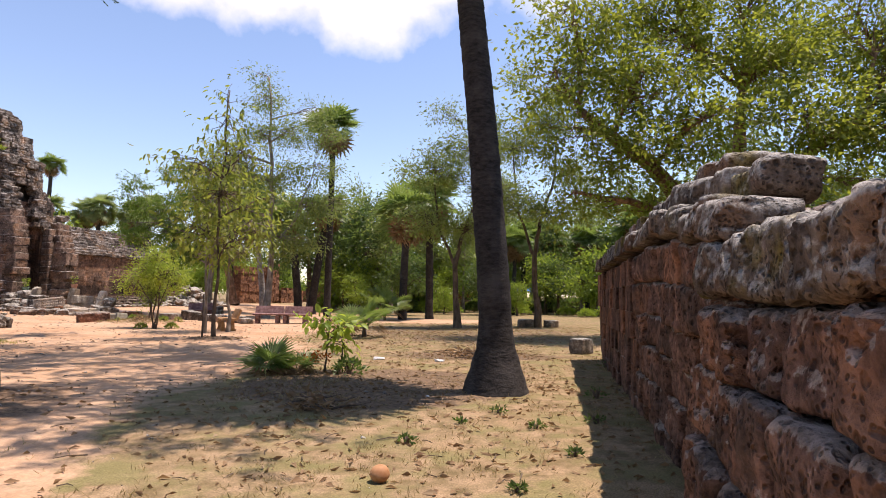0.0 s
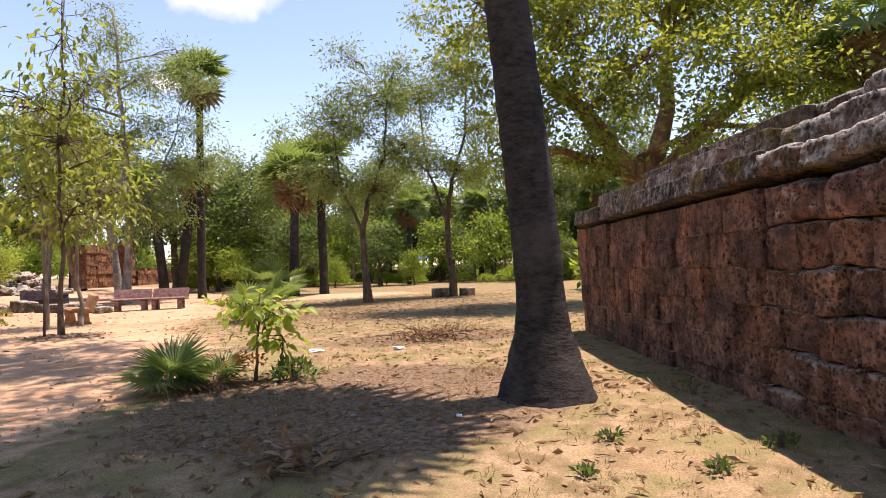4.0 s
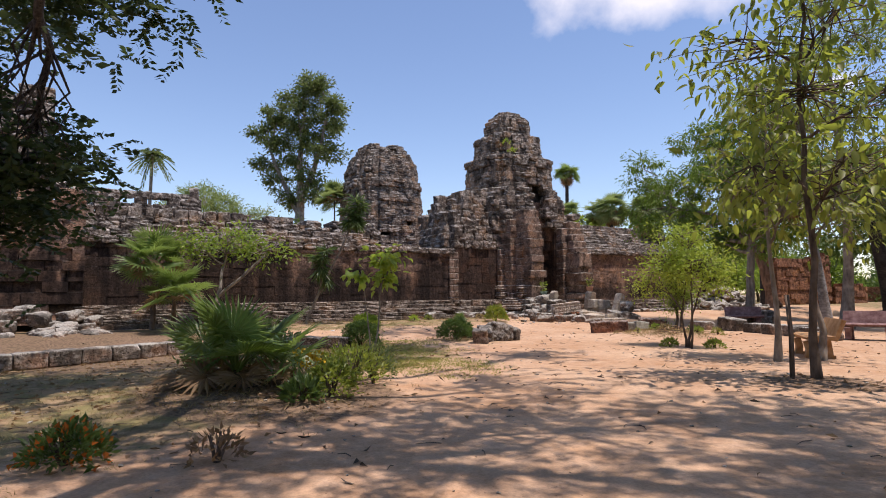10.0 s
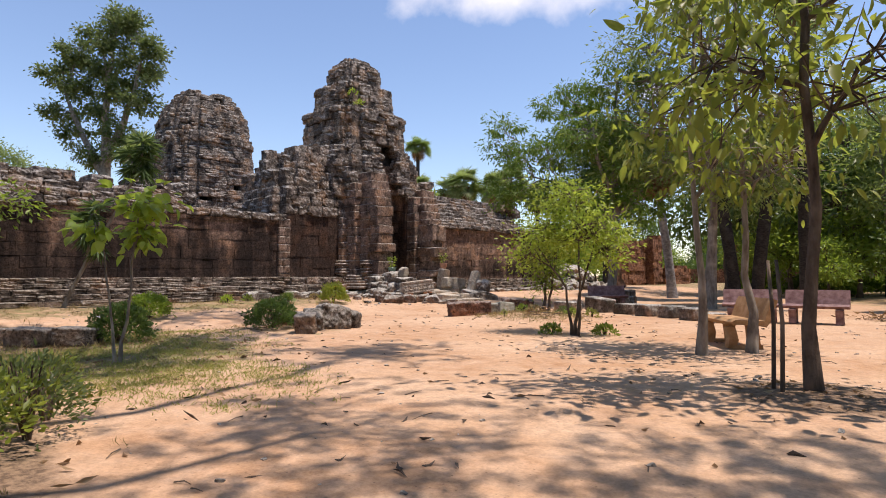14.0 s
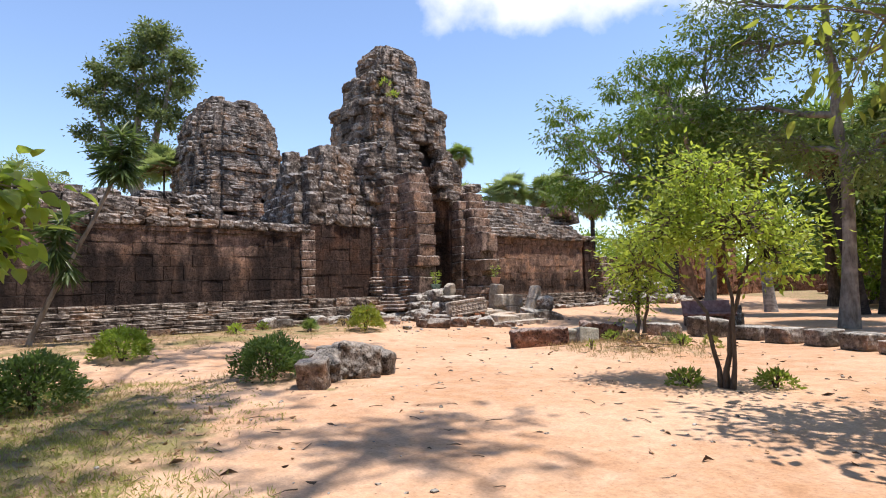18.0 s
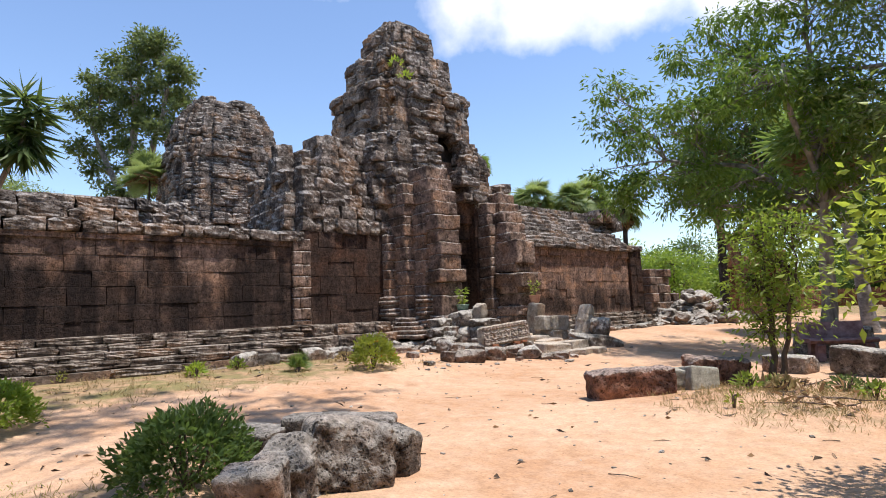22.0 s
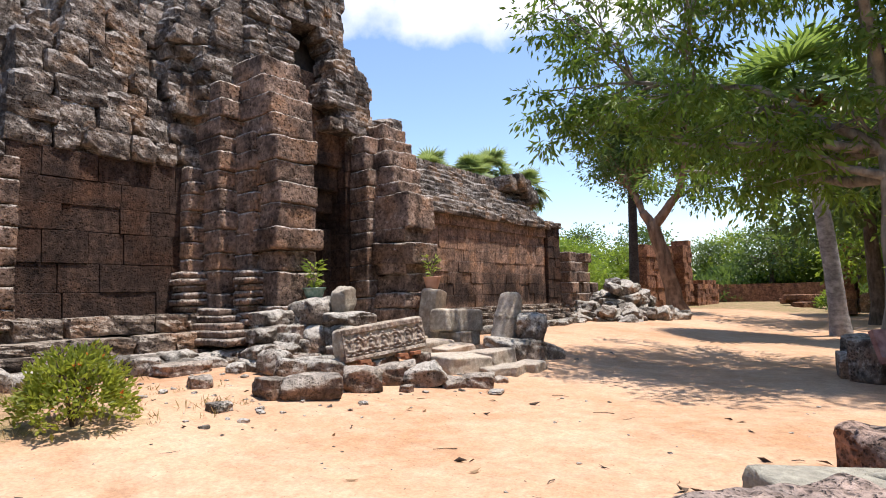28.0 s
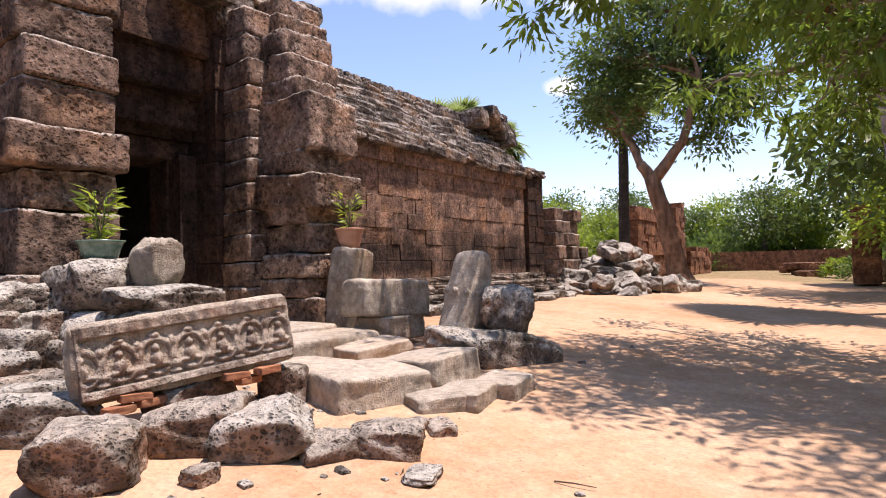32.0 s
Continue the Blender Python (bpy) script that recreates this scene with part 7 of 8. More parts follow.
tree("leaning_tree", "leaning forked tree with a reddish trunk at the stone heap", g(-20.3, 55.0),
     [([(0, 0, 0), (-0.5, 0.1, 2.4), (-1.0, 0.1, 4.4)], 0.38, 0.3), ([(-0.9, 0.1, 4.2), (0.2, 0.2, 5.6), (0.9, 0.2, 8.0)], 0.26, 0.1), ([(-1.0, 0.1, 4.3), (-1.4, 0.1, 4.9)], 0.25, 0.2)],
     [(-3.2, 1.4, 8.0, 1.5, 1.5, 1.2), (-2.6, 1.5, 10.2, 1.8, 1.8, 1.3), (-0.4, 1.8, 9.2, 2.0, 2.0, 1.4), (1.6, 1.8, 7.8, 1.9, 1.9, 1.3), (1.8, 1.8, 10.2, 1.9, 1.9, 1.4), (-0.2, 1.8, 11.8, 1.9, 1.9, 1.2), (-1.9, 0.9, 6.3, 1.0, 1.0, 0.8), (1.4, 1.0, 5.8, 1.1, 1.1, 0.8)],
     440, 52, 0.24, BARK_FIG, LEAF_DARK, 55, 0.45, 0.4, 0.4)
sugar_palm(g(-23.4, 62.0), 9.4, 0.3, 0.24, (0.2, 0.1), 86, 34, 1.5, 1.3, 14, label="dark-leaved sugar palm behind the leaning tree", flare=1.2)
tree("forked_tree", "dark forked tree with thin foliage behind the ruined wall", g(18.4, 20.0),
     [([(0, 0, 0), (0.1, 0.1, 4.0), (0.0, 0.0, 7.6)], 0.26, 0.17), ([(0.0, 0.0, 7.4), (-1.0, 0.8, 9.4), (-1.7, 1.3, 12.0)], 0.13, 0.05), ([(0.0, 0.0, 7.5), (0.3, -0.2, 10.0), (0.6, -0.4, 13.5)], 0.15, 0.06), ([(0.2, -0.1, 8.6), (1.3, -1.2, 9.6), (2.4, -2.2, 11.0)], 0.09, 0.03), ([(-0.05, 0.05, 6.8), (-1.4, 1.1, 7.4), (-2.4, 2.0, 7.6)], 0.06, 0.02)],
     [(-1.9, 1.4, 12.2, 1.6, 1.4, 0.8), (0.6, -0.4, 13.6, 1.8, 1.6, 0.9), (2.6, -2.4, 11.2, 1.2, 1.2, 0.7), (-2.6, 2.2, 7.7, 0.9, 0.9, 0.6), (0.8, -0.6, 10.6, 0.9, 0.9, 0.6), (-0.9, 0.7, 10.2, 0.8, 0.8, 0.5)],
     150, 22, 0.2, BARK_PALM, LEAF, 57, 0.32, 0.4, 0.36)
sugar_palm(g(15.5, 20.3), 8.7, 0.25, 0.22, (0.2, 0.1), 90, 17, 1.2, 1.1, 26, label="sugar palm with a heavy skirt of dead leaves behind the wall", flare=1.2)
tree("great_tree", "great grey-green tree standing behind the temple", g(-67.7, 42.9),
     [([(0, 0, 0), (0.3, 0.1, 9.0), (0.0, 0.3, 16.0), (0.3, 0.2, 21.0)], 0.8, 0.2), ([(0.2, 0.1, 11.0), (-2.6, -0.8, 15.5), (-4.6, -1.4, 19.5)], 0.4, 0.15), ([(0.2, 0.1, 12.0), (2.6, 0.8, 16.5), (3.6, 1.4, 21.0)], 0.4, 0.15)],
     [(-5.4, -1.4, 21.6, 1.8, 2.0, 1.3), (-5.2, -1.4, 17.8, 1.7, 1.9, 1.2), (-3.4, -0.8, 24.0, 2.0, 2.0, 1.4), (-3.2, -0.8, 20.0, 1.7, 1.9, 1.2), (-3.6, -1.0, 15.4, 1.6, 1.7, 1.1), (-1.2, 0.0, 25.4, 1.8, 1.8, 1.2), (-0.8, 0.2, 22.0, 1.9, 2.0, 1.3), (-1.0, 0.2, 17.8, 1.6, 1.7, 1.1), (1.4, 0.4, 26.6, 1.8, 1.8, 1.2), (1.4, 0.4, 23.8, 1.7, 1.8, 1.2), (1.6, 0.5, 19.8, 1.8, 1.9, 1.2), (3.4, 1.0, 25.4, 1.9, 1.9, 1.3), (3.8, 1.2, 21.6, 1.8, 1.9, 1.2), (5.0, 1.8, 23.2, 1.7, 1.8, 1.2), (4.2, 1.4, 17.8, 1.8, 1.9, 1.2), (1.6, 0.6, 15.4, 1.7, 1.8, 1.2), (-1.4, -0.2, 13.2, 1.8, 1.8, 1.2), (3.0, 1.0, 13.4, 1.7, 1.8, 1.2), (5.6, 2.0, 20.0, 1.2, 1.2, 0.9)],
     300, 80, 0.36, BARK_PALE, LEAF_GREAT, 56, 0.4, 0.4, 0.5)

yl = np.random.default_rng(9)
yo = new("yellow_leaves", leaf_mesh("yellow_leaves", np.array(g(-13.05, 14.2))[None] + yl.normal(size=(46, 3)) * [0.12, 0.12, 0.07] + [0, 0, 0.42], yl.normal(size=(46, 3)) + [0, 0, 0.6], np.full(46, 0.1), np.full(46, 0.07), PETAL, yl, 0.3))
tagged(yo, "tuft of bright yellow leaves beside the fan palm", "leaves", kind="stuff")
bush(-10.35, 11.75, 0.28, 0.2, 110, 0.09, LEAF_DEAD, "small withered weed on the shaded sand", 31, name="dry_weed", group="")
bush(-12.2, 13.6, 0.26, 0.22, 220, 0.14, LEAF_DARK, "leafy dark weed at the edge of the leaf litter", 32, name="weed", group="weeds")
for i, (x, y) in enumerate(((-25.9, 27.5), (-24.7, 29.7), (-27.6, 24.5), (-14.2, 29.6), (-15.2, 29.3), (-13.7, 30.0), (-15.7, 29.6))):
    bush(x, y, 0.2, 0.16, 110, 0.1, (LEAF_OLIVE, STRAW, GRASS)[i % 3], "low weed on dry ground", 40 + i, name="weed", group="weeds")

# ---------------------------------------------------------------- distance
far = random.Random(90)
wide_tree = tree("woodland_tree", "distant broad green tree", (0, 95, 0), [([(0, 0, 0), (0.2, 0, 3.0), (0.1, 0.2, 6.0)], 0.28, 0.1)],
                 [(-2.2, 0, 4.6, 2.2, 2.2, 1.6), (2.2, 0, 4.8, 2.2, 2.2, 1.6), (0, -1.8, 4.4, 2.2, 2.2, 1.6), (0, 1.8, 5.2, 2.2, 2.2, 1.6), (0.4, 0, 7.2, 2.6, 2.6, 1.8), (-1.8, 0.6, 7.0, 1.8, 1.8, 1.3)], 150, 26, 0.38, BARK_BROWN, LEAF_DARK, 71, 0.55, 0.3, 0.45, "woodland trees")
airy_tree = tree("woodland_tree", "distant airy grey-green tree", (9, 88, 0), [([(0, 0, 0), (0.3, 0, 4.0), (-0.2, 0.2, 10.0)], 0.2, 0.05)],
                 [(-1.4, 0, 6.0, 1.7, 1.7, 1.2), (1.5, 0, 7.0, 1.7, 1.7, 1.2), (-0.6, 0.3, 8.6, 1.8, 1.8, 1.2), (0.6, 0, 10.2, 1.6, 1.6, 1.2), (-0.3, 0, 11.8, 1.1, 1.1, 0.9)], 230, 16, 0.37, BARK_PALE, LEAF_GREY, 72, 0.5, 0.4, 0.3, "woodland trees")
bright_tree = tree("woodland_tree", "distant light green tree", (-12, 90, 0), [([(0, 0, 0), (0.3, 0, 2.0), (-0.2, 0.2, 5.0)], 0.18, 0.06)],
                   [(-1.8, 0, 3.2, 1.8, 1.8, 1.3), (1.8, 0, 3.4, 1.8, 1.8, 1.3), (0, 0.3, 5.2, 2.0, 2.0, 1.4), (0.4, -1.5, 3.0, 1.6, 1.6, 1.2)], 150, 26, 0.32, BARK_BROWN, LEAF, 73, 0.48, 0.3, 0.45, "woodland trees")


def turned(x, y, s, a):
    return Matrix.Translation((x, y, 0)) @ Matrix.Rotation(a, 4, "Z") @ Matrix.Scale(s, 4)


def copy_scaled(ob, x, y, s):
    c = copy_thing(ob, Matrix.Translation((x, y, 0)))
    c.matrix_basis = turned(x, y, s, far.uniform(0, 6.28))
    return c


for i in range(46):
    t = i / 45
    copy_scaled((wide_tree, airy_tree, bright_tree)[i % 3], -12 + 63 * t + far.uniform(-1.5, 1.5), 62 + far.uniform(-5, 26) - 18 * abs(t - 0.35), far.uniform(0.8, 1.35))
for i in range(26):
    t = i / 25
    copy_scaled((wide_tree, airy_tree, bright_tree)[i % 3], 16 + 16 * math.sin(t * 3.0) + far.uniform(-3, 3), -6 + 62 * t, far.uniform(0.9, 1.4))
for i in range(20):
    copy_scaled((wide_tree, bright_tree, airy_tree)[i % 3], -62 - far.uniform(0, 22), 4 + 6.0 * i + far.uniform(-2, 2), far.uniform(0.8, 1.2))
for i in range(16):
    copy_scaled((wide_tree, bright_tree)[i % 2], -52 + 3.0 * i + far.uniform(-1, 1), 84 + far.uniform(-4, 16), far.uniform(0.8, 1.3))
for i in range(14):
    copy_scaled((wide_tree, airy_tree, bright_tree)[i % 3], -30 + 4.0 * i + far.uniform(-1, 1), -14 + far.uniform(-8, 3), far.uniform(0.9, 1.3))
for i in range(22):
    copy_scaled((bright_tree, airy_tree, bright_tree)[i % 3], -13 + 1.95 * i + far.uniform(-1, 1), 47 + far.uniform(0, 13), far.uniform(0.6, 1.05))
for x, y, s in ((-30.5, 75, 0.9), (-33, 78, 1.0), (-27.5, 79, 0.85)):
    copy_scaled(bright_tree, x, y, s)
for i in range(12):
    copy_scaled((bright_tree, wide_tree)[i % 2], -7 + 3.2 * i + far.uniform(-1, 1), 48 + far.uniform(-3, 5), far.uniform(0.32, 0.6))

sugar_palm(g(-8.6, 40.2), 12.6, 0.24, 0.18, (0.1, 0.1), 85, 26, 1.3, 1.1, 6, label="very tall slim sugar palm above the trees", flare=1.2)
sugar_palm(g(-3.4, 37.6), 6.6, 0.26, 0.22, (0.2, 0.1), 87, 26, 1.35, 1.15, 34, label="dark sugar palm with a thick skirt of dead leaves", flare=1.2)
sugar_palm(g(-1.8, 39.3), 7.6, 0.26, 0.22, (-0.1, 0.1), 88, 26, 1.35, 1.15, 30, label="dark sugar palm with a thick skirt of dead leaves", flare=1.2)
far_palm = sugar_palm((-4.9, 55.0, 0), 7.5, 0.24, 0.2, (0.2, 0.1), 81, 34, 1.35, 1.2, 26, label="sugar palm with a skirt of dead leaves", flare=1.2)
for x, y, s in ((-6.8, 58, 0.95), (-2.2, 56, 1.15), (4.8, 50, 0.8), (6.5, 57, 0.95), (9.5, 60, 1.0), (12, 55, 0.9), (15, 50, 1.0), (-11, 62, 1.0), (20, 47, 0.95)):
    c = copy_thing(far_palm, Matrix.Translation((x, y, 0)))
    c.matrix_basis = turned(x, y, s, far.uniform(0, 6.28))
roof_palm = sugar_palm((-41.5, 59.8, 0), 9.6, 0.24, 0.2, (0.2, 0.1), 91, 44, 1.15, 1.05, 10, label="pale grey-green sugar palm behind the gallery roof", flare=1.2, leaf=LEAF_HAZED, low=-50)
for x, y, s in ((-38.5, 61.5, 1.0), (-36.5, 60.0, 1.03), (-33.6, 61.2, 0.97), (-34.6, 66.0, 1.12), (-31.5, 66.0, 0.94)):
    c = copy_thing(roof_palm, Matrix.Translation((x, y, 0)))
    c.matrix_basis = turned(x, y, s, far.uniform(0, 6.28))
sugar_palm(g(-15.0, 47.0), 7.4, 0.26, 0.18, (-0.7, -0.8), 82, 26, 1.4, 1.2, 26, bark=BARK_ASH, label="ash-grey sugar palm with a thick skirt of dead leaves", flare=1.3)
sugar_palm(g(-11.6, 44.5), 7.2, 0.3, 0.26, (-0.9, 0.2), 83, 34, 1.2, 1.0, 10, low=-40, label="dark-trunked leaning sugar palm", flare=1.3)
sugar_palm(g(-10.7, 44.7), 7.6, 0.3, 0.26, (1.0, 0.2), 84, 26, 1.2, 1.0, 10, label="dark-trunked leaning sugar palm", flare=1.3)


def coconut_palm(base, height, seed, lean=(0.5, 0.2)):
    rnd, rng = random.Random(seed), np.random.default_rng(seed)
    root = thing("coconut_palm", Matrix.Translation(base), "distant coconut palm with drooping feather fronds", "palm", "coconut palms")
    v, f = ringed_trunk(height, 0.24, 0.16, lean, rnd, 8, 0.8, 1.3)
    under(root, "trunk", mesh_of("trunk", v, f, BARK_PALE, True))
    pp, ww = [], []
    for i in range(26):
        az, el = i * 2.4, radians(rnd.uniform(-60, 85))
        d = np.array([math.cos(az) * math.cos(el), math.sin(az) * math.cos(el), math.sin(el)])
        t = np.repeat(np.linspace(0.1, 1, 26), 2)[:, None]
        line = d * t * 2.3 + np.array([0, 0, -1.5]) * t * t
        sd = np.cross(d, [0, 0, 1.0])
        sign = np.where(np.arange(52) % 2 == 0, 1, -1)[:, None]
        pp.append(line + np.array([lean[0], lean[1], height]))
        ww.append(sd * sign + d * 0.5 + np.array([0, 0, -0.55]))
    pp, ww = np.concatenate(pp), np.concatenate(ww)
    under(root, "crown", leaf_mesh("crown", pp, ww, np.full(len(pp), 0.6), np.full(len(pp), 0.11), LEAF_GREAT, rng, 0.1))


shrub = bush(30, 70, 1.9, 1.25, 1500, 0.26, LEAF_DARK, "leafy undergrowth at the wood's edge", 21, name="woodland_shrub", group="woodland shrubs")
pale_shrub = bush(34, 72, 1.7, 1.1, 1400, 0.24, LEAF, "light green undergrowth at the wood's edge", 22, name="woodland_shrub", group="woodland shrubs")
for i in range(64):
    t = i / 63
    copy_scaled((pale_shrub, pale_shrub, shrub)[i % 3], -13 + 44 * t + far.uniform(-1, 1), 60 + far.uniform(-7, 12) - 14 * t, far.uniform(0.4, 0.95))
for i in range(26):
    copy_scaled((pale_shrub, shrub)[i % 2], -31 + 1.1 * i + far.uniform(-1, 1), 86 + far.uniform(-2, 8), far.uniform(0.8, 1.6))
for x, y, q in ((-21.5, 89.0, 1.7), (-18.8, 92.0, 2.3), (-15.2, 90.0, 1.7), (-12.5, 93.5, 2.2), (-24.5, 91.0, 1.9)):
    copy_scaled(shrub, x, y, q)
for i in range(16):
    copy_scaled((shrub, pale_shrub)[i % 2], 12 + 0.5 * i + far.uniform(-2, 2), 12 + 2.6 * i, far.uniform(0.8, 1.4))

sugar_palm((-47.1, 67.6, 0), 16.0, 0.26, 0.2, (0.2, 0.1), 89, 30, 1.05, 0.85, 8, label="tall sugar palm far behind the temple", flare=1.2)
for x, y, s in ((-59.0, 29.5, 1.2), (-63.0, 33.5, 1.2), (-56.0, 25.0, 1.2), (-37.0, 54.0, 1.3), (-66.0, 27.0, 1.3)):
    copy_scaled(bright_tree, x, y, s)
for x, y, q in ((15.0, 24.0, 2.0), (19.5, 24.5, 2.4), (22.0, 19.0, 2.2), (17.0, 28.0, 2.3), (13.0, 30.0, 2.0)):
    copy_scaled(pale_shrub, x, y, q)
tree("pale_tree", "broad pale green tree far behind the temple", g(-91.0, 40.0), [([(0, 0, 0), (0.2, 0.2, 8.0), (0.0, 0.4, 13.0)], 0.4, 0.15)],
     [(0.0, 0.0, 16.0, 3.2, 3.2, 2.0), (-1.4, -2.6, 14.6, 2.6, 2.8, 1.7), (1.4, 2.8, 14.8, 2.6, 2.8, 1.7), (0.6, 5.6, 13.6, 2.4, 2.6, 1.5), (1.0, 8.2, 13.4, 2.2, 2.4, 1.4), (-1.0, -5.0, 13.0, 2.2, 2.4, 1.4), (0.0, 0.0, 13.0, 3.0, 3.2, 1.6)],
     240, 60, 0.3, BARK_PALE, LEAF_HAZED, 58, 0.5, 0.4, 0.5, group="pale trees")
coconut_palm((-74.4, 28.2, 0), 17.4, 1)
coconut_palm((-78.0, 18.0, 0), 14.5, 2)
coconut_palm((-76.0, 21.5, 0), 13.5, 3)

# far ruins, fence wall and a blue tarpaulin
farw = structure("wall_far_ruin", "low ruined wall of reddish laterite in the distance")
course_wall(farw, 66.0, 72.0, -33.0, 0.2, 2.2, 0.8, 6, 0.8, FARBRICK, R, ragged=0.3, proud=0.06)
course_wall(farw, 64.0, 66.0, -33.3, 0.2, 5.0, 1.2, 12, 0.8, FARBRICK, R, ragged=0.3, proud=0.06)
course_wall(farw, 58.5, 64.0, -34.0, 0.2, 4.4, 1.0, 11, 0.9, FARBRICK, R, ragged=0.3, proud=0.08)
gate = structure("wall_far_gate", "distant ruined gate of reddish blocks among the trees")
course_wall(gate, 57.5, 61.0, -23.5, 0.1, 3.6, 1.0, 9, 0.9, FARBRICK, R, ragged=0.3, proud=0.06)
course_wall(gate, 56.5, 57.0, -20.6, 0.1, 2.6, 0.5, 6, 0.9, SANDSTONE, R, proud=0.02)


def long_wall(name, label, pts, height, thick, material):
    verts, faces = [], []
    for i, (x, y) in enumerate(pts):
        a, b = Vector(pts[max(0, i - 1)]), Vector(pts[min(len(pts) - 1, i + 1)])
        d = (b - a).normalized()
        s = Vector((-d.y, d.x)) * thick / 2
        for q, z in ((s, -0.1), (-s, -0.1), (-s, height), (s, height)):
            verts.append((x + q.x, y + q.y, z + 0.08 * noise.noise((x, y, z))))
    for i in range(len(pts) - 1):
        faces += [(i * 4 + k, i * 4 + (k + 1) % 4, i * 4 + 4 + (k + 1) % 4, i * 4 + 4 + k) for k in range(4)]
    n = len(pts) * 4
    faces += [(0, 1, 2, 3), (n - 1, n - 2, n - 3, n - 4)]
    return tagged(new(name, mesh_of(name, verts, faces, material)), label, "wall", kind="structure")


long_wall("wall_boundary", "low grey boundary wall beyond the trees", [(-12 + 1.5 * i, 66 - 0.35 * i) for i in range(40)], 1.1, 0.3, RUBBLE)
long_wall("wall_boundary_far", "low reddish ruined wall along the clearing", [(-24.0 + 1.2 * i, 82 + 0.1 * i) for i in range(24)], 1.9, 0.8, FARBRICK)

stall = thing("market_stall", Matrix.Translation((7.6, 70.0, 0)), "distant stall under a blue tarpaulin roof", "stall")
tv, tf = [], []
for j in range(7):
    for i in range(7):
        tv.append((-2.2 + 4.4 * i / 6, -1.4 + 2.8 * j / 6, 2.5 - 0.12 * abs(j - 3) + 0.06 * math.sin(i * 2.1 + j)))
for j in range(6):
    tf += [(j * 7 + i, j * 7 + i + 1, j * 7 + i + 8, j * 7 + i + 7) for i in range(6)]
tarp_me = mesh_of("roof", tv, tf, TARP, True)
tarp = under(stall, "roof", tarp_me)
tarp.modifiers.new("thick", "SOLIDIFY").thickness = 0.02
pole_me = mesh_of("pole", *tube([Vector((0, 0, -0.1)), Vector((0, 0, 1.2)), Vector((0, 0, 2.4))], [0.05, 0.05, 0.045], 6), BARK_BROWN)
for dx, dy in ((-2, -1.2), (2, -1.2), (-2, 1.2), (2, 1.2)):
    under(stall, "pole", pole_me, Matrix.Translation((dx, dy, 0)))
pan = rough_block(3, 2, 0.02, 0.0, 0, WHITEWASH)
under(stall, "counter", pan, Matrix.Translation((0, -0.9, 0.5)) @ Matrix.Diagonal((3.6, 0.7, 1.0, 1)))

# ---------------------------------------------------------------- litter on the ground
rngl = np.random.default_rng(12)


def scatter(count, x0, x1, y0, y1, weight, seed):
    rnd = random.Random(seed)
    out, tries = [], 0
    while len(out) < count and tries < count * 40:
        tries += 1
        x, y = rnd.uniform(x0, x1), rnd.uniform(y0, y1)
        if rnd.random() < weight(x, y):
            out.append((x, y, ground_z(x, y)))
    return np.array(out)


def litter_weight(x, y):
    w = 0.012 + 0.5 * grass_cover(x, y) * smooth(30, 20, y) + 0.7 * litter_cover(x, y)
    return w * (0.25 + 1.5 * max(0, noise.noise((x * 0.6, y * 0.6, 3)) + 0.2))


p = np.concatenate((scatter(8000, -22, 6, 2.5, 34, litter_weight, 1), scatter(800, -5, 2.2, 1.5, 11, lambda x, y: grass_cover(x, y) * 0.9, 11)))
w = rngl.normal(size=(len(p), 3)) * [1, 1, 0.1]
leaf_ob = new("fallen_leaves", leaf_mesh("fallen_leaves", p + [0, 0, 0.015], w, rngl.uniform(0.04, 0.14, len(p)), rngl.uniform(0.02, 0.055, len(p)), LEAF_DEAD, rngl, 0.3))
tagged(leaf_ob, "scattered dry brown fallen leaves on the ground", "leaves", kind="stuff")

p = scatter(420, -26, -8, 12, 34, lambda x, y: 0.15 + 0.6 * max(0, noise.noise((x * 0.5, y * 0.5, 9)) + 0.2), 2)
w = rngl.normal(size=(len(p), 3)) * [1, 1, 0.15]
pod_ob = new("dry_pods", leaf_mesh("dry_pods", p + [0, 0, 0.012], w, rngl.uniform(0.07, 0.22, len(p)), rngl.uniform(0.012, 0.05, len(p)), SOIL, rngl, 0.6))
tagged(pod_ob, "dark dry pods and bark bits on the sand", "litter", kind="stuff")

tufts = scatter(9000, -24, 8, 3, 34, lambda x, y: grass_cover(x, y) * (0.2 + 1.4 * max(0, noise.noise((x * 0.45, y * 0.45, 7)) + 0.15)), 3)
blades = np.repeat(tufts, 9, 0) + rngl.normal(size=(len(tufts) * 9, 3)) * [0.05, 0.05, 0]
bw = rngl.normal(size=blades.shape) * [0.6, 0.6, 0.2] + [0, 0, 0.8]
grass_ob = new("dry_grass", leaf_mesh("dry_grass", blades, bw, rngl.uniform(0.02, 0.075, len(blades)), rngl.uniform(0.005, 0.01, len(blades)), STRAW, rngl, 0.1))
tagged(grass_ob, "short dry grass blades in tufts", "grass", kind="stuff")
tufts = scatter(900, -30, -19, 17, 33, lambda x, y: grass_cover(x, y), 4)
blades = np.repeat(tufts, 10, 0) + rngl.normal(size=(len(tufts) * 10, 3)) * [0.07, 0.07, 0]
bw = rngl.normal(size=blades.shape) * [0.6, 0.6, 0.2] + [0, 0, 0.8]
grass_ob = new("dry_grass", leaf_mesh("dry_grass", blades, bw, rngl.uniform(0.05, 0.16, len(blades)), rngl.uniform(0.008, 0.014, len(blades)), STRAW, rngl, 0.1))
tagged(grass_ob, "short dry grass along the foot of the temple wall", "grass", kind="stuff")

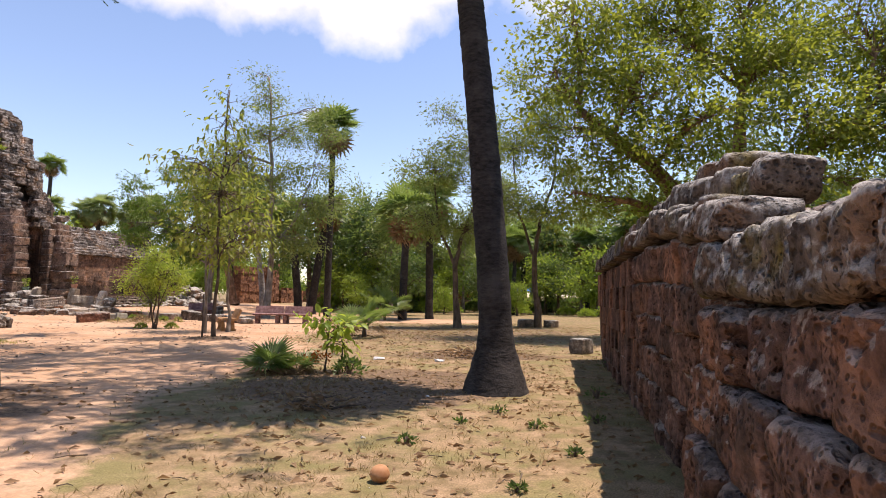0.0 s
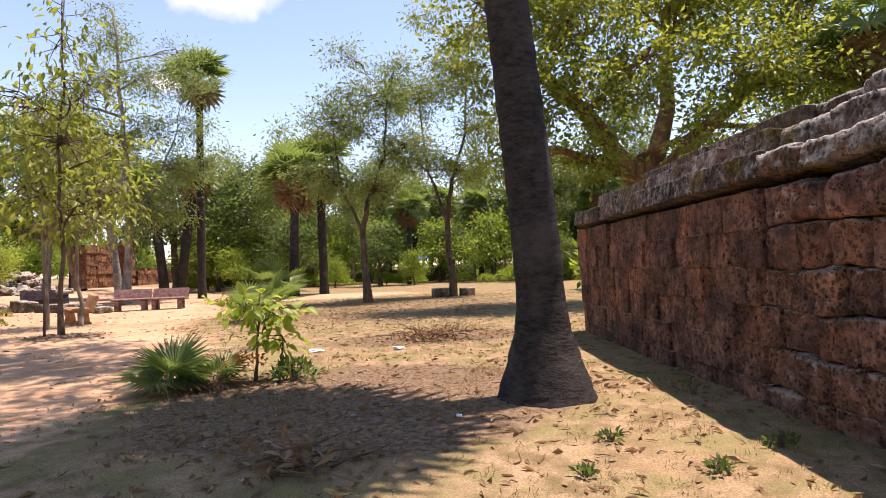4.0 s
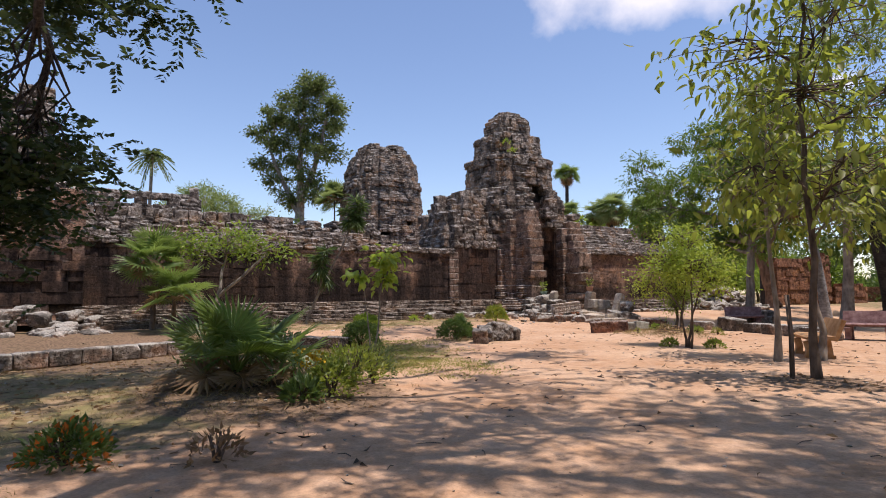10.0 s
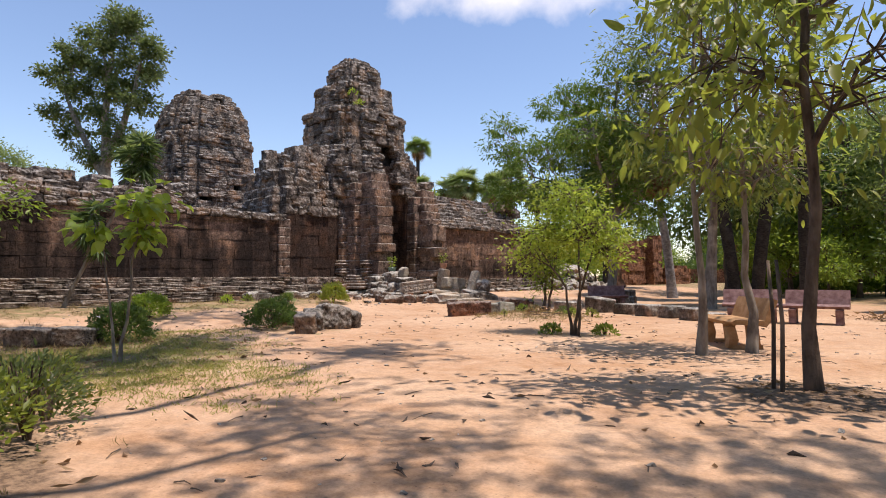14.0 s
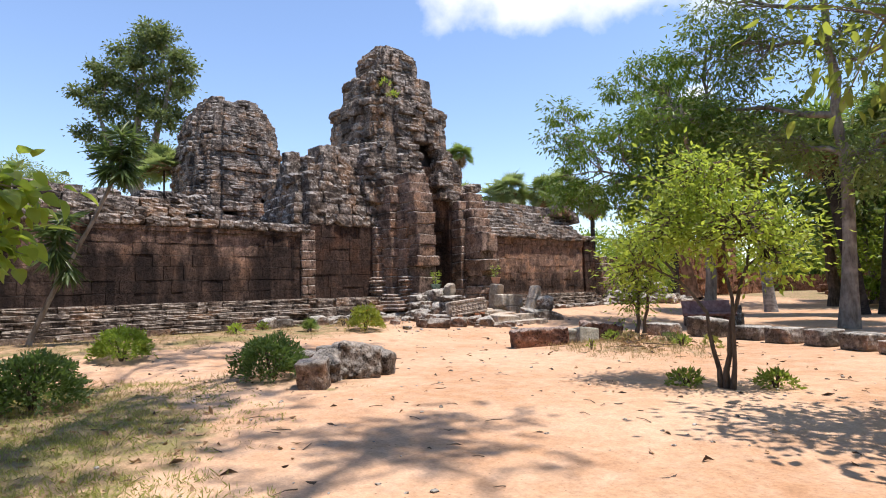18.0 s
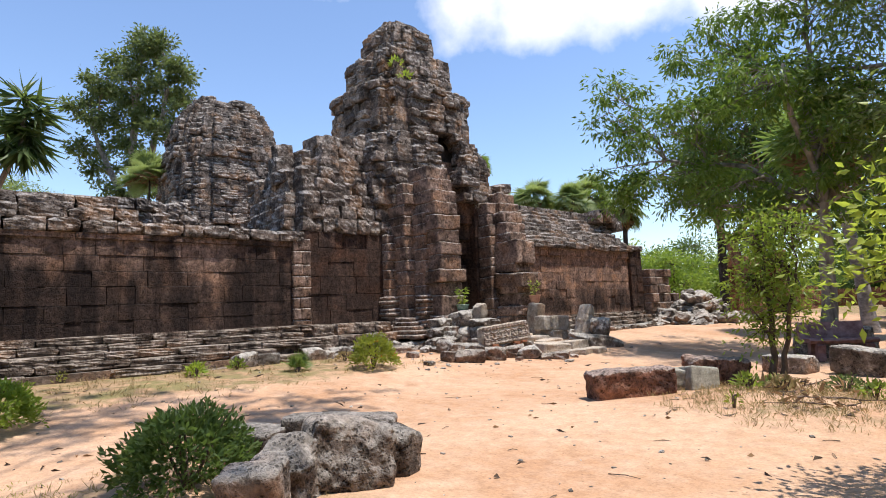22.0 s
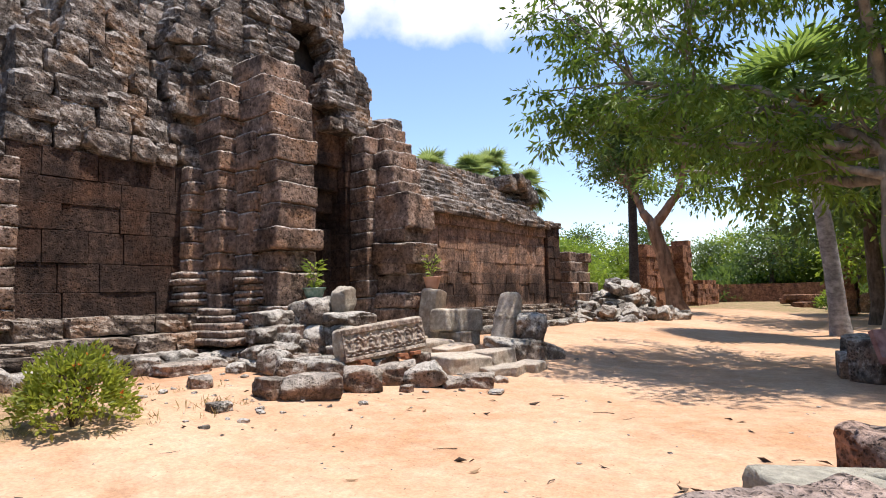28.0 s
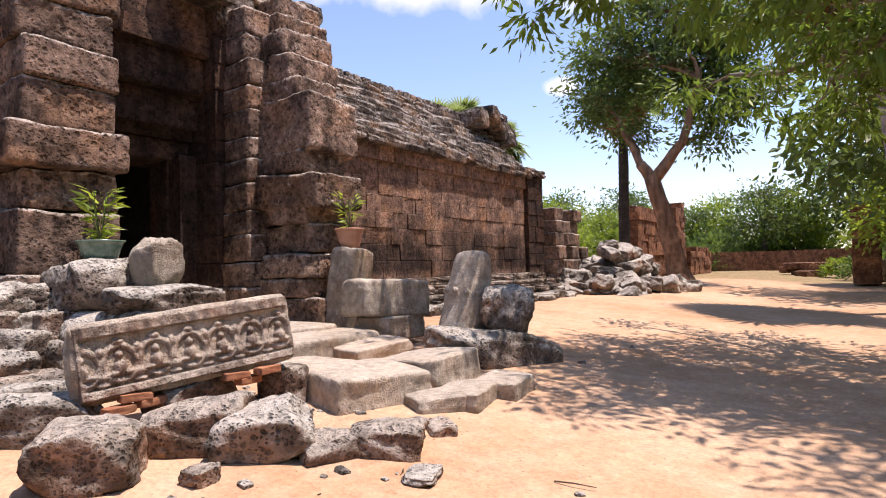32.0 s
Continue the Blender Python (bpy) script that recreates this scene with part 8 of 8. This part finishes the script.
tufts = scatter(2600, -24, -12, 14, 24, lambda x, y: max(ring(x, y, -16.2, 17.6, 3.2, 1.7), 0.7 * ring(x, y, -19.2, 20.2, 2.6, 1.4)) * (0.3 + 1.2 * max(0, noise.noise((x * 0.7, y * 0.7, 17)) + 0.3)), 5)
blades = np.repeat(tufts, 10, 0) + rngl.normal(size=(len(tufts) * 10, 3)) * [0.06, 0.06, 0]
bw = rngl.normal(size=blades.shape) * [0.7, 0.7, 0.2] + [0, 0, 0.7]
grass_ob = new("green_grass", leaf_mesh("green_grass", blades, bw, rngl.uniform(0.03, 0.09, len(blades)), rngl.uniform(0.006, 0.012, len(blades)), GRASS, rngl, 0.1))
tagged(grass_ob, "low yellow-green grass beside the sandy path", "grass", kind="stuff")

tufts = scatter(420, -17, -13, 27, 32, lambda x, y: ring(x, y, -15.1, 29.2, 1.5, 1.6), 6)
blades = np.repeat(tufts, 9, 0) + rngl.normal(size=(len(tufts) * 9, 3)) * [0.06, 0.06, 0]
bw = rngl.normal(size=blades.shape) * [0.6, 0.6, 0.2] + [0, 0, 0.9]
grass_ob = new("dry_weeds", leaf_mesh("dry_weeds", blades, bw, rngl.uniform(0.04, 0.15, len(blades)), rngl.uniform(0.006, 0.012, len(blades)), STRAW, rngl, 0.1))
tagged(grass_ob, "dry straw-coloured weeds on the mound by the slabs", "weeds", kind="stuff")
bush(-15.6, 28.15, 0.1, 0.14, 40, 0.07, LEAF_YELLOW, "small yellow-green seedling at the mound's edge", 45, name="seedling", group="")

# small things on the ground by the start
fruit = new("palm_fruit", as_mesh("palm_fruit", (lambda b: (bmesh.ops.create_uvsphere(b, u_segments=20, v_segments=12, radius=0.082), [setattr(v, "co", Vector((v.co.x, v.co.y, v.co.z * 0.86)) + noise.noise_vector(v.co * 18) * 0.006) for v in b.verts], b)[2])(bmesh.new()), NUT, True))
fruit.matrix_basis = Matrix.Translation(g(-0.99, 6.37, 0.065))
tagged(fruit, "round orange-brown palm fruit on the dry grass", "fruit")
for i, (x, y, s) in enumerate(((-0.87, 7.6, 0.11), (0.2, 9.1, 0.12), (0.55, 8.3, 0.1), (-0.3, 8.5, 0.08), (0.75, 7.2, 0.08), (1.5, 5.75, 0.22), (2.9, 14.2, 0.3), (1.3, 8.6, 0.14), (1.7, 10.2, 0.2), (0.1, 6.2, 0.07))):
    bush(x, y, s * 0.8, s * 0.5, 45, 0.06, LEAF_DARK, "small green weed in the dry grass", 60 + i, name="weed", group="weeds")
bits = random.Random(8)
for i, (x, y, s) in enumerate(((-2.08, 15.35, 0.16), (-0.67, 15.0, 0.14), (-0.75, 10.2, 0.05), (-24.3, 21.4, 0.1))):
    lit = rough_block(200 + i, 4, 0.04, 0.12, 3, PLASTIC)
    ob = new("litter", lit)
    ob.matrix_basis = Matrix.Translation(g(x, y, s * 0.12)) @ pose(0, 0, 0, 4, 5, 40 * i) @ Matrix.Diagonal((s * 1.6, s, s * 0.35, 1))
    tagged(ob, "crumpled pale plastic scrap on the grass", "litter", "litter scraps")


def brushwood(x, y, r, count, seed, label):
    rnd, rng = random.Random(seed), np.random.default_rng(seed)
    root = thing("brushwood", Matrix.Translation(g(x, y)), label, "brushwood", "brushwood heaps")
    wood = ([], [])
    for _ in range(count):
        a, q = rnd.uniform(0, 6.28), rnd.uniform(0, r)
        p = Vector((math.cos(a) * q, math.sin(a) * q * 0.7, rnd.uniform(0.02, 0.16)))
        d = Vector((rnd.gauss(0, 1), rnd.gauss(0, 1), rnd.uniform(-0.1, 0.25))).normalized() * rnd.uniform(0.25, 0.7)
        add_tube(wood, wander(p, p + d, 3, 0.04, rnd), [0.012, 0.01, 0.007, 0.004], 4)
    tagged(under(root, "brush", mesh_of("brush", wood[0], wood[1], BARK_BROWN)), kind="stuff")
    n = count * 6
    pp = rng.normal(size=(n, 3)) * [r * 0.6, r * 0.45, 0.05] + [0, 0, 0.1]
    pp[:, 2] = np.abs(pp[:, 2])
    under(root, "leaves", leaf_mesh("leaves", pp, rng.normal(size=(n, 3)) * [1, 1, 0.5], rng.uniform(0.1, 0.26, n), rng.uniform(0.03, 0.07, n), LEAF_DEAD, rng, 0.4), None, "dry curled leaves")


brushwood(0.1, 16.0, 0.75, 40, 1, "heap of dry twigs and leaves on the grass")
brushwood(-2.2, 9.2, 0.28, 8, 2, "small heap of dry leaves and twigs")
brushwood(-15.1, 29.3, 0.6, 8, 4, "dry weeds and twigs on the mound")
brushwood(-14.7, 28.5, 0.4, 5, 5, "dry weeds and twigs on the mound")
brushwood(-6.2, 33.0, 0.9, 36, 3, "heap of dry branches behind the benches")


def pebbles(name, pts, lo, hi, material, label, seed):
    """Many small rough stones as one mesh."""
    rnd = random.Random(seed)
    src = [rough_block(300 + k, 2, 0.1, 0.12, 3, material) for k in range(4)]
    shapes = [([v.co.copy() for v in m.vertices], [tuple(q.vertices) for q in m.polygons]) for m in src]
    verts, faces = [], []
    for p in pts:
        s = lo + (hi - lo) * rnd.random() ** 2.5
        m = Matrix.Translation(Vector(p)) @ pose(0, 0, 0, rnd.uniform(-20, 20), rnd.uniform(-20, 20), rnd.uniform(0, 360)) @ Matrix.Diagonal((s * 1.3, s, s * 0.7, 1))
        sv, sf = shapes[rnd.randrange(4)]
        b = len(verts)
        verts += [m @ q for q in sv]
        faces += [tuple(i + b for i in q) for q in sf]
    return tagged(new(name, mesh_of(name, verts, faces, material)), label, "pebbles", kind="stuff")


pebbles("pebbles", scatter(1500, -25, -1, 4, 35, lambda x, y: 0.25 + 0.75 * max(0, noise.noise((x * 0.8, y * 0.8, 21)) + 0.1), 11), 0.012, 0.05, RUBBLE, "small pebbles and stone crumbs on the sand", 4)
pebbles("stone_crumbs", scatter(320, -27, -19.5, 30, 39, lambda x, y: smooth(-26.2, -28.2, plan(x, y)[1]) * smooth(-31.5, -30.5, plan(x, y)[1]), 12), 0.02, 0.1, RUBBLE, "broken stone crumbs before the doorway", 5)
p = scatter(900, -20, 4, 3, 34, lambda x, y: 0.2 + 0.5 * grass_cover(x, y), 13)
tw = ([], [])
tr = random.Random(31)
for q in p:
    a, ln = tr.uniform(0, 6.28), tr.uniform(0.06, 0.3)
    d = Vector((math.cos(a), math.sin(a), 0)) * ln
    q = Vector(q) + Vector((0, 0, 0.008))
    add_tube(tw, [q, q + d * 0.5 + Vector((tr.uniform(-0.02, 0.02), tr.uniform(-0.02, 0.02), 0.01)), q + d], [0.006, 0.005, 0.003], 3)
tagged(new("twigs", mesh_of("twigs", tw[0], tw[1], BARK_BROWN)), "thin dry twigs strewn on the ground", "twigs", kind="stuff")
